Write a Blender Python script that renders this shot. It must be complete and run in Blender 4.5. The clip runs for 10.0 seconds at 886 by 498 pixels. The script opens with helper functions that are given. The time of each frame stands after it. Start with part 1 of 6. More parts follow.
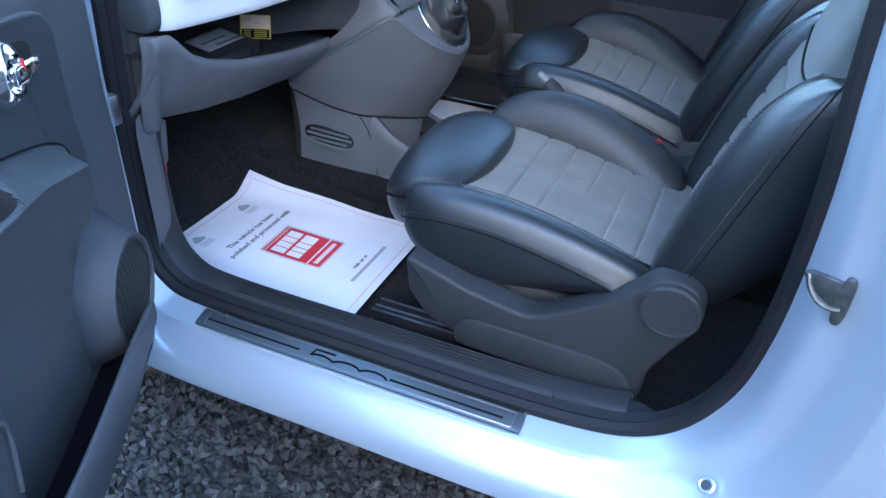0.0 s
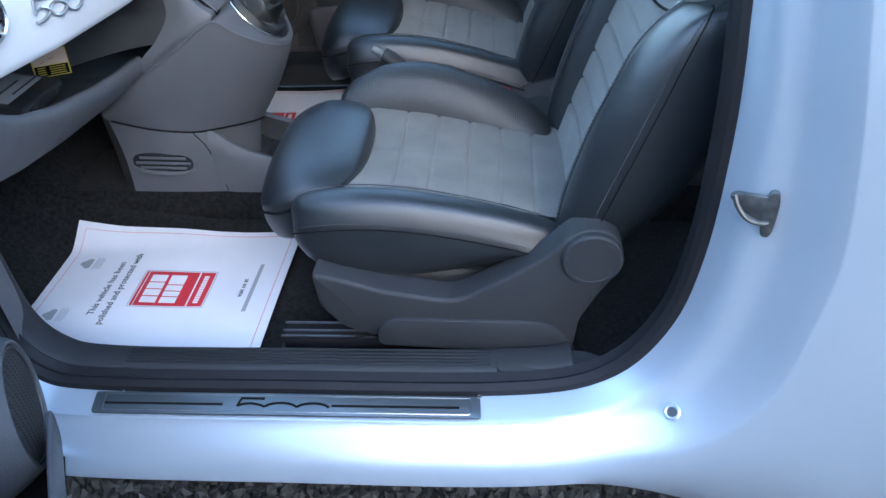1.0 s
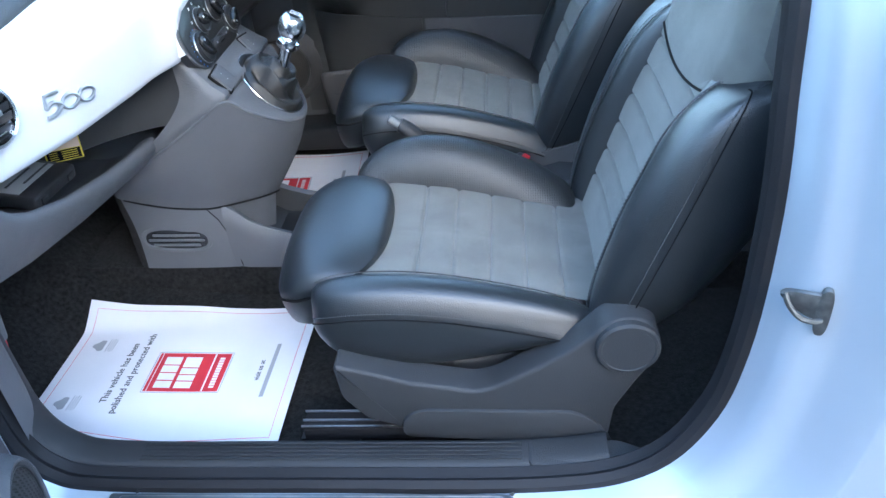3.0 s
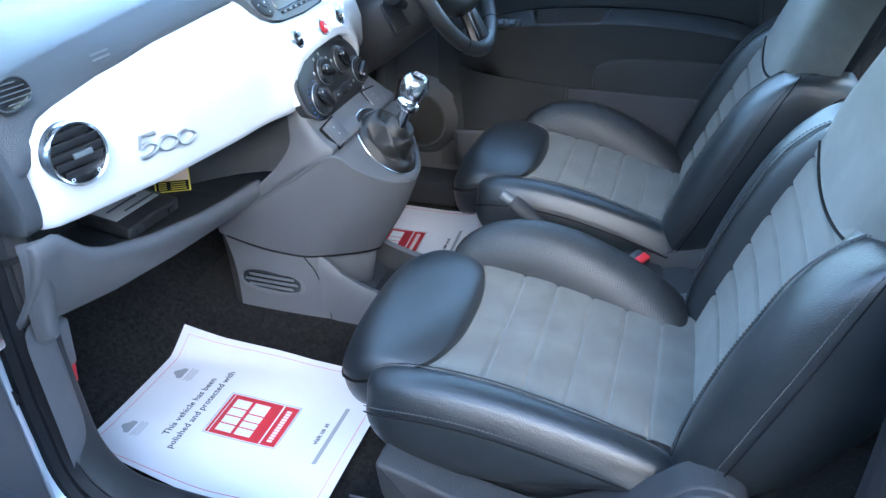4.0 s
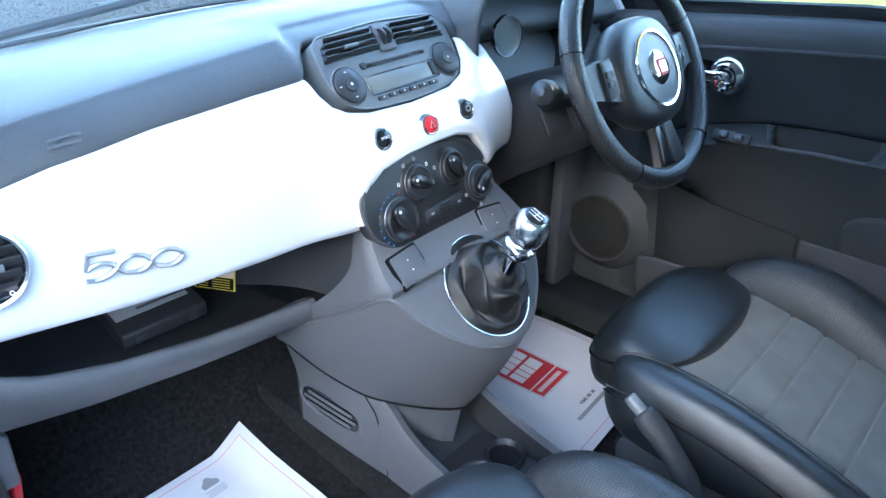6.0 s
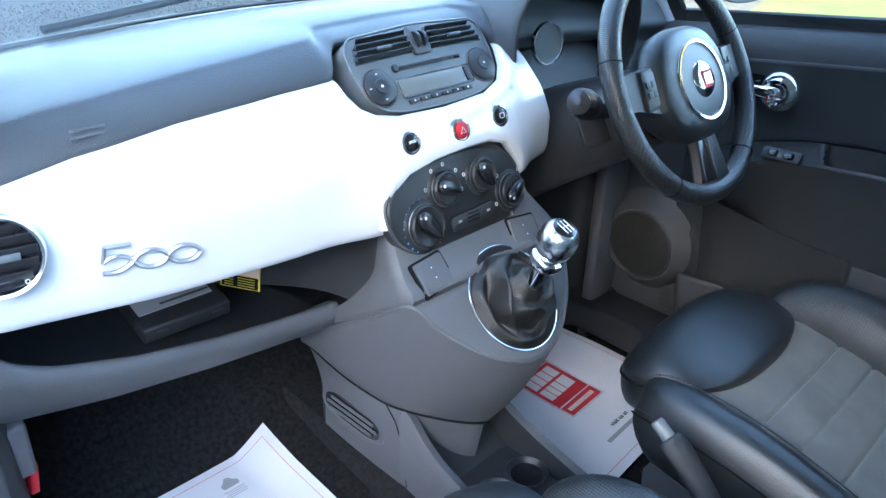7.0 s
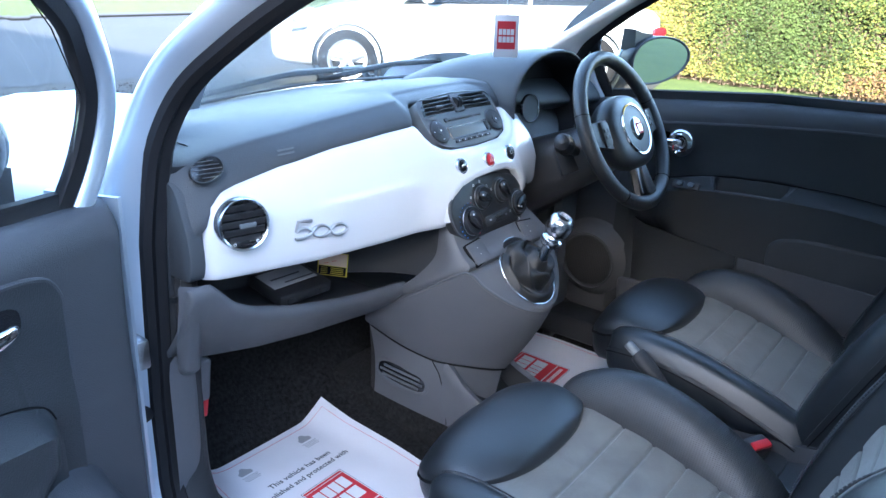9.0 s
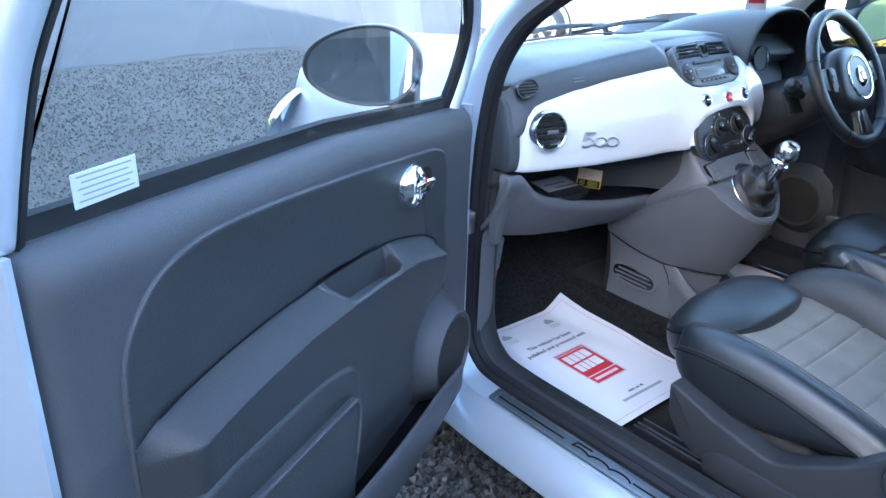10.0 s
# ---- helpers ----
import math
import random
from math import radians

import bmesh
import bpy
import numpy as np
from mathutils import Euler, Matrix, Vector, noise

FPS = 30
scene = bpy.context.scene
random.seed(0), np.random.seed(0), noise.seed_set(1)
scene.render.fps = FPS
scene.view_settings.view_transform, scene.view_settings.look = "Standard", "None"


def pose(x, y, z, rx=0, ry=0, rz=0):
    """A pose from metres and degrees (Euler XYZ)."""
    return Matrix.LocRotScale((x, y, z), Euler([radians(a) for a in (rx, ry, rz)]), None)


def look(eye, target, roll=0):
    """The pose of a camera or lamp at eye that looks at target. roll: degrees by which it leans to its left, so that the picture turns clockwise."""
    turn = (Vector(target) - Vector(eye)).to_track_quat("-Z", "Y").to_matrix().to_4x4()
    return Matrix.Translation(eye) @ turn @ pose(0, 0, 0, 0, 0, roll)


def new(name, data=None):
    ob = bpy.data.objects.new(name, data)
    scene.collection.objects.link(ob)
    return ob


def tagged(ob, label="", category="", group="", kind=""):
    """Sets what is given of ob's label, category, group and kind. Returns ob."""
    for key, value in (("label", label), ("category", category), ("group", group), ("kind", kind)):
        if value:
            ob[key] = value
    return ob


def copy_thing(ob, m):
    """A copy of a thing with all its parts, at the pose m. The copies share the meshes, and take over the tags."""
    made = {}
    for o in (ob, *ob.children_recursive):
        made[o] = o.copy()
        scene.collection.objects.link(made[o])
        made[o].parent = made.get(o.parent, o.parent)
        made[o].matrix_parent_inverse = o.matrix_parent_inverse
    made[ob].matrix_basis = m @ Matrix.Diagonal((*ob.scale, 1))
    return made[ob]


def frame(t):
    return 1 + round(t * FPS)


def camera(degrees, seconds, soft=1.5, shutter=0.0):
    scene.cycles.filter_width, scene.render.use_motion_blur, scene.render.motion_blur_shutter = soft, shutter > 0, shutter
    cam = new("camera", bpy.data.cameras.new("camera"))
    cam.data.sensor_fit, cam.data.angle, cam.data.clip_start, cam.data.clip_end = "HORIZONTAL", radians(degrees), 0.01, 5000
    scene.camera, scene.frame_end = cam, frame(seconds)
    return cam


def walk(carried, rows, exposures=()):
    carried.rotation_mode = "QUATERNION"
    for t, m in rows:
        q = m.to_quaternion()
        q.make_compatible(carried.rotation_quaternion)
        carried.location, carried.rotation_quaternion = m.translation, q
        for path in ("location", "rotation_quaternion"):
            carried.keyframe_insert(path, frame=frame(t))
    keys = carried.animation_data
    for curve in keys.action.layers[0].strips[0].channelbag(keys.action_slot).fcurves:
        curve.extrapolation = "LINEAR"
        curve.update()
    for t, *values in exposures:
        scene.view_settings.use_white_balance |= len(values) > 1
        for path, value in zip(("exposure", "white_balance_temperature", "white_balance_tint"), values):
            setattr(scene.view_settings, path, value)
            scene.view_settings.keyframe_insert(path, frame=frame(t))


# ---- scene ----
cam = camera(60.8, 10.0)
PATH = [
    (0, (0.498, -1.524, 1.229), (-0.138, 0.018, 0.126), 2.2),
    (0.5, (0.378, -1.486, 1.256), (-0.024, 0.138, 0.161), -2.5),
    (1, (0.344, -1.482, 1.248), (0.181, 0.111, 0.049), -3.6),
    (1.5, (0.332, -1.399, 1.254), (0.132, 0.19, 0.056), -3.9),
    (2, (0.318, -1.363, 1.25), (0.071, 0.23, 0.066), -5.3),
    (2.2, (0.318, -1.366, 1.25), (0.077, 0.232, 0.071), -5.8),
    (3.3, (0.317, -1.404, 1.293), (0.138, 0.272, 0.215), -4.9),
    (3.5, (0.331, -1.377, 1.291), (0.095, 0.31, 0.243), -4.1),
    (4, (0.388, -1.251, 1.297), (-0.178, 0.377, 0.282), -2.3),
    (4.5, (0.435, -1.137, 1.304), (-0.404, 0.395, 0.33), -0.8),
    (5, (0.377, -0.977, 1.305), (-0.495, 0.551, 0.353), 0.9),
    (5.5, (0.361, -0.844, 1.303), (-0.609, 0.621, 0.348), 0.9),
    (5.7, (0.384, -0.779, 1.302), (-0.67, 0.62, 0.336), 0.6),
    (7, (0.405, -0.697, 1.283), (-0.846, 0.553, 0.349), 1.2),
    (7.5, (0.414, -0.718, 1.295), (-0.876, 0.511, 0.387), 0.6),
    (8, (0.429, -0.836, 1.311), (-0.821, 0.486, 0.483), 1.1),
    (8.5, (0.463, -1.062, 1.317), (-0.685, 0.394, 0.568), 1.7),
    (9, (0.571, -1.247, 1.32), (-0.557, 0.247, 0.615), 2.5),
    (9.5, (0.698, -1.502, 1.326), (-0.54, -0.106, 0.607), 2.8),
    (10, (0.702, -1.731, 1.317), (-0.698, -0.535, 0.535), 1.6),
]
walk(cam, [(t, look(eye, target, roll)) for t, eye, target, roll in PATH], exposures=[(0.0, 3.93, 5450, 9), (0.5, 4.22, 5850, 9), (1.0, 3.86, 5950, 8), (1.5, 3.80, 5800, 7), (2.0, 4.13, 5900, 7), (3.5, 4.41, 6000, 6), (4.5, 4.50, 5740, 5.5), (5.5, 4.53, 5780, 5.5), (7.5, 4.27, 5950, 7), (8.5, 4.00, 5880, 10), (9.5, 3.78, 5800, 10.5), (10.0, 3.89, 5880, 10)])

# ---- light ----
SUN_EL, SUN_AZ = radians(19), radians(160)   # from behind the camera, over the added unseen house
world = bpy.data.worlds.new("sky")
scene.world = world
world.use_nodes = True
wn = world.node_tree
wn.nodes.clear()
sky = wn.nodes.new("ShaderNodeTexSky")
sky.sky_type, sky.sun_disc = "NISHITA", False
sky.sun_elevation, sky.sun_rotation = SUN_EL, SUN_AZ
sky.air_density, sky.dust_density, sky.ozone_density = 1.0, 1.2, 1.0
back = wn.nodes.new("ShaderNodeBackground")
back.inputs["Strength"].default_value = 0.15
wout = wn.nodes.new("ShaderNodeOutputWorld")
wn.links.new(sky.outputs[0], back.inputs[0])
wn.links.new(back.outputs[0], wout.inputs[0])
sun_data = bpy.data.lights.new("sun", "SUN")
sun_data.energy, sun_data.angle, sun_data.color = 3.0, radians(0.6), (1.0, 0.93, 0.82)
sun = new("sun", sun_data)
sun_dir = Vector((math.sin(SUN_AZ) * math.cos(SUN_EL), math.cos(SUN_AZ) * math.cos(SUN_EL), math.sin(SUN_EL)))
sun.matrix_world = look(sun_dir * 60, (0, 0, 0))


# ---- materials ----
def material(name, color, rough=0.5, metal=0.0, coat=0.0, spec=0.5, grain=0.0, grain_scale=400.0, mottle=0.08, mottle_scale=9.0,
             bump_kind="noise", sheen=0.0, emit=None, transmission=0.0, rough_var=0.08, object_random=0.0):
    m = bpy.data.materials.new(name)
    m.use_nodes = True
    nt = m.node_tree
    b = nt.nodes["Principled BSDF"]
    b.inputs["Roughness"].default_value = rough
    b.inputs["Metallic"].default_value = metal
    b.inputs["Coat Weight"].default_value = coat
    b.inputs["Coat Roughness"].default_value = 0.06
    b.inputs["Specular IOR Level"].default_value = spec
    b.inputs["Sheen Weight"].default_value = sheen
    b.inputs["Transmission Weight"].default_value = transmission
    tc = nt.nodes.new("ShaderNodeTexCoord")
    big = nt.nodes.new("ShaderNodeTexNoise")
    big.inputs["Scale"].default_value, big.inputs["Detail"].default_value = mottle_scale, 6.0
    nt.links.new(tc.outputs["Object"], big.inputs["Vector"])
    ramp = nt.nodes.new("ShaderNodeMapRange")
    ramp.inputs["From Min"].default_value, ramp.inputs["From Max"].default_value = 0.3, 0.7
    ramp.inputs["To Min"].default_value, ramp.inputs["To Max"].default_value = 1 - mottle, 1 + mottle
    nt.links.new(big.outputs["Fac"], ramp.inputs["Value"])
    mul = nt.nodes.new("ShaderNodeVectorMath")
    mul.operation = "SCALE"
    mul.inputs[0].default_value = color
    nt.links.new(ramp.outputs[0], mul.inputs["Scale"])
    last = mul.outputs[0]
    if object_random:
        info = nt.nodes.new("ShaderNodeNewGeometry")
        r2 = nt.nodes.new("ShaderNodeMapRange")
        r2.inputs["To Min"].default_value, r2.inputs["To Max"].default_value = 1 - object_random, 1 + object_random
        nt.links.new(info.outputs["Random Per Island"], r2.inputs["Value"])
        m2 = nt.nodes.new("ShaderNodeVectorMath")
        m2.operation = "SCALE"
        nt.links.new(last, m2.inputs[0])
        nt.links.new(r2.outputs[0], m2.inputs["Scale"])
        last = m2.outputs[0]
    nt.links.new(last, b.inputs["Base Color"])
    rr = nt.nodes.new("ShaderNodeMapRange")
    rr.inputs["To Min"].default_value, rr.inputs["To Max"].default_value = max(0.01, rough - rough_var), min(1, rough + rough_var)
    nt.links.new(big.outputs["Fac"], rr.inputs["Value"])
    nt.links.new(rr.outputs[0], b.inputs["Roughness"])
    if grain:
        if bump_kind == "voronoi":
            g = nt.nodes.new("ShaderNodeTexVoronoi")
            g.inputs["Scale"].default_value = grain_scale
            out = g.outputs["Distance"]
        else:
            g = nt.nodes.new("ShaderNodeTexNoise")
            g.inputs["Scale"].default_value, g.inputs["Detail"].default_value = grain_scale, 3.0
            out = g.outputs["Fac"]
        nt.links.new(tc.outputs["Object"], g.inputs["Vector"])
        bp = nt.nodes.new("ShaderNodeBump")
        bp.inputs["Strength"].default_value, bp.inputs["Distance"].default_value = grain, 0.002
        nt.links.new(out, bp.inputs["Height"])
        nt.links.new(bp.outputs[0], b.inputs["Normal"])
    if emit:
        b.inputs["Emission Color"].default_value = (*emit[:3], 1)
        b.inputs["Emission Strength"].default_value = emit[3]
    return m


PAINT = material("white_car_paint", (0.54, 0.61, 0.69), 0.34, metal=0.55, coat=1.0, mottle=0.0, rough_var=0.015)
PAINT.node_tree.nodes["Principled BSDF"].inputs["Coat Roughness"].default_value = 0.28
FASCIA = material("white_pearl_fascia", (0.68, 0.695, 0.72), 0.21, coat=0.7, mottle=0.015, rough_var=0.02)
PLASTIC = material("grey_grained_plastic", (0.098, 0.102, 0.111), 0.46, grain=0.35, grain_scale=700, bump_kind="voronoi", mottle=0.07)
BASE_PL = material("charcoal_base_plastic", (0.029, 0.031, 0.034), 0.50, spec=0.32, grain=0.35, grain_scale=700, bump_kind="voronoi", mottle=0.08)
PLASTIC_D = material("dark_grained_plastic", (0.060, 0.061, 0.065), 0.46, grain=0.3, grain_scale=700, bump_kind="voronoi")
PAD = material("soft_dash_pad", (0.060, 0.068, 0.077), 0.48, spec=0.36, grain=0.3, grain_scale=600, bump_kind="voronoi", mottle=0.06)
RADIO = material("grey_radio_plastic", (0.125, 0.142, 0.152), 0.38, grain=0.2, grain_scale=900, mottle=0.06)
DOOR_PL = material("charcoal_door_plastic", (0.066, 0.068, 0.075), 0.46, spec=0.3, grain=0.35, grain_scale=650, bump_kind="voronoi")
# also gives the driver's kick panel its painted shade
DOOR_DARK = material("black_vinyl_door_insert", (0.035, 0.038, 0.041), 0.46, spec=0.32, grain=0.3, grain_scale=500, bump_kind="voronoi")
LEATHER = material("black_leather", (0.0115, 0.0145, 0.0175), 0.37, spec=0.7, grain=0.22, grain_scale=620, bump_kind="voronoi", mottle=0.16, mottle_scale=22, rough_var=0.06, coat=0.16)
LEATHER.node_tree.nodes["Principled BSDF"].inputs["Coat Roughness"].default_value = 0.46
LEATHER.node_tree.nodes["Principled BSDF"].inputs["Coat IOR"].default_value = 1.65
LEATHER_PERF = material("perforated_black_leather", (0.0145, 0.0155, 0.0165), 0.42, spec=0.75, grain=0.15, grain_scale=620, bump_kind="voronoi", mottle=0.14, mottle_scale=22, rough_var=0.05)


def pricked(m, pitch, depth):
    """Fine rows of pricked holes in a hide: dark dots, slightly sunk."""
    nt = m.node_tree
    b = nt.nodes["Principled BSDF"]
    tc = nt.nodes.new("ShaderNodeTexCoord")
    v = nt.nodes.new("ShaderNodeTexVoronoi")
    v.inputs["Scale"].default_value, v.inputs["Randomness"].default_value = 1 / pitch, 0.12
    v.voronoi_dimensions = "2D"
    sep, add, com = nt.nodes.new("ShaderNodeSeparateXYZ"), nt.nodes.new("ShaderNodeMath"), nt.nodes.new("ShaderNodeCombineXYZ")
    nt.links.new(tc.outputs["Object"], sep.inputs[0])
    nt.links.new(sep.outputs["Y"], add.inputs[0])
    nt.links.new(sep.outputs["Z"], add.inputs[1])
    nt.links.new(sep.outputs["X"], com.inputs["X"])
    nt.links.new(add.outputs[0], com.inputs["Y"])
    nt.links.new(com.outputs[0], v.inputs["Vector"])
    r = nt.nodes.new("ShaderNodeMapRange")
    r.inputs["From Min"].default_value, r.inputs["From Max"].default_value = 0.22, 0.40
    r.inputs["To Min"].default_value, r.inputs["To Max"].default_value = 0.15, 1.15
    nt.links.new(v.outputs["Distance"], r.inputs["Value"])
    k = nt.nodes.new("ShaderNodeVectorMath")
    k.operation = "SCALE"
    nt.links.new(b.inputs["Base Color"].links[0].from_socket, k.inputs[0])
    nt.links.new(r.outputs[0], k.inputs["Scale"])
    nt.links.new(k.outputs[0], b.inputs["Base Color"])
    bp = nt.nodes.new("ShaderNodeBump")
    bp.inputs["Strength"].default_value, bp.inputs["Distance"].default_value = depth, 0.001
    nt.links.new(r.outputs[0], bp.inputs["Height"])
    nt.links.new(b.inputs["Normal"].links[0].from_socket, bp.inputs["Normal"])
    nt.links.new(bp.outputs[0], b.inputs["Normal"])


pricked(LEATHER_PERF, .0044, .55)
WHEEL_HIDE = material("perforated_wheel_leather", (0.014, 0.0145, 0.0155), 0.36, spec=0.8, grain=0.12, grain_scale=700, bump_kind="voronoi", mottle=0.1)
pricked(WHEEL_HIDE, .0038, .6)
GRILLE = material("pricked_black_grille", (0.030, 0.029, 0.028), 0.6, spec=0.3, grain=0.1, grain_scale=500)
pricked(GRILLE, .0052, .9)
FABRIC = material("grey_suede_cloth", (0.100, 0.103, 0.094), 0.85, grain=0.5, grain_scale=900, mottle=0.22, mottle_scale=17, sheen=0.25)
SEAM = material("dark_seam_thread", (0.008, 0.008, 0.009), 0.8, spec=0.1)
STITCH = material("grey_stitching", (0.060, 0.062, 0.065), 0.75, spec=0.2)
CARPET = material("black_carpet", (0.0140, 0.0137, 0.0137), 0.95, spec=0.12, grain=1.0, grain_scale=420, mottle=0.6, mottle_scale=120, sheen=0.05)
RUBBER = material("black_rubber", (0.012, 0.012, 0.014), 0.6, spec=0.25, grain=0.2)
GLOSS = material("gloss_black_plastic", (0.012, 0.012, 0.014), 0.25, coat=0.3)
HEATER = material("black_control_plastic", (0.020, 0.021, 0.023), 0.34, grain=0.12, grain_scale=900)
SATIN = material("satin_black_plastic", (0.022, 0.023, 0.026), 0.42, grain=0.15, grain_scale=900)
CHROME = material("chrome", (0.82, 0.83, 0.85), 0.07, metal=1.0, mottle=0.02, rough_var=0.02)
SATIN_CHROME = material("satin_chrome", (0.80, 0.82, 0.85), 0.20, metal=1.0, mottle=0.02, rough_var=0.01)
EMBLEM = material("satin_emblem_metal", (0.50, 0.51, 0.53), 0.34, metal=0.85, mottle=0.03)
STEEL = material("dull_steel", (0.45, 0.45, 0.46), 0.35, metal=1.0, mottle=0.2, mottle_scale=60)
PLATE = material("brushed_sill_metal", (0.20, 0.225, 0.245), 0.36, metal=0.85, grain=0.2, grain_scale=800)
RED = material("red_plastic", (0.55, 0.02, 0.03), 0.4)
RED_INK = material("red_print", (0.62, 0.035, 0.05), 0.55)
PAPER = material("white_paper", (0.78, 0.77, 0.80), 0.75, grain=0.15, grain_scale=90, mottle=0.03)
INK = material("dark_print", (0.07, 0.07, 0.08), 0.7)
GREY_INK = material("pale_grey_print", (0.36, 0.36, 0.38), 0.7)
WHITE_INK = material("white_print", (0.8, 0.8, 0.8), 0.6)
YELLOW = material("yellow_print", (0.7, 0.55, 0.06), 0.6)
PEACH = material("peach_print", (0.75, 0.55, 0.42), 0.6)
BEIGE = material("beige_headlining", (0.78, 0.755, 0.71), 0.9, grain=0.3)
LCD = material("grey_lcd", (0.17, 0.19, 0.19), 0.2)
BLUE_INK = material("blue_print", (0.05, 0.25, 0.7), 0.6)
MIRROR = material("mirror_silver", (0.85, 0.87, 0.88), 0.02, metal=1.0, mottle=0.0, rough_var=0.005)
FAR_STONE = material("grey_drive_stones", (0.052, 0.051, 0.047), 0.85, grain=0.3, grain_scale=300, object_random=0.35, mottle=0.15, mottle_scale=40)
STONE = material("grey_gravel_stones", (0.047, 0.043, 0.040), 0.8, grain=0.4, grain_scale=300, object_random=0.9, mottle=0.2, mottle_scale=40)
GLASS = bpy.data.materials.new("window_glass")
GLASS.use_nodes = True
_g = GLASS.node_tree.nodes["Principled BSDF"]
_g.inputs["Base Color"].default_value = (0.93, 0.96, 0.95, 1)
_g.inputs["Roughness"].default_value, _g.inputs["Transmission Weight"].default_value, _g.inputs["IOR"].default_value = 0.0, 1.0, 1.22


# ---- mesh helpers ----
def part(name, bm, mat, parent=None, label="", smooth=True, sub=0, bevel=0.0):
    """Links a bmesh as one mesh object, under a thing or a part."""
    bmesh.ops.remove_doubles(bm, verts=bm.verts, dist=1e-5)
    bmesh.ops.recalc_face_normals(bm, faces=bm.faces)
    me = bpy.data.meshes.new(name)
    bm.to_mesh(me)
    bm.free()
    mats = mat if isinstance(mat, (list, tuple)) else [mat]
    for x in mats:
        me.materials.append(x)
    if smooth:
        me.shade_smooth()
    ob = new(name, me)
    if bevel:
        b = ob.modifiers.new("bevel", "BEVEL")
        b.width, b.segments, b.limit_method = bevel, 2, "ANGLE"
        b.angle_limit = radians(40)
    if sub:
        s = ob.modifiers.new("subdivision", "SUBSURF")
        s.levels = s.render_levels = sub
    elif smooth:
        me.set_sharp_from_angle(angle=radians(38))
    if parent:
        ob.parent = parent
        ob.matrix_parent_inverse = parent.matrix_world.inverted()
    if label:
        tagged(ob, label)
    return ob


def thing(name, at, label, category, group="", kind=""):
    ob = new(name)
    ob.empty_display_size = 0.05
    ob.location = at
    bpy.context.view_layer.update()
    return tagged(ob, label, category, group, kind)


def loft(rings, closed=True, caps=True, bm=None):
    bm = bm or bmesh.new()
    vs = [[bm.verts.new(p) for p in r] for r in rings]
    n = len(vs[0])
    for a, b in zip(vs, vs[1:]):
        for i in range(n if closed else n - 1):
            j = (i + 1) % n
            bm.faces.new((a[i], a[j], b[j], b[i]))
    if caps and closed:
        bm.faces.new(vs[0][::-1])
        bm.faces.new(vs[-1])
    return bm


def grid(fn, us, vs, thick=None, bm=None):
    """A sheet from fn(u, v); with thick, a second sheet fn(u, v, thick) closes it to a solid."""
    bm = bm or bmesh.new()

    def lay(f):
        return [[bm.verts.new(f(u, v)) for v in vs] for u in us]
    a = lay(lambda u, v: fn(u, v)) if thick is None else lay(lambda u, v: fn(u, v, 0.0))
    for i in range(len(us) - 1):
        for j in range(len(vs) - 1):
            bm.faces.new((a[i][j], a[i + 1][j], a[i + 1][j + 1], a[i][j + 1]))
    if thick is not None:
        b = lay(lambda u, v: fn(u, v, thick))
        for i in range(len(us) - 1):
            for j in range(len(vs) - 1):
                bm.faces.new((b[i][j], b[i][j + 1], b[i + 1][j + 1], b[i + 1][j]))
        edge_a = a[0][:] + [r[-1] for r in a[1:]] + a[-1][-2::-1] + [r[0] for r in a[-2:0:-1]]
        edge_b = b[0][:] + [r[-1] for r in b[1:]] + b[-1][-2::-1] + [r[0] for r in b[-2:0:-1]]
        k = len(edge_a)
        for i in range(k):
            j = (i + 1) % k
            bm.faces.new((edge_a[i], edge_a[j], edge_b[j], edge_b[i]))
    return bm


def lin(a, b, n):
    return [a + (b - a) * i / (n - 1) for i in range(n)]


def tube(path, r, n=10, closed=False, caps=True, bm=None, flat=None):
    """A round bar along a path; r a number or one for each point; flat squashes it along its up side."""
    bm = bm or bmesh.new()
    pts = [Vector(p) for p in path]
    k = len(pts)
    rs = r if isinstance(r, (list, tuple)) else [r] * k
    rings, up = [], None
    for i, p in enumerate(pts):
        if closed:
            t = pts[(i + 1) % k] - pts[i - 1]
        else:
            t = pts[min(i + 1, k - 1)] - pts[max(i - 1, 0)]
        t.normalize()
        if up is None:
            up = t.orthogonal().normalized() if abs(t.z) > 0.9 else (Vector((0, 0, 1)) - t * t.z).normalized()
        else:
            up = (up - t * up.dot(t)).normalized()
        side = t.cross(up)
        f = flat or 1.0
        rings.append([p + rs[i] * (math.cos(a) * side + f * math.sin(a) * up) for a in (2 * math.pi * j / n for j in range(n))])
    if closed:
        rings.append(rings[0])
    return loft(rings, True, caps and not closed, bm)


def revolve(profile, n=32, m=None, bm=None):
    """A turned body: profile of (radius, height) about the z axis of m."""
    bm = bm or bmesh.new()
    m = m or Matrix()
    rings = []
    for r, h in profile:
        rings.append([m @ Vector((max(r, 1e-5) * math.cos(2 * math.pi * j / n), max(r, 1e-5) * math.sin(2 * math.pi * j / n), h)) for j in range(n)])
    return loft(rings, True, False, bm)


def box(size, m=None, bevel=0.0, seg=2, bm=None):
    out = bm or bmesh.new()
    b = bmesh.new()
    bmesh.ops.create_cube(b, size=1, matrix=Matrix.Diagonal((*size, 1)))
    if bevel:
        bmesh.ops.bevel(b, geom=b.edges[:], offset=bevel, segments=seg, profile=0.5, affect="EDGES")
    b.transform(m or Matrix())
    me = bpy.data.meshes.new("tmp")
    b.to_mesh(me)
    b.free()
    out.from_mesh(me)
    bpy.data.meshes.remove(me)
    return out


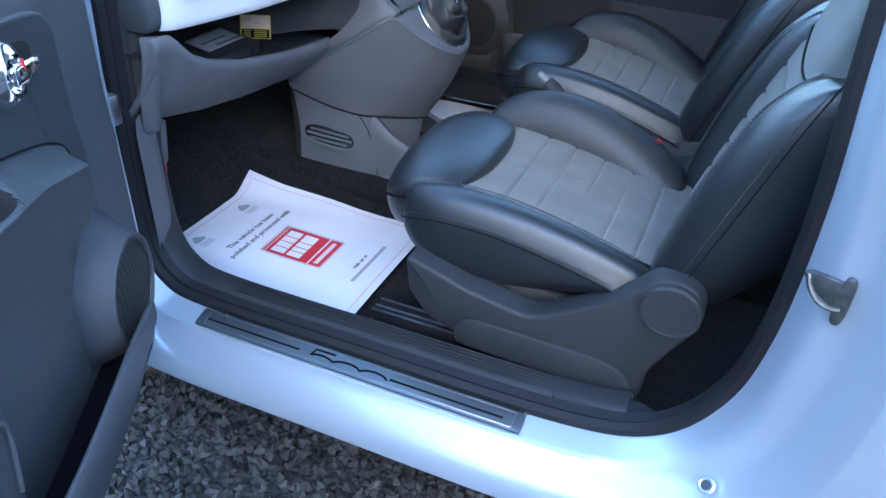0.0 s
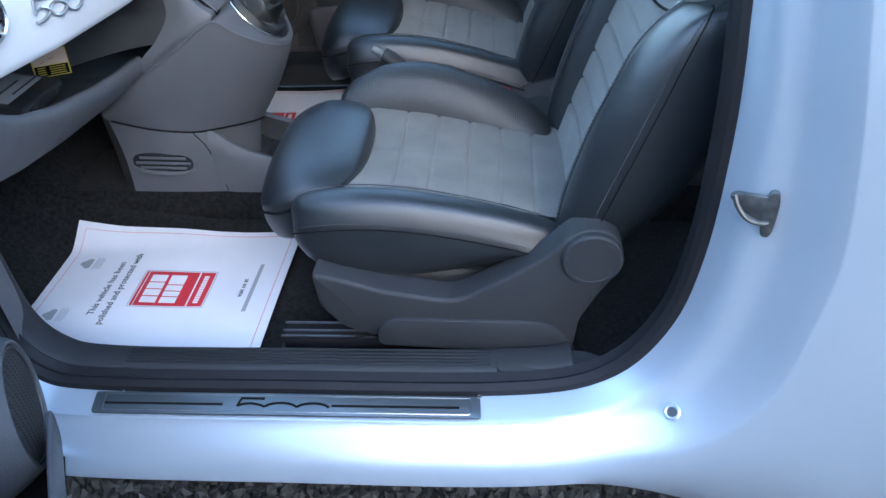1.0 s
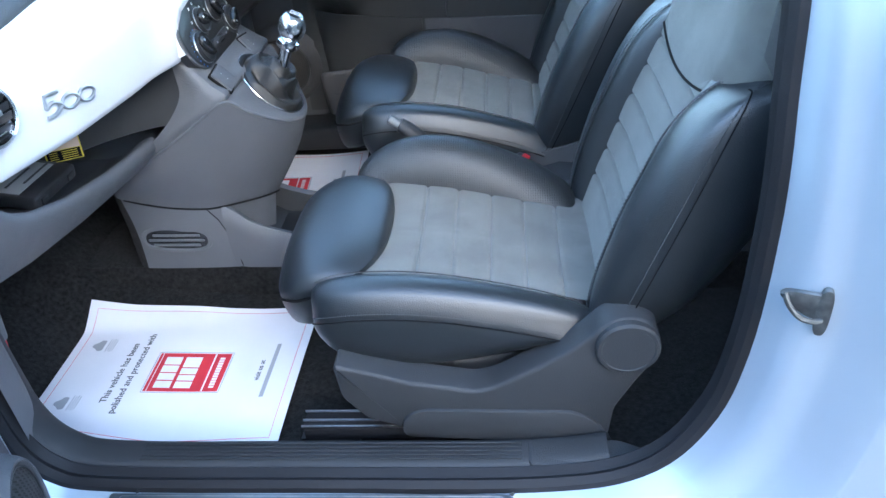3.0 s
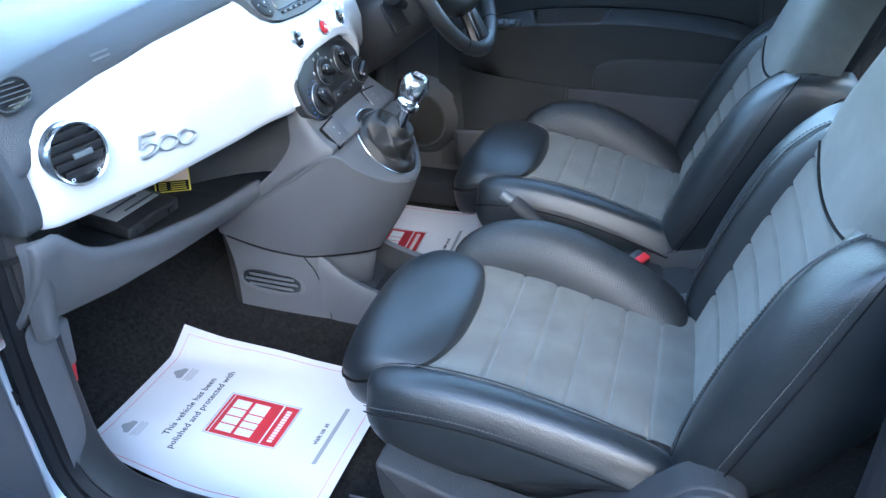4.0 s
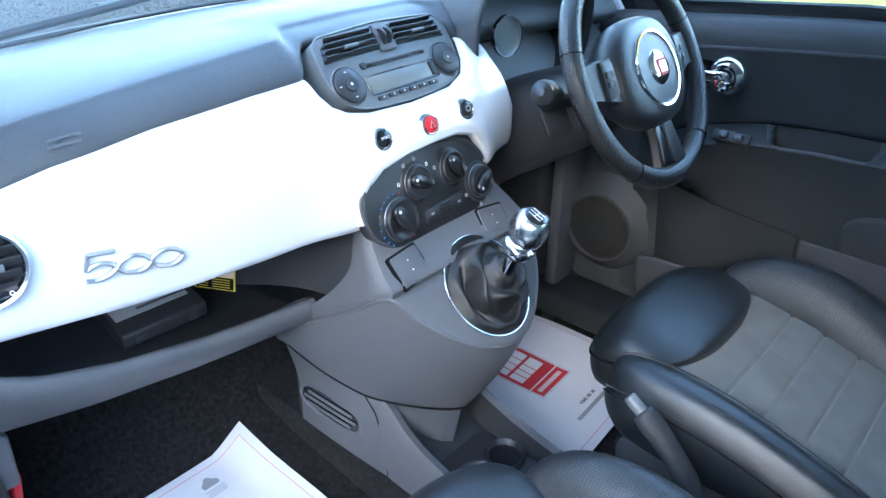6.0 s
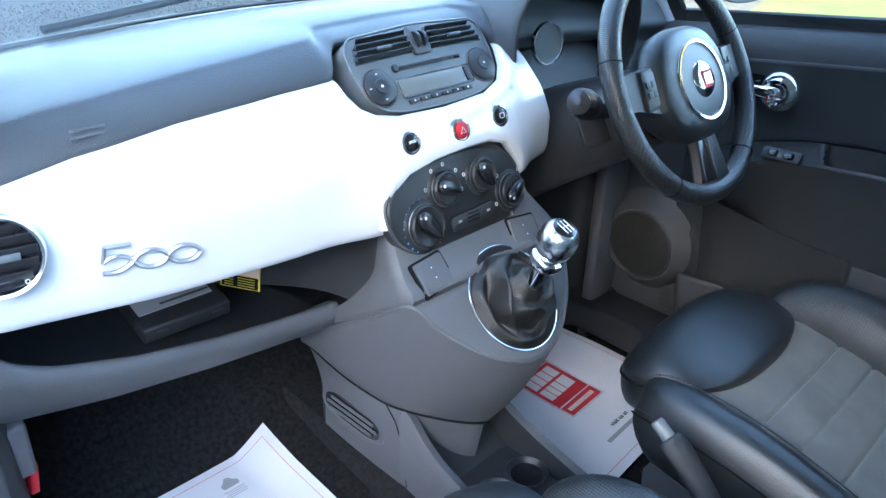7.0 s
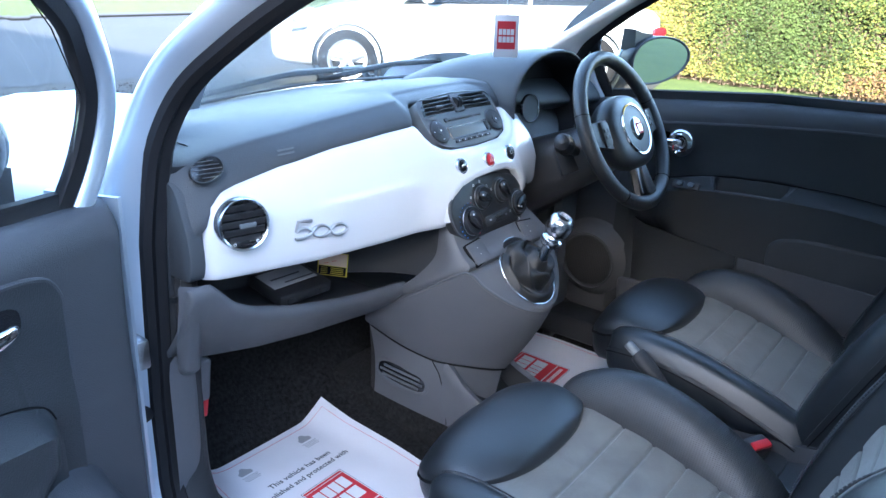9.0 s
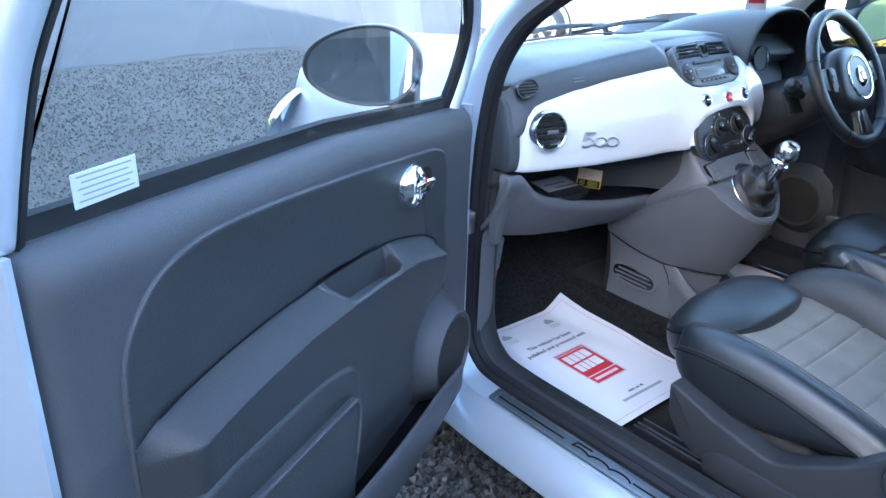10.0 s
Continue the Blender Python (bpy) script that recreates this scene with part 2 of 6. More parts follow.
def prism(outline, lo, hi, m=None, bevel=0.0, bm=None, seg=2):
    """A plate: a closed outline in x, y drawn out from z = lo to hi, its upper rim rounded."""
    bm = bm or bmesh.new()
    m = m or Matrix()
    pts = [Vector((p[0], p[1])) for p in outline]
    area = sum(a.x * b.y - b.x * a.y for a, b in zip(pts, pts[1:] + pts[:1]))
    if area < 0:
        pts.reverse()
    n = len(pts)

    def inset(d):
        out = []
        for i in range(n):
            e1 = (pts[i] - pts[i - 1]).normalized()
            e2 = (pts[(i + 1) % n] - pts[i]).normalized()
            nn = Vector((-(e1.y + e2.y), e1.x + e2.x))
            if nn.length < 1e-6:
                nn = Vector((-e1.y, e1.x))
            nn.normalize()
            k = max(0.35, nn.dot(Vector((-e1.y, e1.x))))
            out.append(pts[i] + nn * (d / k))
        return out
    layers = [(0, lo)]
    if bevel:
        for i in range(seg + 1):
            a = math.pi / 2 * i / seg
            layers.append((bevel * (1 - math.cos(a)), hi - bevel + bevel * math.sin(a)))
    else:
        layers.append((0, hi))
    rings = [[m @ Vector((p.x, p.y, h)) for p in inset(d)] for d, h in layers]
    return loft(rings, True, True, bm)


def superellipse(a, b, e=2.5, n=28, cx=0.0, cy=0.0):
    out = []
    for i in range(n):
        t = 2 * math.pi * i / n
        c, s = math.cos(t), math.sin(t)
        out.append((cx + a * math.copysign(abs(c) ** (2 / e), c), cy + b * math.copysign(abs(s) ** (2 / e), s)))
    return out


def rounded(pts, r, seg=4):
    """A closed outline with its corners rounded by r."""
    out = []
    n = len(pts)
    for i in range(n):
        p, a, b = Vector(pts[i]), Vector(pts[i - 1]), Vector(pts[(i + 1) % n])
        d1, d2 = a - p, b - p
        k = min(r, d1.length * 0.45, d2.length * 0.45)
        p1, p2 = p + d1.normalized() * k, p + d2.normalized() * k
        for j in range(seg + 1):
            t = j / seg
            out.append(tuple((1 - t) ** 2 * p1 + 2 * t * (1 - t) * p + t * t * p2))
    return out


def smooth_path(pts, n=8):
    """A Catmull-Rom line through pts."""
    v = [Vector(p) for p in pts]
    out = []
    for i in range(len(v) - 1):
        p0, p1, p2, p3 = v[max(i - 1, 0)], v[i], v[i + 1], v[min(i + 2, len(v) - 1)]
        for j in range(n):
            t = j / n
            out.append(0.5 * ((2 * p1) + (p2 - p0) * t + (2 * p0 - 5 * p1 + 4 * p2 - p3) * t * t + (3 * p1 - p0 - 3 * p2 + p3) * t ** 3))
    out.append(v[-1])
    return out


def frame_at(o, xaxis, zaxis):
    """A pose with its x axis and its outward z axis given."""
    z = Vector(zaxis).normalized()
    x = Vector(xaxis)
    x = (x - z * x.dot(z)).normalized()
    y = z.cross(x)
    m = Matrix((x, y, z)).transposed().to_4x4()
    m.translation = o
    return m


def words(name, text, size, m, mat, parent, label="", depth=0.0004, align="CENTER", stretch=1.0, bold=0.0):
    """Lettering as flat mesh, in the x, y plane of m."""
    cu = bpy.data.curves.new("tmp_text", "FONT")
    cu.body, cu.size, cu.extrude, cu.align_x, cu.align_y, cu.offset = text, size, depth, align, "CENTER", bold
    cu.resolution_u = 2
    tmp = new("tmp_text", cu)
    me = bpy.data.meshes.new_from_object(tmp.evaluated_get(bpy.context.evaluated_depsgraph_get()))
    bpy.data.objects.remove(tmp)
    bpy.data.curves.remove(cu)
    me.transform(m @ Matrix.Diagonal((stretch, 1, 1, 1)))
    me.materials.clear()
    me.materials.append(mat)
    ob = new(name, me)
    me.name = name
    if parent:
        ob.parent = parent
        ob.matrix_parent_inverse = parent.matrix_world.inverted()
    if label:
        tagged(ob, label)
    return ob


def interp(x, xs, ys):
    return float(np.interp(x, xs, ys))


def bump(x, c, w):
    return math.exp(-((x - c) / w) ** 2)



def stitches(path, parent, name="stitching", step=.0062, dash=.0040, r=.0007, mat=None):
    """A row of short thread dashes along a line."""
    pts = smooth_path(path, 6)
    bm, run = bmesh.new(), 0.0
    for a, b in zip(pts, pts[1:]):
        d = (b - a).length
        if d < 1e-6:
            continue
        t = (-run) % step
        while t < d:
            p = a.lerp(b, t / d)
            box((dash, 2 * r, 2 * r), frame_at(p, b - a, (b - a).orthogonal()), 0, 1, bm)
            t += step
        run += d
    return part(name, bm, mat or STITCH, parent, smooth=False)


# ---- car body ----
body = thing("car_body", (0, 0, 0), "white three-door small car body shell on gravel, passenger door wide open", "car body", kind="structure")

LOOP = smooth_path([(-0.46, 0.60), (-0.45, 0.46), (-0.405, 0.388), (-0.31, 0.366), (0.0, 0.364), (0.34, 0.366), (0.49, 0.398), (0.572, 0.49),
                    (0.604, 0.62), (0.612, 0.80), (0.606, 0.955), (0.60, 1.10), (0.575, 1.25), (0.48, 1.36), (0.28, 1.408), (0.10, 1.392),
                    (-0.04, 1.348), (-0.17, 1.288), (-0.29, 1.216), (-0.388, 1.135), (-0.432, 1.02), (-0.45, 0.83), (-0.46, 0.60)], 6)[:-1]


def loop_normal(i):
    a, b = LOOP[i - 1], LOOP[(i + 1) % len(LOOP)]
    t = (b - a).normalized()
    return Vector((t.y, -t.x))


def y_seal(z):
    return interp(z, [0.36, 0.5, 0.9, 1.05, 1.28, 1.40], [0.680, 0.668, 0.664, 0.650, 0.585, 0.535])


P_SILL = [(0, 0), (.002, -.007), (.006, -.048), (.008, -.053), (.015, -.057), (.021, -.066), (.024, -.070), (.030, -.079), (.046, -.097), (.064, -.107), (.086, -.110), (.098, -.100), (.106, -.05)]
P_REAR = [(0, 0), (.006, -.012), (.016, -.034), (.024, -.050), (.036, -.060), (.056, -.066), (.068, -.078), (.090, -.110), (.1065, -.1282), (.1105, -.1302), (.2, -.1345), (.45, -.13), (.75, -.08)]
P_TOP = [(0, 0), (.010, -.012), (.018, -.019), (.022, -.022), (.032, -.026), (.037, -.025), (.042, -.024), (.050, -.015), (.056, .0), (.060, .02), (.064, .05), (.068, .09), (.072, .13)]
P_FRONT = [(0, 0), (.006, -.02), (.008, -.030), (.010, -.036), (.016, -.046), (.021, -.049), (.026, -.052), (.036, -.058), (.05, -.085), (.07, -.108), (.28, -.125), (.55, -.115), (.85, -.03)]


def side_profile(i):
    n = loop_normal(i)
    w = [max(0, -n.y) ** 3, max(0, n.x) ** 3 if n.y < 0.6 else 0, max(0, n.y) ** 3, 0.0]
    if n.x < 0:
        f = min(1, max(0, (0.28 - n.y) / 0.25))
        w[3] = abs(n.x) ** 3 * f
        w[2] = max(w[2], 1 - f)
    k = sum(w)
    rear = [(o * (interp(LOOP[i].y, [.72, 1.02], [1, .62]) if o < .15 else 1), d) for o, d in P_REAR]
    return [(sum(wi / k * p[j][0] for wi, p in zip(w, (P_SILL, rear, P_TOP, P_FRONT))),
             sum(wi / k * p[j][1] for wi, p in zip(w, (P_SILL, rear, P_TOP, P_FRONT)))) for j in range(len(P_SILL))]


def around(i, o, dy, sign):
    p, n = LOOP[i] + loop_normal(i) * o, None
    return Vector((p.x, sign * (y_seal(LOOP[i].y) - dy), p.y))


N = len(LOOP)
for sign in (-1, 1):
    rings = [[around(i, o, dy, sign) for o, dy in side_profile(i)] for i in range(N)]
    rings.append(rings[0])
    bm_s = loft(rings, False)
    gone = [f for f in bm_s.faces if f.calc_center_median().x > .74 and 1.06 < f.calc_center_median().z < 1.34]
    if sign > 0:
        for f in bm_s.faces:
            q = f.calc_center_median()
            if q.x < -.10 and q.z > 1.05 and q.y < .625 - .122 * (q.z - 1.0) / .405 and f not in gone:
                gone.append(f)
    bmesh.ops.delete(bm_s, geom=gone, context="FACES")
    part("side_frame", bm_s, PAINT, body, "white painted door surround, sill and wing")
    qw = part("quarter_window", prism(rounded([(.72, 1.07), (1.40, 1.09), (1.34, 1.27), (1.10, 1.36), (.72, 1.36)], .05), -.002, .002, Matrix(((1, 0, 0, 0), (0, -.10, sign, sign * .745), (0, 1, 0, 0), (0, 0, 0, 1)))), GLASS, body, "rear quarter window")
    qw.visible_shadow = False
    prof = [(.006, -.006), (-.008, -.004), (-.015, .006), (-.008, .016), (-.014, .030), (-.004, .040), (.010, .036), (.012, .0)]
    rings = [[around(i, o, dy, sign) for o, dy in prof] for i in range(N)]
    rings.append(rings[0])
    part("door_seal", loft(rings, True, False), RUBBER, body, "black rubber door seal with two lips")

# sill cover inside, running up the front of the footwell
idx = [i for i in range(N) if LOOP[i].y < 1.03 and LOOP[i].x < 0.47 and (LOOP[i].y < 0.45 or LOOP[i].x < 0)]
idx.sort(key=lambda i: (LOOP[i].x if LOOP[i].y < 0.38 else (LOOP[i].x - (LOOP[i].y - 0.38) * (1 if LOOP[i].x < 0 else -1))))
prof = [(-.004, .030), (-.012, .036), (-.015, .046), (-.014, .078), (-.008, .094), (.03, .104), (.09, .106)]
part("sill_cover", loft([[around(i, o, dy, -1) for o, dy in prof] for i in idx], False), BASE_PL, body, "dark grey plastic sill cover", sub=1)
for k in range(5):
    y = -(0.680 - 0.046 - 0.0075 * k)
    part("rib", box((0.60, 0.003, 0.002), pose(0.02, y, 0.3805), 0.0008), BASE_PL, body)
part("sill_cover_end", prism(rounded([(0.33, -0.648), (0.478, -0.651), (0.506, -0.640), (0.505, -0.618), (0.470, -0.600), (0.33, -0.595)], 0.012), 0.372, 0.3815, None, 0.004), BASE_PL, body)

# kick plate with its script emblem
plate = tagged(new("kick_plate"), "brushed metal kick plate with dark number emblem on the sill", "kick plate")
plate.location = (0, -0.709, 0.363)
bpy.context.view_layer.update()
tilt = frame_at((0.0, -0.7085, 0.3635), (1, 0, 0), (0, -0.06, 1))
part("plate", prism(rounded([(-0.302, -0.022), (0.308, -0.022), (0.306, 0.019), (-0.308, 0.019)], 0.006), 0.0, 0.0035, tilt, 0.001), PLATE, plate)
part("rim", tube([tilt @ Vector((x, y, 0.0038)) for x, y in rounded([(-0.285, -0.017), (0.292, -0.017), (0.292, 0.014), (-0.290, 0.014)], 0.004, 2)], 0.0006, 4, True), STEEL, plate)
for x0, x1 in ((-0.285, -0.095), (0.078, 0.275)):
    part("line", box((x1 - x0, 0.0035, 0.0012), tilt @ pose((x0 + x1) / 2, -0.004, 0.004)), SEAM, plate)
for x in (-0.265, 0.305):
    part("screw", revolve([(0, .002), (.0035, .0018), (.0042, 0)], 10, tilt @ pose(x, 0.021 if x < 0 else 0.018, 0.0025)), CHROME, plate)


def number_script(m, w, h, mat, parent, r, label="", upper_only=False):
    """The linked number emblem: an angular five that runs on into two open rounds."""
    top = [(-0.95, 0.86), (-1.5, 0.86), (-2.05, 0.86), (-2.13, 0.30), (-2.16, 0.06)]
    wave_hi = [(-2.16, 0.06), (-1.95, 0.24), (-1.55, 0.34), (-1.15, 0.22), (-0.85, 0.0)]
    hi = lambda c: [(c - 0.75, 0.02), (c - 0.5, 0.30), (c, 0.44), (c + 0.5, 0.30), (c + 0.75, 0.02)]
    lo = lambda c: [(c - 0.75, -0.02), (c - 0.5, -0.30), (c, -0.44), (c + 0.5, -0.30), (c + 0.75, -0.02)]
    strokes = [top, smooth_path([(*p, 0) for p in wave_hi], 4)]
    if not upper_only:
        strokes.append(smooth_path([(-2.2, -0.44, 0), (-1.7, -0.46, 0), (-1.2, -0.30, 0), (-0.85, 0.0, 0)], 5))
    for c in (-0.1, 1.4):
        strokes += [smooth_path([(*p, 0) for p in q], 4) for q in ((hi(c),) if upper_only else (hi(c), lo(c)))]
    bm = bmesh.new()
    for s in strokes:
        tube([m @ Vector((p[0] * w, p[1] * h, 0)) for p in s], r, 6, bm=bm)
    return part("emblem", bm, mat, parent, label)


number_script(tilt @ pose(0.002, -0.008, 0.0042), 0.0335, 0.0185, SEAM, plate, 0.0020, "dark number emblem", True)

# door striker and a hole in the rear door post
STRIKER = material("worn_striker_steel", (0.12, 0.125, 0.125), 0.5, metal=0.8, mottle=0.3, mottle_scale=80)
striker = tagged(new("door_striker"), "steel door striker loop bolted to the white door post", "striker")
sm = frame_at((0.635, -0.729, 0.735), (0.0, -0.05, 1), (-0.30, -0.95, 0)) @ Matrix.Scale(.78, 4)
part("base", prism(superellipse(0.040, 0.010, 3, 24, 0, -.022), -0.006, 0.005, sm, 0.002), STRIKER, striker)
part("plate", prism(rounded([(-.014, -.022), (.030, -.022), (.030, .030), (.022, .040), (.004, .022), (-.010, .0)], .007, 3), -.004, .004, sm, 0.0015), STRIKER, striker)
part("loop", tube(smooth_path([sm @ Vector(p) for p in ((.026, .032, .004), (.010, .024, .010), (-.006, .008, .013), (-.012, -.010, .010), (-.012, -.022, .004))], 5), 0.0034, 8), STRIKER, striker, "bright worn wire loop")
hole = tagged(new("drain_plug"), "chrome-rimmed round hole in the white sill corner", "plug")
hm = frame_at((0.577, -0.757, 0.416), (1, 0, 0), (-0.35, -0.55, 0.75)) @ Matrix.Scale(.68, 4)
part("rim", revolve([(0.010, 0.001), (0.014, 0.004), (0.017, 0.002), (0.018, -0.002)], 20, hm), PAINT, hole)
part("recess", revolve([(0, 0.0015), (0.0105, 0.0015)], 16, hm), GLOSS, hole)

# floor, toe board, tunnel and the walls of the footwell
def floor_z(u, v):
    """The carpet: level, up the toe board in front and up to the tunnel in the middle."""
    k = min(1, max(0, (.25 - abs(v)) / .14))
    return 0.286 + max(0, -0.60 - u) * 0.95 + .085 * k * k * (3 - 2 * k) * interp(u, [-.6, -.5, -.36, -.29, -.1, .05], [.72, .45, .25, .13, .08, 0])


part("floor_carpet", grid(lambda u, v: Vector((u, v, floor_z(u, v) + 0.0015 * noise.noise((u * 60, v * 60, 0)))),
                          lin(-0.92, 1.45, 120), lin(-0.62, 0.62, 90)), CARPET, body, "black carpet on the footwell floor")
part("tunnel", loft([[(x, -0.106, 0.27), (x, -0.103, 0.35), (x, -0.096, 0.372), (x, -0.06, 0.376), (x, 0.06, 0.376), (x, 0.096, 0.372), (x, 0.103, 0.35), (x, 0.106, 0.27)] for x in (-0.9, 0, 0.7, 1.4)], False), CARPET, body)
for sign in (-1, 1):
    # same panel twice; DOOR_DARK puts the driver footwell's shade into the colour
    part("kick_panel", loft([[(x, sign * y, z) for x, y in ((-.92, .588), (-.60, .582), (-.50, .578), (-.465, .580), (-.447, .588), (-.437, .603), (-.433, .625), (-.432, .65))] for z in lin(.27, .70, 8)], False), PLASTIC if sign < 0 else DOOR_DARK, body, "grained plastic footwell kick panel, shade coloured in on the driver side", sub=1)
    part("rear_side_trim", box((0.85, 0.02, 0.80), pose(1.06, sign * 0.63, 0.66), 0.006), PLASTIC_D, body)
    part("post_trim", loft([[(x, sign * y, z) for x, y in ((x0, 0.615), (x0 + .03, 0.60), (x0 + .12, 0.60), (x0 + .14, 0.64))] for x0, z in ((0.60, 0.30), (0.613, 0.62), (0.622, 0.9), (0.60, 1.15), (0.55, 1.38))], False), PLASTIC_D, body, "dark post trim behind the door")
part("sill_cover", box((0.95, 0.11, 0.07), pose(0.0, 0.605, 0.350), 0.012, 3), BASE_PL, body, "dark plastic cover on the driver sill")
part("post_foot", box((0.03, 0.10, 0.76), pose(-0.405, 0.625, 0.65), 0.008), PLASTIC, body)
part("firewall", box((0.02, 1.24, 0.5), pose(-0.90, 0, 0.75)), CARPET, body)
part("rear_wall", box((0.03, 1.24, 0.78), pose(1.46, 0, 0.66), 0.01), PLASTIC_D, body)
roof_x = [-0.14, 0.05, 0.3, 0.7, 1.1, 1.5]
roof_z = [1.395, 1.435, 1.455, 1.46, 1.44, 1.38]
for nm, dz, mat, lab in (("roof_panel", 0.02, PAINT, "white roof panel"), ("headlining", -0.012, BEIGE, "pale cloth headlining")):
    part(nm, grid(lambda u, v, c: Vector((u, v * interp(u, roof_x, [.52, .53, .53, .54, .53, .50]), interp(u, roof_x, roof_z) + dz - c - 0.055 * v * v)),
                  lin(-0.14, 1.5, 16), lin(-1, 1, 14), 0.012), mat, body, lab)

# bonnet and scuttle in front of the windscreen
part("bonnet", grid(lambda u, v: Vector((-0.90 - 0.62 * u, v * (0.66 - 0.10 * u * u), 0.985 - 0.10 * u - 0.22 * u ** 3 - 0.05 * v * v - 0.22 * abs(v) ** 7)),
                    lin(0, 1, 16), lin(-1, 1, 24)), PAINT, body, "white bonnet", sub=1)
part("bumper", grid(lambda u, v: Vector((-1.52 + 0.16 * v * v + (u - .5) ** 2 * .2, v * 0.74, 0.70 - 0.5 * u)), lin(0, 1, 8), lin(-1, 1, 16)), PAINT, body)
part("scuttle", grid(lambda u, v: Vector((-0.86 - 0.08 * u + 0.12 * v * v, v * 0.62, 1.012 - 0.03 * u - 0.01 * v * v)), lin(0, 1, 4), lin(-1, 1, 20)), RUBBER, body, "black scuttle panel under the windscreen")
for sign in (-1, 1):
    hl = frame_at((-1.20, sign * 0.70, 0.82), (0, 1, 0), (-0.72, sign * 0.45, 0.55))
    part("headlamp", revolve([(0, 0.03), (0.05, 0.026), (0.085, 0.012), (0.10, -0.01)], 28, hl), CHROME, body, "round clear headlamp")


def wind_fn(u, v, c):
    x = -0.875 + 0.745 * u + (0.14 - 0.05 * u) * v * v
    return Vector((x - c * 0.5, v * (0.622 - 0.122 * u), 1.005 + 0.405 * u - 0.03 * u * (1 - u) - 0.035 * v * v - c))


# pale lining between the door opening and the edge of the windscreen
for sign in (-1, 1):
    rings = []
    for z in lin(1.03, 1.385, 14):
        lx = interp(z, [1.02, 1.135, 1.216, 1.288, 1.348, 1.392], [-.432, -.388, -.29, -.17, -.04, .10])
        ly = y_seal(z)
        w = wind_fn((z - .982) / .405, .965, .006)
        mx, my = (lx + w.x) / 2 + .026, (ly + w.y) / 2 - .020
        rings.append([Vector((x, sign * y, z)) for x, y in ((lx - .004, ly - .020), (lx + .010, ly - .030), (mx + .004, my + .006), (mx - .004, my - .006), (w.x + .024, w.y - .004), (w.x + .010, w.y), (w.x - .004, w.y + .012))])
    part("pillar_lining", loft(rings, False), BEIGE, body, "pale windscreen pillar lining", sub=1)

wind = part("windscreen", grid(wind_fn, lin(0, 1, 12), lin(-1, 1, 16), 0.004), GLASS, body, "clear curved windscreen")
wind.visible_shadow = False
part("windscreen_edge", grid(lambda u, v, c: wind_fn(0.0 + 0.045 * u, v, c - 0.003), lin(0, 1, 3), lin(-1, 1, 24), 0.003), GLOSS, body, "black windscreen edge band")
rg = part("tailgate_glass", box((0.004, 1.0, 0.33), pose(1.46, 0, 1.22, 0, -14, 0)), GLASS, body)
rg.visible_shadow = False

# wipers at the foot of the windscreen
wiper = thing("windscreen_wiper", (-0.9, 0.2, 1.03), "black windscreen wiper resting at the foot of the glass", "wiper", "windscreen wipers")
part("arm", tube([(-0.93, 0.36, 1.005), (-0.91, 0.30, 1.045), (-0.86, 0.02, 1.062), (-0.83, -0.16, 1.058)], [0.011, 0.012, 0.009, 0.006], 8, flat=0.6), SATIN, wiper)
part("blade", tube([(-0.845, 0.16, 1.058), (-0.83, -0.05, 1.062), (-0.79, -0.33, 1.045)], 0.007, 6), RUBBER, wiper)
part("pivot", revolve([(0, .022), (.014, .02), (.018, .0), (.018, -.02)], 16, pose(-0.93, 0.36, 1.0)), RUBBER, wiper)
copy_thing(wiper, wiper.matrix_basis @ pose(-0.012, 0.42, -0.008, 0, 0, -5))

# ---- dashboard ----
dash = thing("dashboard", (-0.5, 0, 0.62), "grey dashboard with a white pearl fascia, black controls and open shelf", "dashboard")
DY = [-.66, -.62, -.60, -.56, -.50, -.42, -.25, -.12, 0, .12, .22, .30]
DX = [-.410, -.382, -.370, -.355, -.338, -.315, -.285, -.268, -.262, -.268, -.285, -.30]


def face_x(y, z):
    """The x of the fascia's front face."""
    lean = 6 * (z - .92) ** 2 if z > .92 else .5 * (z - .92) ** 2
    return interp(y, DY, DX) - lean


FT = ([-.601, -.597, -.586, -.565, -.537, -.458, -.349, -.222, -.144, -.1425, -.132, -.110, -.076, 0.0, .086, .122, .142, .156, .158, .205],
      [.885, .925, .957, .976, .984, 1.000, 1.014, 1.024, 1.028, 1.016, .998, .986, .979, .977, .979, .989, 1.004, 1.022, 1.028, 1.030])
FB = ([-.601, -.596, -.40, -.275, -.138, -.134, -.124, -.101, -.056, .0, .046, .084, .108, .120, .124, .235],
      [.838, .838, .838, .839, .844, .876, .900, .917, .927, .931, .929, .917, .890, .862, .858, .858])


def swelling(y, z):
    """How far the fascia stands out where it meets the heater panel."""
    q = math.hypot((y + .012) / .135, (z - .866) / .068)
    return .015 * math.exp(-(max(0, q - 1) / .32) ** 2)


cols = sorted(set(lin(-.601, .235, 90) + FT[0] + FB[0]))


def fascia_fn(y, v):
    zt, zb = interp(y, *FT), interp(y, *FB)
    if y > .195:
        zt = min(zt, 1.030 - (y - .195) / .04 * 0.17)
    steps = [(0, -.016), (0, -.004), (.004, .0), (.012, .002)]
    k = 8
    if v < 4:
        d, off = steps[v]
        z = zb + d
    elif v >= 4 + k:
        d, off = steps[3 - (v - 4 - k)]
        z = zt - d
    else:
        z, off = zb + .012 + (zt - zb - .024) * (v - 3) / (k + 1), .003
    z = min(max(z, zb), max(zt, zb))
    ease = min(1, (y + .601) / .02, (.235 - y) / .02)
    off -= .012 * (1 - max(0, ease)) ** 2
    swell = swelling(y, z)
    return Vector((face_x(y, z) + off + swell, y, z))


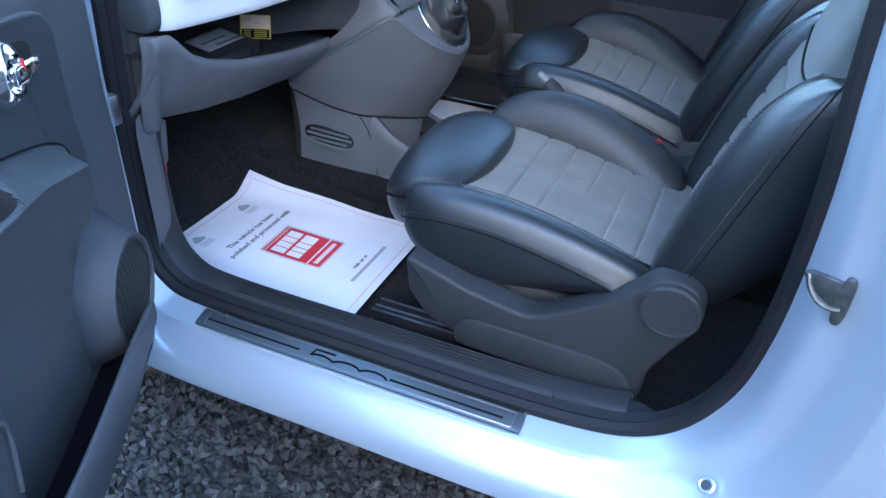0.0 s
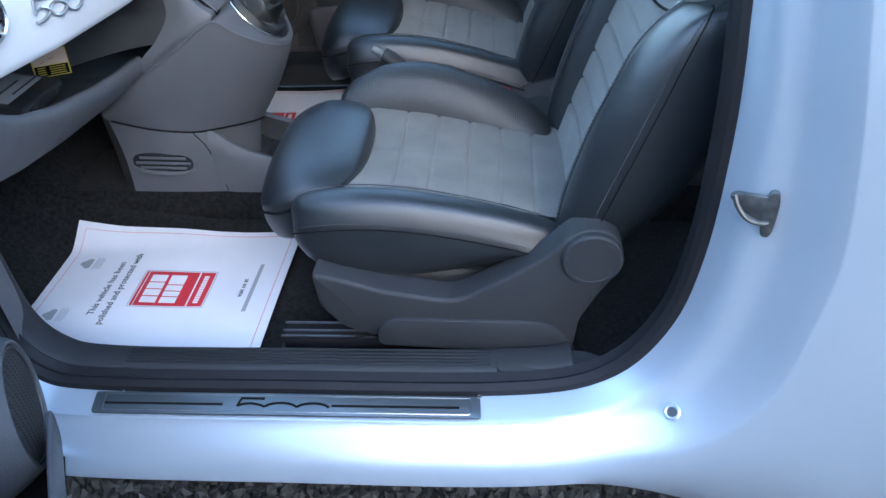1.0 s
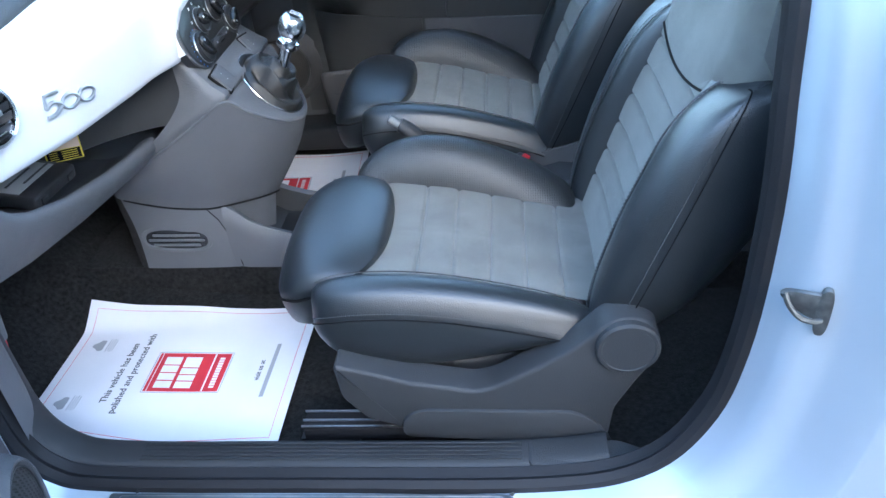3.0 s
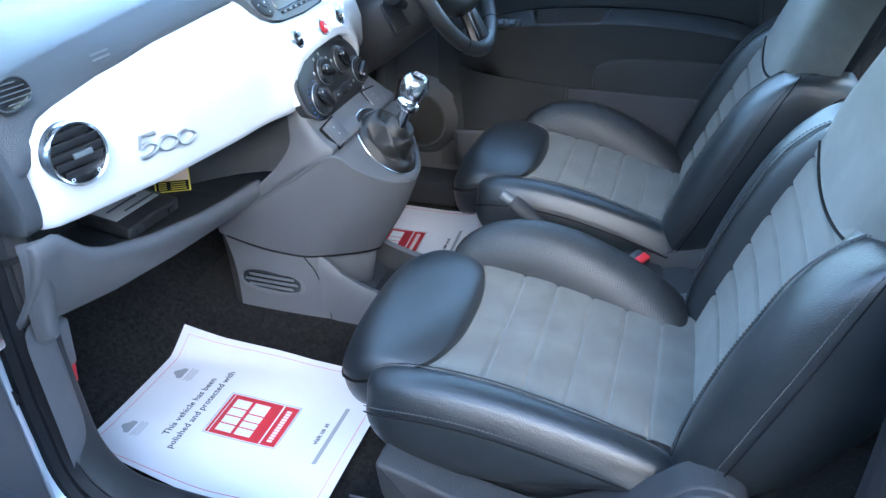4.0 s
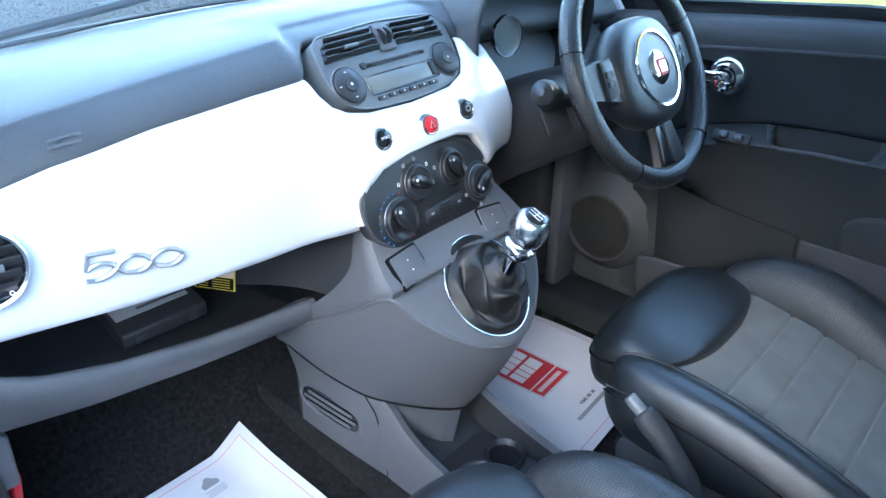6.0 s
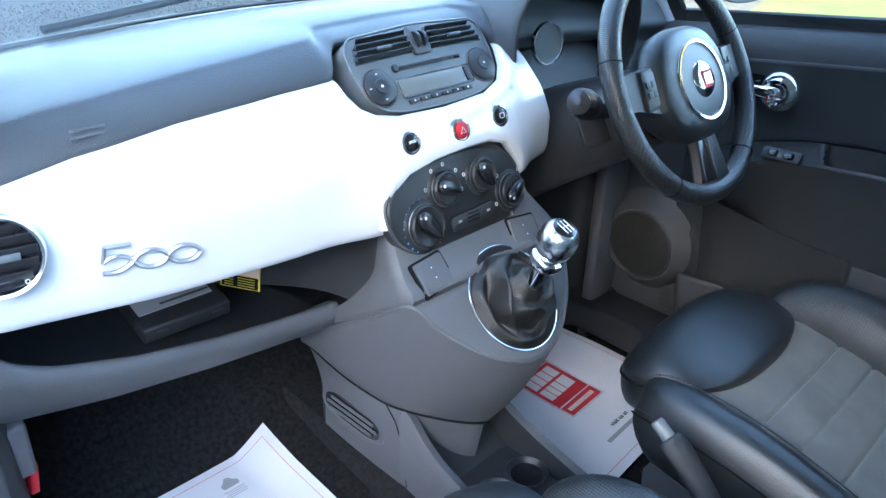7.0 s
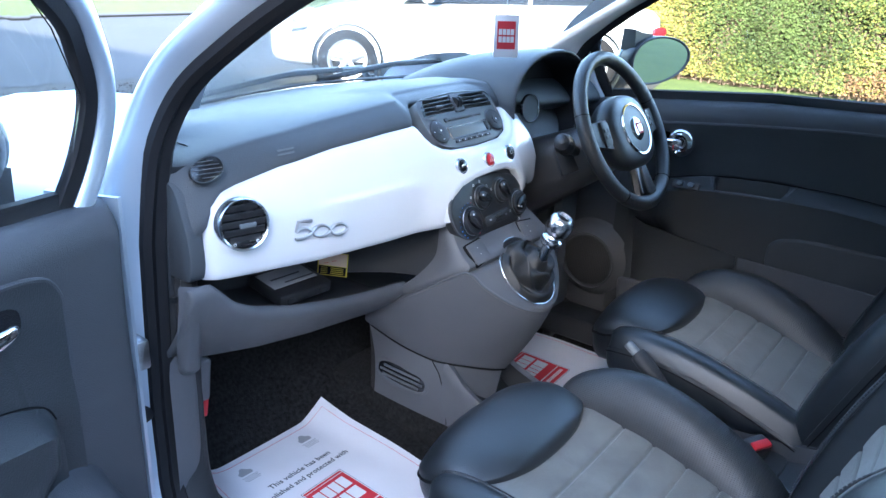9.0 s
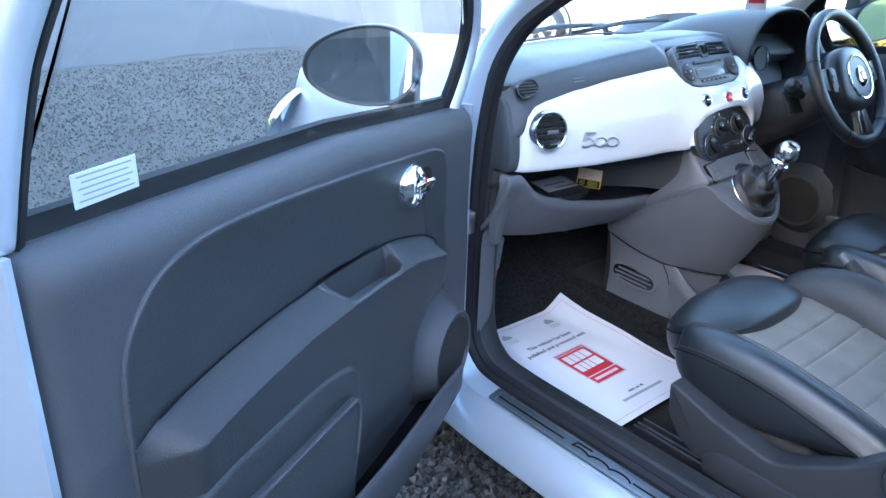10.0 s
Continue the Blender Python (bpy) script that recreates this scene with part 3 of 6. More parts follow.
part("fascia", grid(fascia_fn, cols, list(range(16))), FASCIA, dash, "glossy white pearl fascia panel")

# soft upper pad
CY = [-.64, -.60, -.46, -.30, -.10, .0, .12, .30, .64]
CZ = [1.010, 1.018, 1.040, 1.057, 1.076, 1.079, 1.078, 1.07, 1.05]


def pad_ring(y):
    zt = interp(y, *FT) if -.597 < y < -.16 else interp(y, [-.64, -.61, -.597, -.16, .165, .64], [.90, .92, .925, 1.028, 1.03, 1.0])
    zt = max(zt, 0.9)
    zc = interp(y, CY, CZ)
    fx = face_x(y, zt)
    k = min(1, max(0, (.146 - abs(y - .0115)) / .012))   # notch round the radio unit
    zt, fx = zt + (1.062 - zt) * k, fx + (-.386 - fx) * k
    zc = max(zc, zt + .008)
    back = -0.862 + 0.145 * (y / .655) ** 2
    return [(fx - .05, y, zt - .03), (fx - .008, y, zt - .012), (fx - .001, y, zt + .001), (fx - .012, y, zt + (zc - zt) * .33), (fx - .027, y, zt + (zc - zt) * .68),
            (fx - .043, y, zc - .005), (fx - .048, y, zc - .0005), (fx - .054, y, zc + .001), (fx - .09, y, zc + .004), (fx - .16, y, zc - .0), (-.58, y, 1.058 - .02 * abs(y)), (back + .06, y, 1.036 - .02 * abs(y)),
            (back, y, 1.022), (back, y, .97)]


part("upper_pad", loft([pad_ring(y) for y in lin(-.624, .636, 90)], False), PAD, dash, "soft grey upper dash pad", sub=1)
part("demister_slot", tube([(-.80 + .3 * max(0, abs(y) - .1) ** 2, y, 1.040 - .02 * abs(y)) for y in lin(-.5, .5, 30)], .008, 6, flat=.5), SATIN, dash)
# end cap beside the door
part("end_cap", prism(rounded([(-.80, .838), (-.384, .838), (-.377, .87), (-.382, .92), (-.405, .985), (-.44, 1.010), (-.80, 1.03)], .016), -.0165, .010,
                      Matrix(((1, 0, 0, 0), (0, 0, -1, -.618), (0, 1, 0, 0), (0, 0, 0, 1))), .006), PAD, dash)

# lower half: shelf lip and knee bolster, running into the console's flank
FLANK = smooth_path([(-.286, -.128, .842), (-.280, -.137, .812), (-.279, -.147, .780), (-.304, -.161, .742), (-.346, -.166, .702), (-.410, -.154, .640), (-.469, -.140, .592)], 6)
LIPY = [-.66, -.60, -.585, -.56, -.526, -.437, -.32, -.25, -.21, -.185, -.166]
LIPZ = [.842, .838, .822, .795, .776, .748, .725, .716, .713, .712, .712]


def knee_ring(y):
    z = interp(y, LIPY, LIPZ)
    fx = interp(y, [-.63, -.5, -.3, -.24, -.20, -.166], [-.368, -.362, -.358, -.356, -.353, -.348])
    zb = interp(y, [-.63, -.554, -.447, -.32, -.159, -.14], [.668, .651, .627, .608, .592, .591])
    k = interp(y, [-.26, -.166], [0, 1]) ** 2
    soft = .006 * k
    out = [(-.575, y - .02 * k, z - .035), (fx - .10, y, z - .044), (fx - .060, y, z - .036), (fx - .030, y, z - .020 + soft), (fx - .014, y, z - .006), (fx - .003, y, z), (fx + .004, y, z - .008), (fx + .006, y, z - .020)]
    for t in (.15, .35, .55, .75, .92):
        x = (fx + .006) + (-.462 - fx - .006) * t ** 1.35
        zz = (z - .02) + (zb + .004 - z + .02) * t
        out.append((x, y, zz))
    return out + [(-.470, y, zb), (-.480, y, zb + .002), (-.88, y, zb + .03)]


knee = [[(x - back, -.630 - side, z - drop) if i > 3 else (x, -.630, z - .01) for i, (x, _, z) in enumerate(knee_ring(-.630))] for back, side, drop in ((.020, .0125, .010), (.004, .0115, .003), (0, .009, 0))] + [knee_ring(y) for y in lin(-.630, -.155, 70)]
# inner points of the rings, in darker plastic than the lip
part("shelf_floor", loft([r[:4] for r in knee], False), BASE_PL, dash, "dark floor of the open shelf")
part("knee_bolster", loft([r[3:] for r in knee], False), PLASTIC, dash, "grey moulded lower dash below an open shelf", sub=1)


def knee_end_fn(u, v):
    """Smooth end of the lower dash beside the door seal."""
    z = .842 - .016 * u * u - .200 * v
    x = interp(z, [.62, .66, .724, .80, .830, .846], [-.412, -.410, -.394, -.366, -.362, -.366])
    return Vector((x - .006 - .05 * max(0, v - .9) / .1 - .018 * max(0, 1 - u / .3) ** 2 - .022 * max(0, (u - .3) / .7) ** 2, -.648 + .022 * v * v + (.062 - .022 * v * v) * u, z))


part("knee_end", grid(knee_end_fn, lin(0, 1, 12), lin(0, 1, 16)), PLASTIC, dash, "grey end of the lower dash", sub=1)
part("shelf_back", box((.02, .47, .22), pose(-.580, -.40, .775)), BASE_PL, dash, "dark back wall of the shelf")
part("shelf_roof", box((.19, .47, .006), pose(-.490, -.355, .846)), PLASTIC_D, dash)


def shelf_end_fn(u, v):
    k = min(int(u * 24), 23)
    p = FLANK[k].lerp(FLANK[k + 1], u * 24 - k)
    far = Vector((-.572, -.262 - .02 * u, .846 - .185 * u))
    q = p.lerp(far, v)
    return q + Vector((0, .065 * math.sin(math.pi * v) * (1 - .5 * u) * (1 - v), 0))


# BASE_PL on this wall stands in for the shade inside the shelf
part("shelf_end", grid(shelf_end_fn, lin(0, .80, 14), [0, .03, .08, .15, .25, .4, .55, .7, .85, 1]), BASE_PL, dash, "end wall of the shelf, darkened in place of its shade")
part("shelf_end", box((.16, .02, .16), pose(-.50, -.612, .755)), PLASTIC_D, dash)
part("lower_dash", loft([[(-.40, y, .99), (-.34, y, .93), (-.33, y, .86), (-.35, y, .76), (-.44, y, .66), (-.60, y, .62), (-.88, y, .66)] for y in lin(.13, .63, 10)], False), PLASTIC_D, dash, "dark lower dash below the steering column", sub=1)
part("centre_carcass", loft([[(-.42, y, 1.03), (-.345, y, .965), (-.295, y, .90), (-.29, y, .85), (-.30, y, .75), (-.42, y, .62), (-.88, y, .60)] for y in (-.118, 0, .14)], False), PLASTIC_D, dash)
CROWN = smooth_path([(-.262, -.126, .842), (-.240, -.136, .822), (-.214, -.146, .798), (-.193, -.151, .774), (-.265, -.157, .727), (-.335, -.158, .683), (-.405, -.152, .636)], 6)


def flank_fn(sign):
    def fn(u, v):
        k = min(int(u * 30), 29)
        f = u * 30 - k
        a = FLANK[k].lerp(FLANK[k + 1], f)
        b = CROWN[k].lerp(CROWN[k + 1], f)
        p = a.lerp(b, v) + Vector((.0, -.010, .004)) * math.sin(math.pi * v) * (1 - abs(2 * u - 1) ** 4) * v
        return Vector((p.x, p.y * sign, p.z))
    return fn


for sg in (1, -1):
    part("centre_flank", grid(flank_fn(sg), lin(0, 1, 31), lin(0, 1, 9)), PLASTIC, dash, "smooth grey flank of the centre dash", sub=1)


def centre_front(u, v):
    k = min(int(u * 18), 17)
    p = CROWN[k].lerp(CROWN[k + 1], u * 18 - k)
    e = 1 - abs(2 * v - 1) ** 4
    return Vector((p.x + .006 * e, p.y * (1 - 2 * v), p.z + .004 * e))


part("centre_front", grid(centre_front, lin(0, 1, 19) + [1.04], [0, .012, .03, .06, .12, .3, .5, .7, .88, .94, .97, .988, 1]), PLASTIC, dash, "grey centre dash below the heater panel")

# round side vent with its bright ring and slats
vm = frame_at((-.3445, -.552, .930), (.23, .97, 0), (.95, -.22, .12)) @ Matrix.Scale(.93, 4)
vent = part("round_vent", revolve([(.0, .0005), (.040, .0005), (.041, .004)], 36, vm), GLOSS, dash, "round black air vent")
part("ring", revolve([(.0395, .003), (.0405, .0075), (.0435, .009), (.0455, .006), (.0465, -.012)], 48, vm), SATIN_CHROME, vent, "chrome vent ring")
for k in range(-2, 3):
    w = math.sqrt(.0385 ** 2 - (k * .0135) ** 2)
    part("slat", box((w * 2, .012, .0022), vm @ pose(0, k * .0135 + .002, .004, 25, 0, 0), .0006), SATIN, vent)
part("tab", box((.030, .008, .005), vm @ pose(.006, -.002, .006), .0015), RADIO, vent)
part("foot_strip", box((.036, .009, .004), vm @ pose(0, -.0315, .003), .002), GLOSS, vent)
for sx in (-.02, .021):
    part("mark", tube([vm @ pose(sx, -.0315, .0053) @ Vector((.0022 * math.cos(q), .0022 * math.sin(q), 0)) for q in (math.pi * i / 5 for i in range(10))], .0005, 4, True), WHITE_INK, vent)
for y, z in ((-.584, 1.000),):
    tm = frame_at((-.389, -.580, 1.0135), (.20, .96, .05), (.88, -.14, .42)) @ pose(0, 0, .001, 0, 0, 14) @ Matrix.Scale(.9, 4)
    tv = part("demister_vent", prism(superellipse(.030, .0195, 2.3, 26), -.008, .002, tm, .0015), GLOSS, dash, "small oval demister vent in the pad")
    part("rim", tube([tm @ Vector((x, y2, .002)) for x, y2 in superellipse(.0305, .0200, 2.3, 28)], .0013, 5, True), PAD, tv)
    for k in range(-2, 3):
        w = .027 * math.sqrt(max(.05, 1 - (k * .0072 / .0185) ** 2))
        part("slat", box((w * 2, .0015, .002), tm @ pose(0, k * .0072, .0026, 0, 0, -16), .0005), PLASTIC, tv)
# number emblem on the fascia
em = frame_at((face_x(-.418, .895) + .006, -.418, .8945), (.19, .98, -.10), (.97, -.2, .02))
number_script(em, .0232, .0225, EMBLEM, dash, .0027, "satin chrome number emblem")

# warning label and document wallet on the shelf
lab = thing("warning_label", (-.47, -.24, .70), "warning label, peach over black with yellow edging, hanging in the shelf", "label")
lm = frame_at((-.480, -.230, .7315), (.80, .55, -.06), (.55, -.80, .15)) @ Matrix.Diagonal((.86, .54, 1, 1))
part("card", prism([(-.036, -.045), (.036, -.045), (.036, .045), (-.036, .045)], 0, .001, lm), YELLOW, lab)
part("lower_field", prism([(-.033, -.042), (.033, -.042), (.033, -.008), (-.033, -.008)], .001, .0014, lm), SEAM, lab, "black field with rows of unreadable print")
part("upper_field", prism([(-.034, -.006), (.034, -.006), (.034, .043), (-.034, .043)], .001, .0014, lm), PEACH, lab, "peach upper field")
for k in range(4):
    for x0 in (-.028, -.004, .010):
        part("print_bar", box((.016 if x0 < .01 else .018, .0018, .0005), lm @ pose(x0 + .008, -.014 - .0072 * k, .0017)), YELLOW, lab)
for k in range(3):
    part("print_mark", box((.012, .0016, .0005), lm @ pose(-.015 + .018 * (k % 2), .004 + .010 * k, .0017, 0, 0, 25)), RED_INK, lab)
wal = thing("document_wallet", (-.46, -.37, .70), "black zipped document wallet with a pale label lying on the shelf", "wallet")
wm = pose(-.498, -.330, .715, 0, 8, -3)
part("wallet", box((.105, .125, .024), wm, .005, 3), SATIN, wal)
part("label", box((.062, .105, .001), wm @ pose(-.010, -.002, .0126)), GREY_INK, wal, "pale grey printed label")
for k in range(2):
    part("print_bar", box((.004, .07, .0006), wm @ pose(.010 - k * .02, .014 - .02 * k, .0134)), INK, wal)
for y in (-.038, .042):
    part("clasp", box((.004, .018, .012), wm @ pose(.053, y, -.002), .001), BASE_PL, wal)
# passenger airbag wording, pressed in the pad
for k in range(2):
    part("pressed_bar", box((.0006, .040 - .004 * k, .003), frame_at((-.372 - .004 * k, -.435, 1.0185 + .006 * k), (1, 0, 0), (0, 0, 1)) @ pose(0, 0, 0, 0, -40, 0)), PLASTIC, dash)

# radio with two vents above it
rm = frame_at((-.338, .0115, 1.014), (0, 1, 0), (.79, 0, .61)) @ Matrix.Scale(.925, 4)
radio_line = rounded([(-.120, .070), (-.134, .056), (-.137, .02), (-.130, -.018), (-.112, -.040), (-.075, -.050), (0, -.053), (.075, -.050), (.112, -.040), (.130, -.018), (.137, .02), (.134, .056), (.120, .070), (0, .077)], .02, 3)
radio = part("radio", prism(radio_line, -.05, .004, rm, .004), RADIO, dash, "dark grey radio and vent unit")
part("surround", tube([rm @ Vector((x, y, .0035)) for x, y in radio_line], .0016, 6, True), RADIO, radio)
for sx in (-1, 1):
    xs = (.018, .125)
    outline = [(sx * xs[0], .033), (sx * xs[1], .030), (sx * (xs[1] - .004), .052), (sx * (xs[1] - .018), .063), (sx * xs[0], .068)]
    part("vent_well", prism(outline, .003, .0045, rm), GLOSS, radio, "black vent well")
    for k in range(4):
        part("slat", box((.102 - .004 * k, .007, .0018), rm @ pose(sx * (.069 - .001 * k), .0365 + .0092 * k, .008, 50, 0, -sx * 1.0), .0005), SATIN, radio)
    part("tab", box((.027, .006, .006), rm @ pose(sx * .070, .046, .011), .002), PLASTIC, radio)
part("vent_bridge", prism(rounded([(-.017, .028), (.017, .028), (.015, .072), (-.015, .072)], .004), .003, .009, rm, .002), PLASTIC, radio)
for sx in (-.006, .006):
    part("thumbwheel", revolve([(0, -.0025), (.013, -.0025), (.014, 0), (.013, .0025), (0, .0025)], 20, rm @ pose(sx, .050, .006, 0, 90, 0)), SATIN, radio)
for sx in (-1, 1):
    kn = part("knob", revolve([(0, .009), (.010, .0095), (.011, .0075), (.0235, .007), (.026, .005), (.0265, .002)], 36, rm @ pose(sx * .103, -.008, .003)), SATIN, radio, "round dark radio knob")
    part("ring", revolve([(.0265, .004), (.028, .0052), (.0295, .003)], 36, rm @ pose(sx * .103, -.008, .0015)), PLASTIC, kn)
    part("mark", revolve([(0, .0004), (.0022, 0)], 8, rm @ pose(sx * .103, -.008, .0128)), WHITE_INK, kn)
    if sx < 0:
        for a in (90, 180, 270):
            part("mark", box((.004, .0012, .0004), rm @ pose(-.103 + .019 * math.cos(radians(a)), -.008 + .019 * math.sin(radians(a)), .0104)), WHITE_INK, kn)
part("disc_slot", box((.125, .004, .001), rm @ pose(.004, .0125, .0045)), GLOSS, radio)
part("slot_lip", box((.128, .0022, .003), rm @ pose(.004, .0165, .005), .0008), PLASTIC, radio)
part("eject", revolve([(0, .003), (.0055, .003), (.006, 0)], 14, rm @ pose(-.062, .015, .004)), SATIN, radio)
part("display", prism(rounded([(-.068, -.028), (.060, -.028), (.060, -.004), (-.068, -.004)], .002, 2), .003, .0055, rm, .0008), LCD, radio, "grey unlit display")
part("display_edge", tube([rm @ Vector((x, y, .005)) for x, y in rounded([(-.070, -.030), (.075, -.030), (.075, -.002), (-.070, -.002)], .003, 2)], .0012, 5, True), GLOSS, radio)
part("side_key", box((.011, .022, .004), rm @ pose(.068, -.016, .005), .0012), SATIN, radio)
for k in range(6):
    part("preset_key", box((.0195, .006, .004), rm @ pose(-.054 + .0217 * k, -.0375, .005), .001), SATIN, radio)
    part("mark", box((.0022, .0025, .0003), rm @ pose(-.054 + .0217 * k, -.0375, .0072)), WHITE_INK, radio)

# three round buttons in the fascia
for y, mat, lab2 in ((-.088, GLOSS, "black sport button"), (-.006, RED, "red hazard button"), (.080, GLOSS, "black demist button")):
    z = .9545
    bm_ = frame_at((face_x(y, z) + .003 + swelling(y, z), y, z), (0, 1, 0), (.93, 0, .36))
    b_ = part("button", revolve([(0, .0075), (.008, .007), (.0112, .005), (.012, 0)], 28, bm_), mat, dash, lab2)
    part("ring", revolve([(.0118, .003), (.013, .0052), (.0155, .004), (.0165, -.002)], 32, bm_), SATIN_CHROME, b_, "chrome button ring")
    if mat is RED:
        t_ = [(math.cos(a) * .0055, math.sin(a) * .0055 - .001) for a in (math.pi / 2, math.pi * 7 / 6, math.pi * 11 / 6)]
        part("triangle", tube([bm_ @ Vector((x, yy, .0074)) for x, yy in t_], .0006, 4, True), WHITE_INK, b_)
    elif y < 0:
        words("lettering", "SPORT", .005, bm_ @ pose(0, .001, .0076), WHITE_INK, b_)
    else:
        part("mark", tube([bm_ @ Vector((x, yy, .0074)) for x, yy in superellipse(.0045, .0035, 4, 10)], .0005, 4, True), WHITE_INK, b_)

# heater panel with its four dials
hm2 = frame_at((-.2425, -.012, .8635), (0, 1, 0), (.952, 0, .305))
h_line = rounded([(-.134, .026), (-.134, .0), (-.125, -.027), (-.095, -.048), (-.04, -.056), (.03, -.057), (.080, -.052), (.108, -.034), (.117, -.004), (.110, .028), (.084, .054), (.03, .067), (-.05, .067), (-.105, .054)], .02, 3)
heat = part("heater_panel", prism(h_line, -.02, .003, hm2, .005, seg=3), HEATER, dash, "black heater control panel")
part("rim", tube([hm2 @ Vector((x, y, -.0015)) for x, y in h_line], .0030, 6, True), PLASTIC_D, heat)


def flare(k, h):
    return [hm2 @ Vector((x * k, (y - .005) * k + .005, h)) for x, y in h_line]


# the fascia swells out to meet the panel
bm_f = bmesh.new()
n_f = len(h_line)
lay = [[bm_f.verts.new(p) for p in flare(k, h)] for k, h in ((1.006, -.003), (1.020, -.0050), (1.035, -.012), (1.05, -.030))]
for a, b in zip(lay, lay[1:]):
    for q in range(n_f):
        if h_line[q][1] > .003 or h_line[(q + 1) % n_f][1] > .003:
            bm_f.faces.new((a[q], a[(q + 1) % n_f], b[(q + 1) % n_f], b[q]))
bmesh.ops.delete(bm_f, geom=[v for v in bm_f.verts if not v.link_faces], context="VERTS")
part("fascia_flare", bm_f, FASCIA, dash, "white swelling round the heater panel")
for i, (x, y, r, a) in enumerate(((-.080, -.014, .0285, -55), (-.035, .0235, .0235, -28), (.036, .0245, .0235, -60), (.088, -.012, .0245, 35))):
    km = hm2 @ pose(x, y, .003)
    dl = part("dial", revolve([(r * 1.28, -.0010), (r * 1.18, .0012), (r * 1.06, .0030), (r, .0032), (r * .985, .0090), (r * .90, .0108), (r * .80, .0085), (0, .0080)], 40, km), HEATER, heat, "round black heater dial")
    part("ring", revolve([(r * .99, .0032), (r * 1.012, .0046), (r * 1.03, .0032)], 40, km), STEEL, dl, "thin grey dial ring")
    grip = [(px * r * .86, py * r * .40 * (1 - .25 * px)) for px, py in superellipse(1, 1, 2.0, 26)]
    part("grip", prism(grip, .006, .0175, km @ pose(0, 0, 0, 0, 0, a), .004, seg=3), GLOSS, dl, "raised black grip")
    part("pointer", revolve([(0, .0012), (.0022, .0006), (.0024, 0)], 10, km @ pose(-r * .58 * math.cos(radians(a)), -r * .58 * math.sin(radians(a)), .0172)), WHITE_INK, dl, "white pointer dot")
    if i == 0:
        for k in range(19):
            ang = radians(235 - 290 * k / 18)
            part("dot", revolve([(0, .0009), (.0010 if 2 < k < 16 else .0017, 0)], 6, km @ pose(r * 1.24 * math.cos(ang), r * 1.24 * math.sin(ang), .0008)), BLUE_INK if k < 10 else RED_INK, heat)
    else:
        for ang in {1: (205, 168, 120, 80, 35, -15), 2: (165,), 3: (128, 200, 262, 48)}[i]:
            part("mark", tube([km @ pose(r * 1.38 * math.cos(radians(ang)), r * 1.38 * math.sin(radians(ang)), .0008) @ Vector((px, py, 0)) for px, py in superellipse(.0019, .0024, 3, 8)], .0005, 4, True), WHITE_INK, heat)
part("switch_bar", prism(rounded([(-.036, -.037), (.048, -.036), (.050, -.014), (-.034, -.017)], .006, 3), .002, .0065, hm2, .002), SATIN, heat, "narrow switch bar")
for k in range(3):
    part("grille_dot_row", box((.022, .0014, .0004), hm2 @ pose(.006, -.031 + .0055 * k, .0067)), GLOSS, heat)
for x in (-.020, .036):
    part("mark", box((.006, .0035, .0004), hm2 @ pose(x, -.026, .0067)), GREY_INK, heat)

# instrument binnacle in front of the wheel
def hood(rows):
    return loft([[Vector((x, .335 + a * w, 1.02 + b * h)) for a, b in superellipse(1, 1, 2.4, 28)] for x, w, h in rows], True, False)


bin_ = part("binnacle", hood(((-.72, .10, .03), (-.60, .15, .085), (-.45, .170, .118), (-.34, .175, .128), (-.315, .172, .126), (-.318, .165, .120))), PAD, dash, "grey hooded instrument binnacle", sub=1)
part("hood_inside", hood(((-.317, .166, .121), (-.325, .157, .112), (-.40, .145, .098), (-.41, .06, .04), (-.41, .0, .0))), RUBBER, bin_, "black inside of the hood")
gm = frame_at((-.346, .277, 1.0135), (0, 1, 0), (1, -.12, .12))
part("dial_face", revolve([(0, .001), (.031, .001)], 32, gm), LCD, bin_, "round grey instrument dial")
part("bezel", revolve([(.030, .002), (.031, .006), (.033, .006), (.034, 0)], 40, gm), CHROME, bin_, "chrome dial ring")

# ---- centre console ----
console = thing("centre_console", (-.2, 0, .30), "grey moulded centre console with gear lever and cup holders", "console")


slope = frame_at((-.158, 0, .735), (0, 1, 0), (.707, 0, .707))


RIM = [(-.469, -.140, .590), (-.410, -.153, .633), (-.33, -.159, .684), (-.265, -.158, .726), (-.197, -.152, .770), (-.166, -.131, .742), (-.140, -.106, .717), (-.116, -.070, .692), (-.101, -.034, .678), (-.096, 0, .673)]
WAIST = [(-.469, -.130, .564), (-.438, -.126, .552), (-.395, -.119, .537), (-.355, -.110, .526), (-.310, -.098, .517), (-.275, -.082, .514), (-.248, -.066, .512), (-.222, -.045, .508), (-.200, -.022, .504), (-.188, 0, .500)]


def whole_u(pts):
    half = smooth_path(pts, 5)
    return half + [Vector((p.x, -p.y, p.z)) for p in reversed(half[:-1])]


RIM_U, WAIST_U = whole_u(RIM), whole_u(WAIST)


def barrel_ring(t):
    """Lines that swing from the rim of the sloping top down to the waist seam."""
    out = []
    for a, b in zip(RIM_U, WAIST_U):
        p = a.lerp(b, t)
        d = Vector((.6 if a.x > -.18 else .15, 0, 0)) + Vector((0, p.y, 0)) * 6
        out.append(p + d.normalized() * .010 * math.sin(math.pi * t ** .8))
    return out


part("barrel", loft([barrel_ring(t) for t in (.012, .03, .07, .15, .3, .45, .6, .75, .9, 1)], False), PLASTIC, console, "smooth grey tapering console barrel")


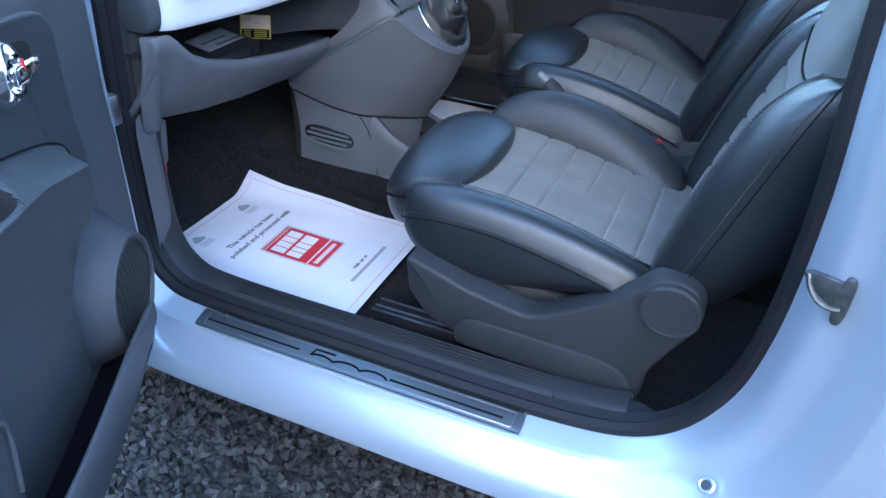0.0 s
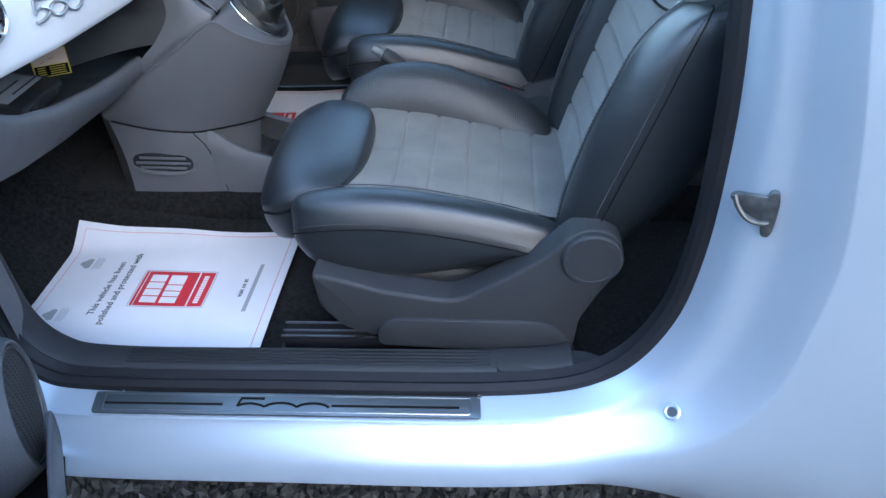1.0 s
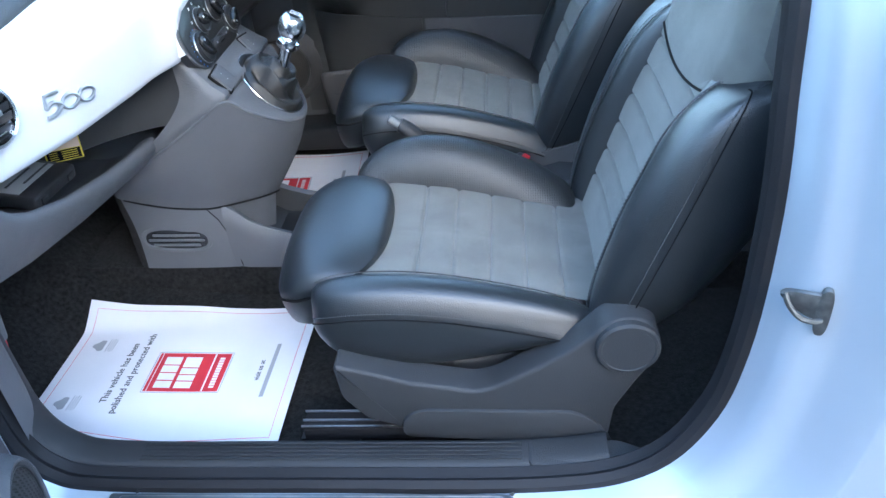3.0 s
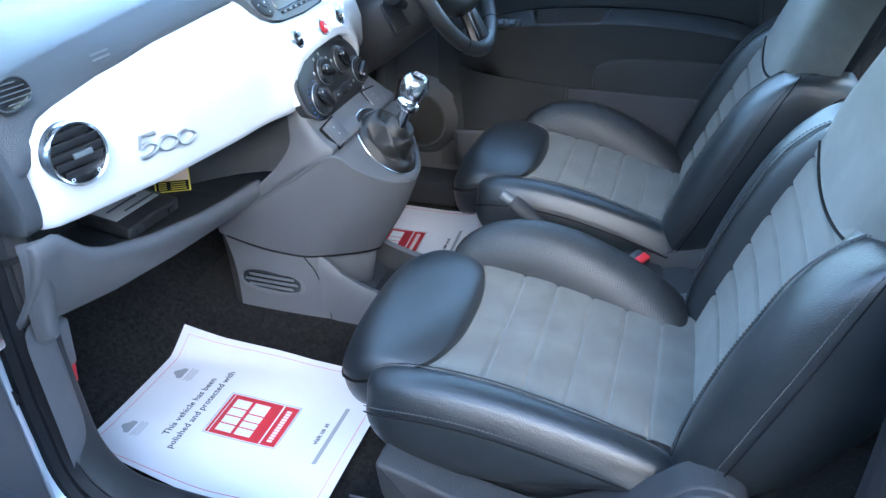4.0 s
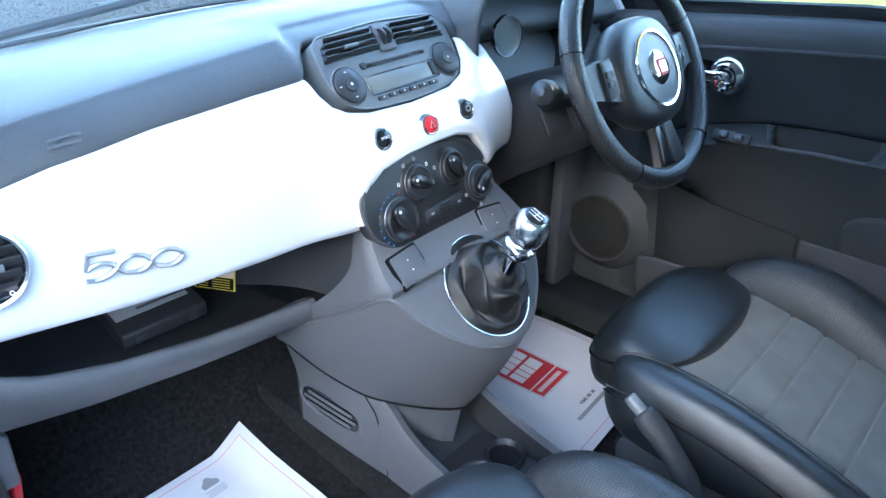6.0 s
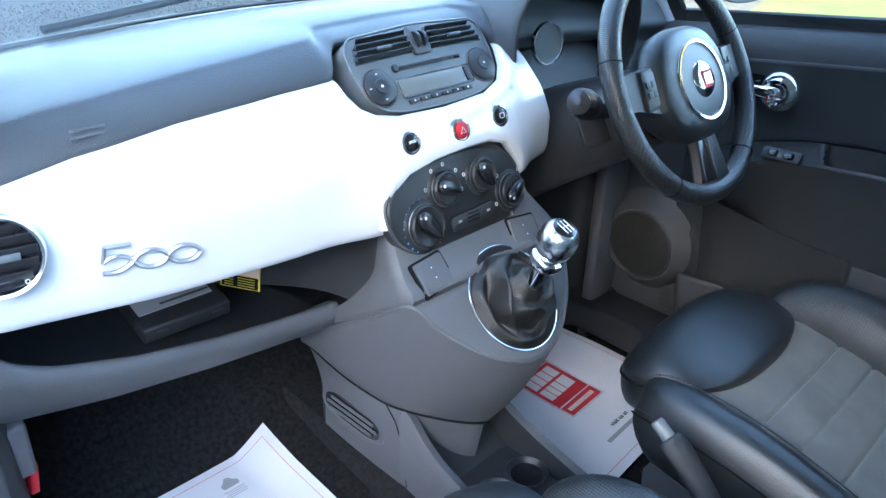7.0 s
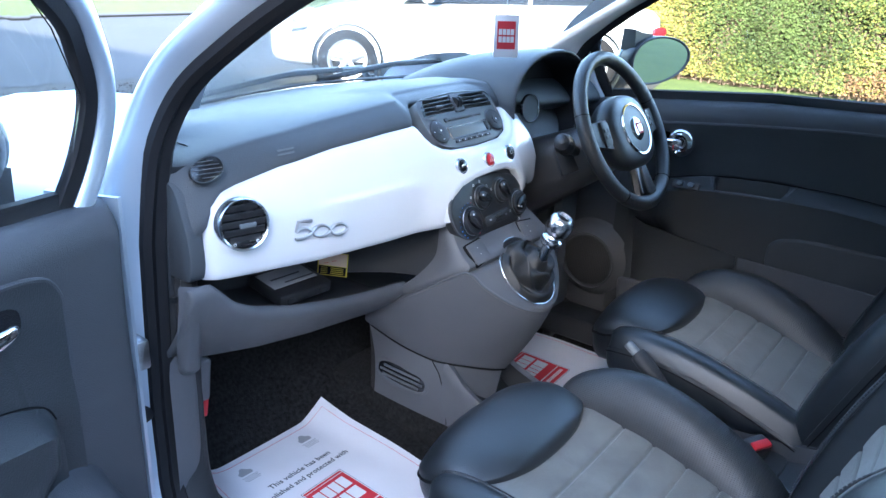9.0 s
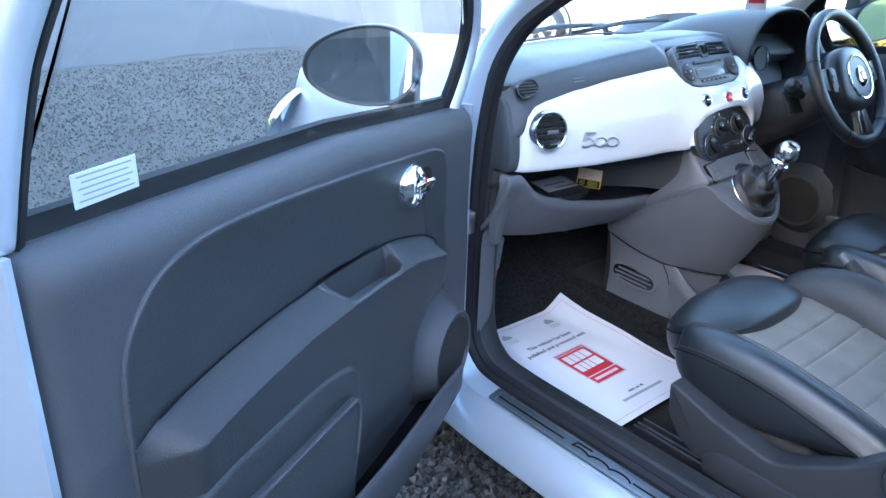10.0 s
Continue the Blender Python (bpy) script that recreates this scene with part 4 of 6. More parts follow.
def top_fn(u, v):
    k = 20 + u * 25
    a = RIM_U[int(min(k, 44))].lerp(RIM_U[int(min(k, 44)) + 1], k - int(min(k, 44)))
    b = Vector((a.x, -a.y, a.z))
    p = a.lerp(b, v)
    edge = min(v, 1 - v) * 2
    return p + Vector((.707, 0, .707)) * .005 * (1 - (1 - min(1, edge * 4)) ** 2) * min(1, (1 - u) * 6)


part("top_plate", grid(top_fn, [0, .05, .1, .2, .3, .4, .5, .6, .7, .8, .88, .94, .97, .99, .998], [0, .02, .05, .1, .2, .35, .5, .65, .8, .9, .95, .98, 1]), PLASTIC, console, "sloping grey top plate")
part("rim_bead", tube([p + Vector((-.0015, 0, -.0005)) for p in RIM_U], .0034, 8), PLASTIC, console)
part("waist_seam", tube([p + Vector((.001, 0, -.001)) for p in WAIST_U[1:-1]], .0022, 6), SEAM, console)
for sx, cx_, cy_ in ((-1, -.106, .078), (1, .077, .079)):
    part("switch_gap", prism(rounded([(-.0305, -.0265), (.0265, -.0235), (.0305, .0235), (-.0265, .0245)], .005), -.002, .0022, slope @ pose(cx_, cy_, .0100, 0, 0, -sx * 6)), SEAM, console)
    sw = part("window_switch", prism(rounded([(-.027, -.023), (.023, -.020), (.027, .020), (-.023, .021)], .004), 0, .0045, slope @ pose(cx_, cy_, .0110, 0, 0, -sx * 6), .0015), PLASTIC, console, "dark grey window switch")
    for yy in (-.007, .007):
        part("mark", revolve([(0, .0004), (.0016, 0)], 3, slope @ pose(cx_, cy_ + yy, .0157)), WHITE_INK, sw)
ring_pts = [slope @ Vector((.073 * math.cos(a), .076 * math.sin(a) + .002, .0075 + .005 * max(0, math.sin(a)))) for a in (2 * math.pi * i / 48 for i in range(48))]
lip_pts = [slope @ Vector((.070 * math.cos(a), .069 * math.sin(a) + .002, .007 + .004 * math.sin(a))) for a in (radians(10 + 160 * i / 24) for i in range(25))]
part("gaiter_surround", tube(lip_pts, [.002 + .0050 * math.sin(math.pi * i / 24) for i in range(25)], 10), RUBBER, console, "black lip behind the gaiter")
part("trim_ring", tube(ring_pts, .0011, 6, True), SATIN_CHROME, console, "thin chrome ring round the gaiter")

nose = [p for p in WAIST_U if p.x > -.292]
part("nose", loft([[Vector((p.x - .006 - .020 * t, p.y * (.95 - .10 * t * (1 if p.x > -.25 else 0)), p.z - .002 - (p.z - .394) * t)) for p in nose] for t in (0, .04, .15, .4, .7, .9, 1)], False), PLASTIC, console, "rounded grey nose above the tray")
# foot of the console with side vent, and tunnel tray
FOOT_LOW = [(-.480, -.100, .372), (-.44, -.101, .371), (-.39, -.101, .370), (-.34, -.100, .369), (-.290, -.098, .368), (-.250, -.096, .368)]


def foot_fn(u, v):
    w = smooth_path(WAIST[:6], 4)
    l = smooth_path(FOOT_LOW, 4)
    k = min(int(u * 20), 19)
    a, b = w[k].lerp(w[k + 1], u * 20 - k), l[k].lerp(l[k + 1], u * 20 - k)
    p = a.lerp(b, v)
    return p + Vector((0, .010 * math.sin(math.pi * v), 0)) * (1 - u)


part("foot", grid(foot_fn, lin(0, .97, 18), lin(0, 1, 9)), PLASTIC, console, "grey console foot")
part("foot_front", loft([[(-.469, -.130, .564), (-.474, -.103, .47), (-.480, -.100, .372)], [(-.50, -.10, .58), (-.50, -.09, .47), (-.50, -.09, .372)], [(-.50, .10, .58), (-.50, .09, .47), (-.50, .09, .372)], [(-.469, .130, .564), (-.474, .103, .47), (-.480, .100, .372)]], False), CARPET, console)
part("foot", grid(lambda u, v: Vector((foot_fn(u, v).x, -foot_fn(u, v).y, foot_fn(u, v).z)), lin(0, .97, 18), lin(0, 1, 9)), PLASTIC, console)


def tunnel_ring(x):
    hw = interp(x, [-.285, -.25, -.2, .28], [.0965, .098, .100, .098])
    z1 = interp(x, [-.285, -.270, -.255, -.235, -.20, -.15, -.05, .10, .28], [.515, .511, .498, .480, .462, .446, .425, .415, .41])
    dip = interp(x, [-.28, -.255, -.2, -.16], [.01, .045, .055, .05])
    return [(x, -hw, .366), (x, -hw, z1 - .045), (x, -hw + .002, z1 - .012), (x, -hw + .009, z1), (x, -hw + .022, z1 - .004), (x, -hw + .034, z1 - dip),
            (x, hw - .034, z1 - dip), (x, hw - .022, z1 - .004), (x, hw - .009, z1), (x, hw - .002, z1 - .012), (x, hw, z1 - .045), (x, hw, .366)]


TX = [-.285, -.275, -.265, -.255, -.245, -.235, -.22, -.205, -.19, -.17, -.15, -.12, -.08, -.05, .0, .1, .2, .28]
for a, b in ((0, 5), (7, 12)):
    part("side_wall", loft([tunnel_ring(x)[a:b] for x in TX], False), PLASTIC, console, "grey tunnel cover")
part("tray_floor", loft([tunnel_ring(x)[4:8] for x in TX], False), BASE_PL, console, "dark tray between the seats")
part("panel_seam", tube([foot_fn(u, v) + Vector((0, -.0006, 0)) for u, v in ((.79, .02), (.85, .2), (.885, .45), (.90, .7), (.90, .98))], .0012, 5), SEAM, console)
sv = frame_at((-.392, -.1035, .448), (1, .10, -.13), (.10, -1, .06))
well = part("side_vent", prism(superellipse(.074, .031, 2.6, 34), -.01, .0035, sv, .003), PLASTIC, console, "oval slatted footwell vent")
part("well", prism(superellipse(.064, .0225, 2.8, 30), .003, .0040, sv), GLOSS, well)
for k in range(3):
    part("slat", box((.116 - .018 * abs(k - 1), .0065, .004), sv @ pose(0, -.0115 + .0115 * k, .0055, 30, 0, 2), .0012), PLASTIC, well)
part("lower_lip", tube([sv @ Vector((x, y, .004)) for x, y in superellipse(.067, .0255, 2.6, 40)[20:40]], [.0015 + .0035 * math.sin(math.pi * i / 19) for i in range(20)], 8), PLASTIC, well)
part("cup_tray", prism(rounded([(-.20, -.066), (-.02, -.060), (-.02, .060), (-.20, .066)], .02, 4), .396, .408, None, .003), SATIN, console, "dark cup holder tray")
for y in (-.034, .034):
    cup = part("cup_holder", revolve([(.026, .0015), (.029, .006), (.033, .009), (.036, .006), (.037, -.002)], 32, pose(-.128, y, .408)), SATIN, console, "dark round cup holder")
    part("base", revolve([(0, .001), (.0265, .001)], 24, pose(-.128, y, .408)), GLOSS, cup)

# gear lever
GAITER = material("soft_black_gaiter_leather", (0.0125, 0.0125, 0.0125), 0.44, spec=0.55, grain=0.3, grain_scale=520, bump_kind="voronoi", mottle=0.15, mottle_scale=40)
gear = thing("gear_lever", (-.13, 0, .70), "gear lever with chrome ball knob and black leather gaiter", "gear lever")


def gaiter_ring(t, n=56):
    out = []
    r = .0600 * (1 - t) ** .95 + .0125
    c = Vector((0, .002, .004)).lerp(Vector((.002, .008, .060)), t ** .9)
    fold = math.sin(math.pi * min(1, t * 1.05)) ** .7
    for i in range(n):
        a = 2 * math.pi * i / n
        seam = max(0, math.cos(2 * a)) ** 14                      # four drawn-in seams
        wr = 1 + .07 * fold * math.sin(3 * a + 6 * t) + .045 * fold * math.sin(5 * a - 9 * t + 1) + .022 * fold * math.sin(9 * a + 13 * t) - .05 * fold * seam
        lift = .0050 * fold * math.sin(4 * a + 15 * t) + .0095 * fold * math.sin(14 * t + 1.1 * math.sin(a) + .6 * math.sin(2 * a)) + .003 * fold * math.sin(23 * t + 3 * a)
        out.append(slope @ (c + Vector((r * wr * math.cos(a), r * 1.06 * wr * math.sin(a), lift))))
    return out


part("gaiter", loft([gaiter_ring(t) for t in lin(0, 1, 26)], True, False), GAITER, gear, "creased black leather gaiter", sub=1)
top, low = Vector((-.083, -.003, .866)), Vector((-.128, -.001, .765))
axis = (top - low).normalized()
km = frame_at(low - axis * .010, (0, 1, 0), axis)
part("shaft", revolve([(.013, -.03), (.011, .02), (.0105, .062)], 24, km), CHROME, gear, "chrome gear shaft")
part("collar", revolve([(.011, .060), (.020, .064), (.0225, .071), (.021, .078), (.014, .082)], 32, km), CHROME, gear, "chrome collar")
part("knob", revolve([(.013, .080), (.019, .085), (.0250, .096), (.0268, .107), (.0252, .119), (.0205, .128), (.0155, .1315)], 40, km), SATIN_CHROME, gear, "polished chrome ball knob")
part("cap", revolve([(0, .134), (.010, .1335), (.0158, .1315)], 32, km), GLOSS, gear, "black cap with the shift pattern")
for x in (-.006, 0, .006):
    part("pattern_line", box((.0009, .012, .0006), km @ pose(x, 0, .1343)), WHITE_INK, gear)
part("pattern_line", box((.0129, .0009, .0006), km @ pose(0, 0, .1344)), WHITE_INK, gear)
for ch, x, y in (("1", -.006, .008), ("3", 0, .0085), ("5", .006, .008), ("2", -.006, -.008), ("4", 0, -.0085), ("R", .006, -.008)):
    words("digit", ch, .0048, km @ pose(x, y, .1343, 0, 0, 0), WHITE_INK, gear)

# handbrake between the seats
hb = thing("handbrake", (.15, .03, .42), "grey plastic handbrake lever between the seats", "handbrake")
part("grip", tube(smooth_path([(.086, .036, .624), (.100, .036, .615), (.125, .036, .594), (.150, .036, .566), (.172, .036, .530), (.185, .036, .48)], 3), [.0115, .0160, .0185, .0195, .0195, .0185, .0180, .0178, .0180, .0190, .020, .020, .020, .020, .020, .020], 16, flat=.82), BASE_PL, hb, "grey moulded grip")
part("collar", tube([(.088, .036, .6235), (.092, .036, .621)], [.0150, .0165], 16), SATIN, hb)
part("button", revolve([(.0090, -.01), (.0095, .018), (.0080, .022), (0, .023)], 18, frame_at((.084, .036, .627), (0, 1, 0), (-.82, 0, .57))), RADIO, hb, "grey release button")
part("boot", loft([[(x + .0, .036 + a * w, .43 + b * h) for a, b in superellipse(1, 1, 2.6, 18)] for x, w, h in ((.10, .028, .0), (.16, .034, .075), (.22, .036, .10), (.30, .034, .085), (.38, .028, .0))], True, False), PLASTIC_D, hb, sub=1)

# pedals and loose wires under the dash
wires = thing("loose_wires", (-.55, -.20, .50), "thin loose wires hanging under the dashboard", "wire")
for p in (((-.60, -.24, .63), (-.585, -.21, .585), (-.57, -.235, .565), (-.56, -.20, .548)), ((-.62, -.18, .63), (-.60, -.165, .60), (-.59, -.17, .57))):
    part("wire", tube(smooth_path(p, 6), .0018, 6), SATIN, wires)

release = thing("bonnet_release", (-.49, -.565, .57), "red bonnet release lever under a grey cover in the footwell", "release lever")
part("cover", box((.045, .030, .090), pose(-.482, -.566, .612, 0, 8, 0), .007, 3), PLASTIC, release)
part("lever", prism(rounded([(-.010, -.020), (.010, -.018), (.012, .030), (-.010, .030)], .004, 3), -.004, .006, frame_at((-.486, -.558, .545), (1, .1, 0), (.1, -1, .15)), .002), RED, release, "red plastic lever")

# ---- steering wheel and column ----
sw_m = frame_at((-.122, .318, .992), (0, 1, 0), (.880, 0, .475))
wheel = thing("steering_wheel", (-.122, .318, .992), "three-spoke black leather steering wheel with metallic inlays", "steering wheel")
R = .168
part("rim", tube([sw_m @ Vector((R * math.cos(a), R * math.sin(a), 0)) for a in (2 * math.pi * i / 72 for i in range(72))], .0158, 16, True), WHEEL_HIDE, wheel, "thick black perforated leather rim")
for a in (18, 162, 232, 308):
    c, s = math.cos(radians(a)), math.sin(radians(a))
    part("rim_seam", tube([sw_m @ (Vector((R * c, R * s, 0)) + .0165 * (math.cos(q) * Vector((c, s, 0)) + math.sin(q) * Vector((0, 0, 1)))) for q in (2 * math.pi * i / 16 for i in range(16))], .0008, 4, True), SEAM, wheel)
part("hub", loft([[sw_m @ Vector((x, y - .006, h)) for x, y in superellipse(a, b, 2.6, 36)] for a, b, h in ((.065, .060, -.05), (.092, .082, -.02), (.099, .086, .002), (.093, .081, .018), (.074, .068, .027), (.03, .03, .031), (.0, .0, .031))], True, False), LEATHER, wheel, "black airbag cover", sub=1)
for sx in (-1, 1):
    part("spoke", loft([[sw_m @ Vector((sx * x, y0 + dy, h + dz)) for dy, dz in ((-w, -.004), (-w * .9, .008), (w * .9, .008), (w, -.004), (w * .7, -.012), (-w * .7, -.012))] for x, y0, w, h in
                        ((.060, -.004, .042, .004), (.10, .0, .034, .003), (.14, .006, .028, -.002), (.168, .008, .030, -.004))], True, True), SATIN, wheel, "black spoke")
    pod = part("switch_pod", prism(rounded([(-.014, -.030), (.012, -.026), (.014, .024), (-.012, .028)], .006), 0, .005, sw_m @ pose(sx * .108, .004, .010, 0, sx * 8, 0), .002), SATIN, wheel, "black switch pod with four keys")
    for k in range(4):
        part("key", box((.009, .009, .002), sw_m @ pose(sx * .108 + (-.005 if k % 2 else .005), .004 + (-.008 if k < 2 else .006), .0155, 0, sx * 8, 0), .001), SATIN, pod)
part("lower_spoke", loft([[sw_m @ Vector((x + dx, y, h + dz)) for dx, dz in ((-w, -.004), (-w * .9, .007), (w * .9, .007), (w, -.004), (w * .7, -.012), (-w * .7, -.012))] for x, y, w, h in
                          ((0, -.060, .036, .004), (0, -.10, .030, .0), (0, -.14, .034, -.004), (0, -.168, .044, -.006))], True, True), SATIN, wheel)
part("inlay", prism(rounded([(-.024, -.086), (-.004, -.086), (-.006, -.148), (-.032, -.148)], .008), .003, .0095, sw_m, .002), GLOSS, wheel, "gloss black spoke inlay")
part("spoke_hide", prism(rounded([(.000, -.084), (.025, -.084), (.036, -.152), (-.002, -.152)], .007), .003, .0105, sw_m, .003), WHEEL_HIDE, wheel, "perforated leather spoke face")
part("emblem_ring", revolve([(.0530, .024), (.0545, .031), (.0580, .0315), (.0600, .022)], 48, sw_m @ pose(0, -.006, 0)), CHROME, wheel, "bright ring round the emblem")
part("emblem", revolve([(0, .037), (.020, .036), (.0265, .032), (.028, .028)], 36, sw_m @ pose(0, -.006, 0)), CHROME, wheel, "round chrome emblem")
part("emblem_field", prism(rounded([(-.011, -.013), (.011, -.013), (.014, .012), (-.014, .012)], .004), .0362, .0376, sw_m @ pose(0, -.006, 0)), RED_INK, wheel)
for k in range(4):
    part("emblem_bar", box((.0022, .016, .0006), sw_m @ pose(-.0075 + .005 * k, .006 - .012, .0380)), CHROME, wheel)

column = thing("steering_column", (-.3, .332, .92), "dark steering column shroud with control stalks", "steering column")
cm = sw_m @ pose(0, -.02, 0)
part("shroud", loft([[cm @ Vector((x, y, h)) for x, y in superellipse(a, b, 3, 28)] for a, b, h in ((.055, .050, -.055), (.066, .060, -.07), (.072, .068, -.12), (.085, .08, -.22), (.09, .085, -.30))], True, True), SATIN, column, "dark column shroud")
for sx in (-1, 1):
    st = part("stalk", tube([cm @ Vector(p) for p in ((sx * .06, .012, -.095), (sx * .10, .020, -.086), (sx * .130, .028, -.076))], [.011, .011, .013], 14), SATIN, column, "black control stalk")
    tip = [cm @ Vector(p) for p in ((sx * .118, .025, -.080), (sx * .128, .028, -.076), (sx * .150, .034, -.066), (sx * .172, .039, -.057), (sx * .180, .041, -.054))]
    tp = part("tip", tube(tip, [.013, .0195, .0215, .0175, .006], 20), SATIN, st, "fat ridged black stalk end")
    for k in range(4):
        part("ridge", tube([tip[2] + (tip[3] - tip[2]) * (.1 + .24 * k) + .0212 * (1 - .05 * k) * (math.cos(q) * sw_m.to_3x3().col[1] + math.sin(q) * sw_m.to_3x3().col[2]) for q in lin(-.5, 2.2, 10)], .0009, 5), GLOSS, tp)
    part("gate", prism(rounded([(-.030, -.035), (.030, -.035), (.028, .03), (-.028, .03)], .008), -.004, .004, cm @ pose(sx * .083, .005, -.110, 0, sx * 20, 0), .002), SATIN, column)

# ---- front seats ----
def seat(y0, out, label, back=0.0):
    """One front seat about y0; out is the side of its door, -1 or 1; back moves its backrest."""
    s = thing("front_seat", (.25, y0, .29), label, "car seat", "front seats")

    def W(x, y, z):
        return Vector((x, y0 + out * y, z))

    # cushion
    cross = [.160, .218, .278, .336, .395]

    def insert_fn(x, v):
        zc = interp(x, [.06, .10, .20, .30, .40, .46], [.588, .592, .582, .564, .545, .528])
        puff = .0
        for q in cross:
            puff -= .0040 * bump(x, q, .0026)
        puff -= .0010 * bump(v, .01, .0022) * (1 if x < .28 else 0)
        nearest = min(abs(x - q) for q in cross)
        puff += .0008 * min(1, nearest / .012)
        side = .006 * (abs(v) / .155) ** 3
        return W(x, v, zc + puff + side)
    part("cushion_insert", grid(insert_fn, lin(.05, .465, 150), lin(-.158, .158, 60)), FABRIC, s, "grey suede cushion panel with pressed seams")

    # the pad: nearly level to its rear seam, rolling over at the front
    rings = []
    for sc in (1.0, .995, .985, .97, .94, .90, .84, .76, .66, .54, .40, .25, .10, .02):
        ring = []
        for a, b in superellipse(1, 1, 3.1, 56):
            x = .008 + .090 * a * sc + (.012 - .016 * b * b) * sc * max(0, a)
            q = max(abs(a), abs(b)) * sc
            front, rear, side = max(0, -a) ** 1.5, max(0, a) ** 1.5, abs(b) ** 3
            z = .624 - (.074 * front + .014 * rear + .020 * side) * sc ** 4 - .014 * (q > .9) * ((q - .9) / .1) ** 2 + .004 * (1 - sc * sc)
            ring.append(W(x, .172 * b * sc, z))
        rings.append(ring)
    low = [[p.lerp(Vector((W(.02, 0, 0).x, y0, p.z)), k) * 1.0 for p in rings[0]] for k in (.0, .03, .10, .22)]
    for ring, h in zip(low, (.022, .048, .075, .10)):
        for p in ring:
            p.z = max(.452, p.z - h)
    rings = low[::-1] + rings
    part("front_pad", loft(rings, True, True), LEATHER, s, "smooth black leather front pad of the cushion", sub=1)
    part("pad_seam", tube([p + Vector((0, 0, .008)) for p in rings[3]], .0026, 6, True), SEAM, s)

    for side in (1, -1):
        rings = []
        # x, ridge over the panel, inner edge, outer edge, lower edge
        outer = ((.002, .004, .172, .200, .535), (.010, .020, .158, .222, .512), (.035, .032, .150, .236, .490), (.08, .038, .149, .241, .474), (.14, .041, .150, .242, .467), (.21, .042, .152, .242, .471),
                 (.29, .040, .155, .241, .486), (.36, .034, .158, .239, .508), (.41, .026, .161, .236, .528), (.44, .014, .163, .228, .540))
        inner = ((.018, .010, .150, .196, .525), (.032, .036, .142, .216, .510), (.060, .056, .140, .230, .500), (.10, .070, .140, .238, .492), (.16, .083, .137, .242, .490), (.22, .084, .132, .243, .494),
                 (.29, .073, .126, .242, .505), (.36, .053, .119, .238, .518), (.41, .032, .114, .230, .528), (.44, .014, .112, .216, .532))
        for x, h, yi, yo, zl in (inner if side * out > 0 else outer):
            zi = interp(x, [.06, .10, .20, .30, .40, .46], [.588, .592, .582, .564, .545, .528]) - .006
            zr = zi + h + .006
            w = yo - yi
            rings.append([W(x, side * yy, zz) for yy, zz in ((yi, zl), (yi - .004, zi), (yi + .10 * w, zi + (zr - zi) * .42), (yi + .26 * w, zi + (zr - zi) * .80), (yi + .48 * w, zr), (yo - .20 * w, zr - .006), (yo - .012, zr - .022), (yo + .003, zr - .046),
                                                             (yo + .001, (zr + zl) / 2 - .02), (yo - .012, zl + .006), (yo - .035, zl))])
        part("cushion_bolster", loft(rings, True, True), LEATHER_PERF if side * out > 0 else LEATHER, s, "padded black leather cushion bolster", sub=1)
        for j, rr in ((7, .0013), (3, .0010))[:1 if side * out > 0 else 2]:
            part("bolster_seam", tube(smooth_path([r[j] + Vector((0, 0, .001)) for r in rings[1:-1]], 4), rr, 5), SEAM, s)
        if side * out < 0:
            stitches([r[7].lerp(r[6], .35) + W(0, side * .0012, 0) - W(0, 0, 0) for r in rings[1:-1]], s)
            stitches([r[4].lerp(r[3], .8) + Vector((0, 0, .0012)) for r in rings[1:-1]], s)
    part("cushion_base", box((.40, .40, .07), pose(.23, y0, .505), .02, 3), PLASTIC_D, s)

    # backrest, leaning back
    def bx(z):
        return .452 + back + (z - .53) * .345

    bands = [.600, .652, .704, .756, .808, .855]

    def back_fn(z, v):
        puff = sum(-.0040 * bump(z, q, .0026) for q in bands)
        puff += .0008 * min(1, min(abs(z - q) for q in bands) / .015)
        w = interp(z, [.52, .60, .75, .90], [.140, .150, .150, .140])
        return W(bx(z) - puff - .008 * abs(v) ** 3 * min(1, max(0, (.86 - z) / .12)), v * w, z + .0)
    part("back_insert", grid(back_fn, lin(.525, .935, 150), lin(-1, 1, 50)), FABRIC, s, "grey suede backrest panel with pressed seams")
    for side in (1, -1):
        rings = []
        # height, forward swell, inner edge, outer edge, thickness
        for z, f, yi, yo, th in ((.500, .010, .150, .205, .06), (.53, .030, .146, .228, .09), (.60, .046, .144, .246, .125), (.70, .052, .142, .254, .145), (.78, .047, .140, .256, .15),
                                 (.835, .040, .138, .254, .15), (.872, .022, .137, .250, .145), (.894, .0, .136, .245, .13), (.905, -.026, .134, .237, .115), (.909, -.058, .132, .227, .095), (.905, -.085, .13, .21, .09)):
            x0 = bx(z)
            rings.append([W(x, side * yy, z + dz) for x, yy, dz in ((x0 + .03, yi - .01, 0), (x0 - .002, yi, 0), (x0 - f * .75, yi + .018, 0), (x0 - f, yi + .042, 0), (x0 - f * .92, yo - .030, 0), (x0 - f * .55, yo - .008, 0),
                                                                   (x0 - f * .1 + .015, yo, 0), (x0 + th * .5, yo - .002, 0), (x0 + th * .9, yo - .02, 0), (x0 + th, yo - .06, 0), (x0 + th, yi - .01, 0))])
        part("back_bolster", loft(rings, True, True), LEATHER, s, "deep black leather backrest bolster", sub=1)
        part("bolster_seam", tube(smooth_path([r[6] + W(0, side * .0006, 0) - W(0, 0, 0) for r in rings[1:]], 4), .0010, 5), SEAM, s)
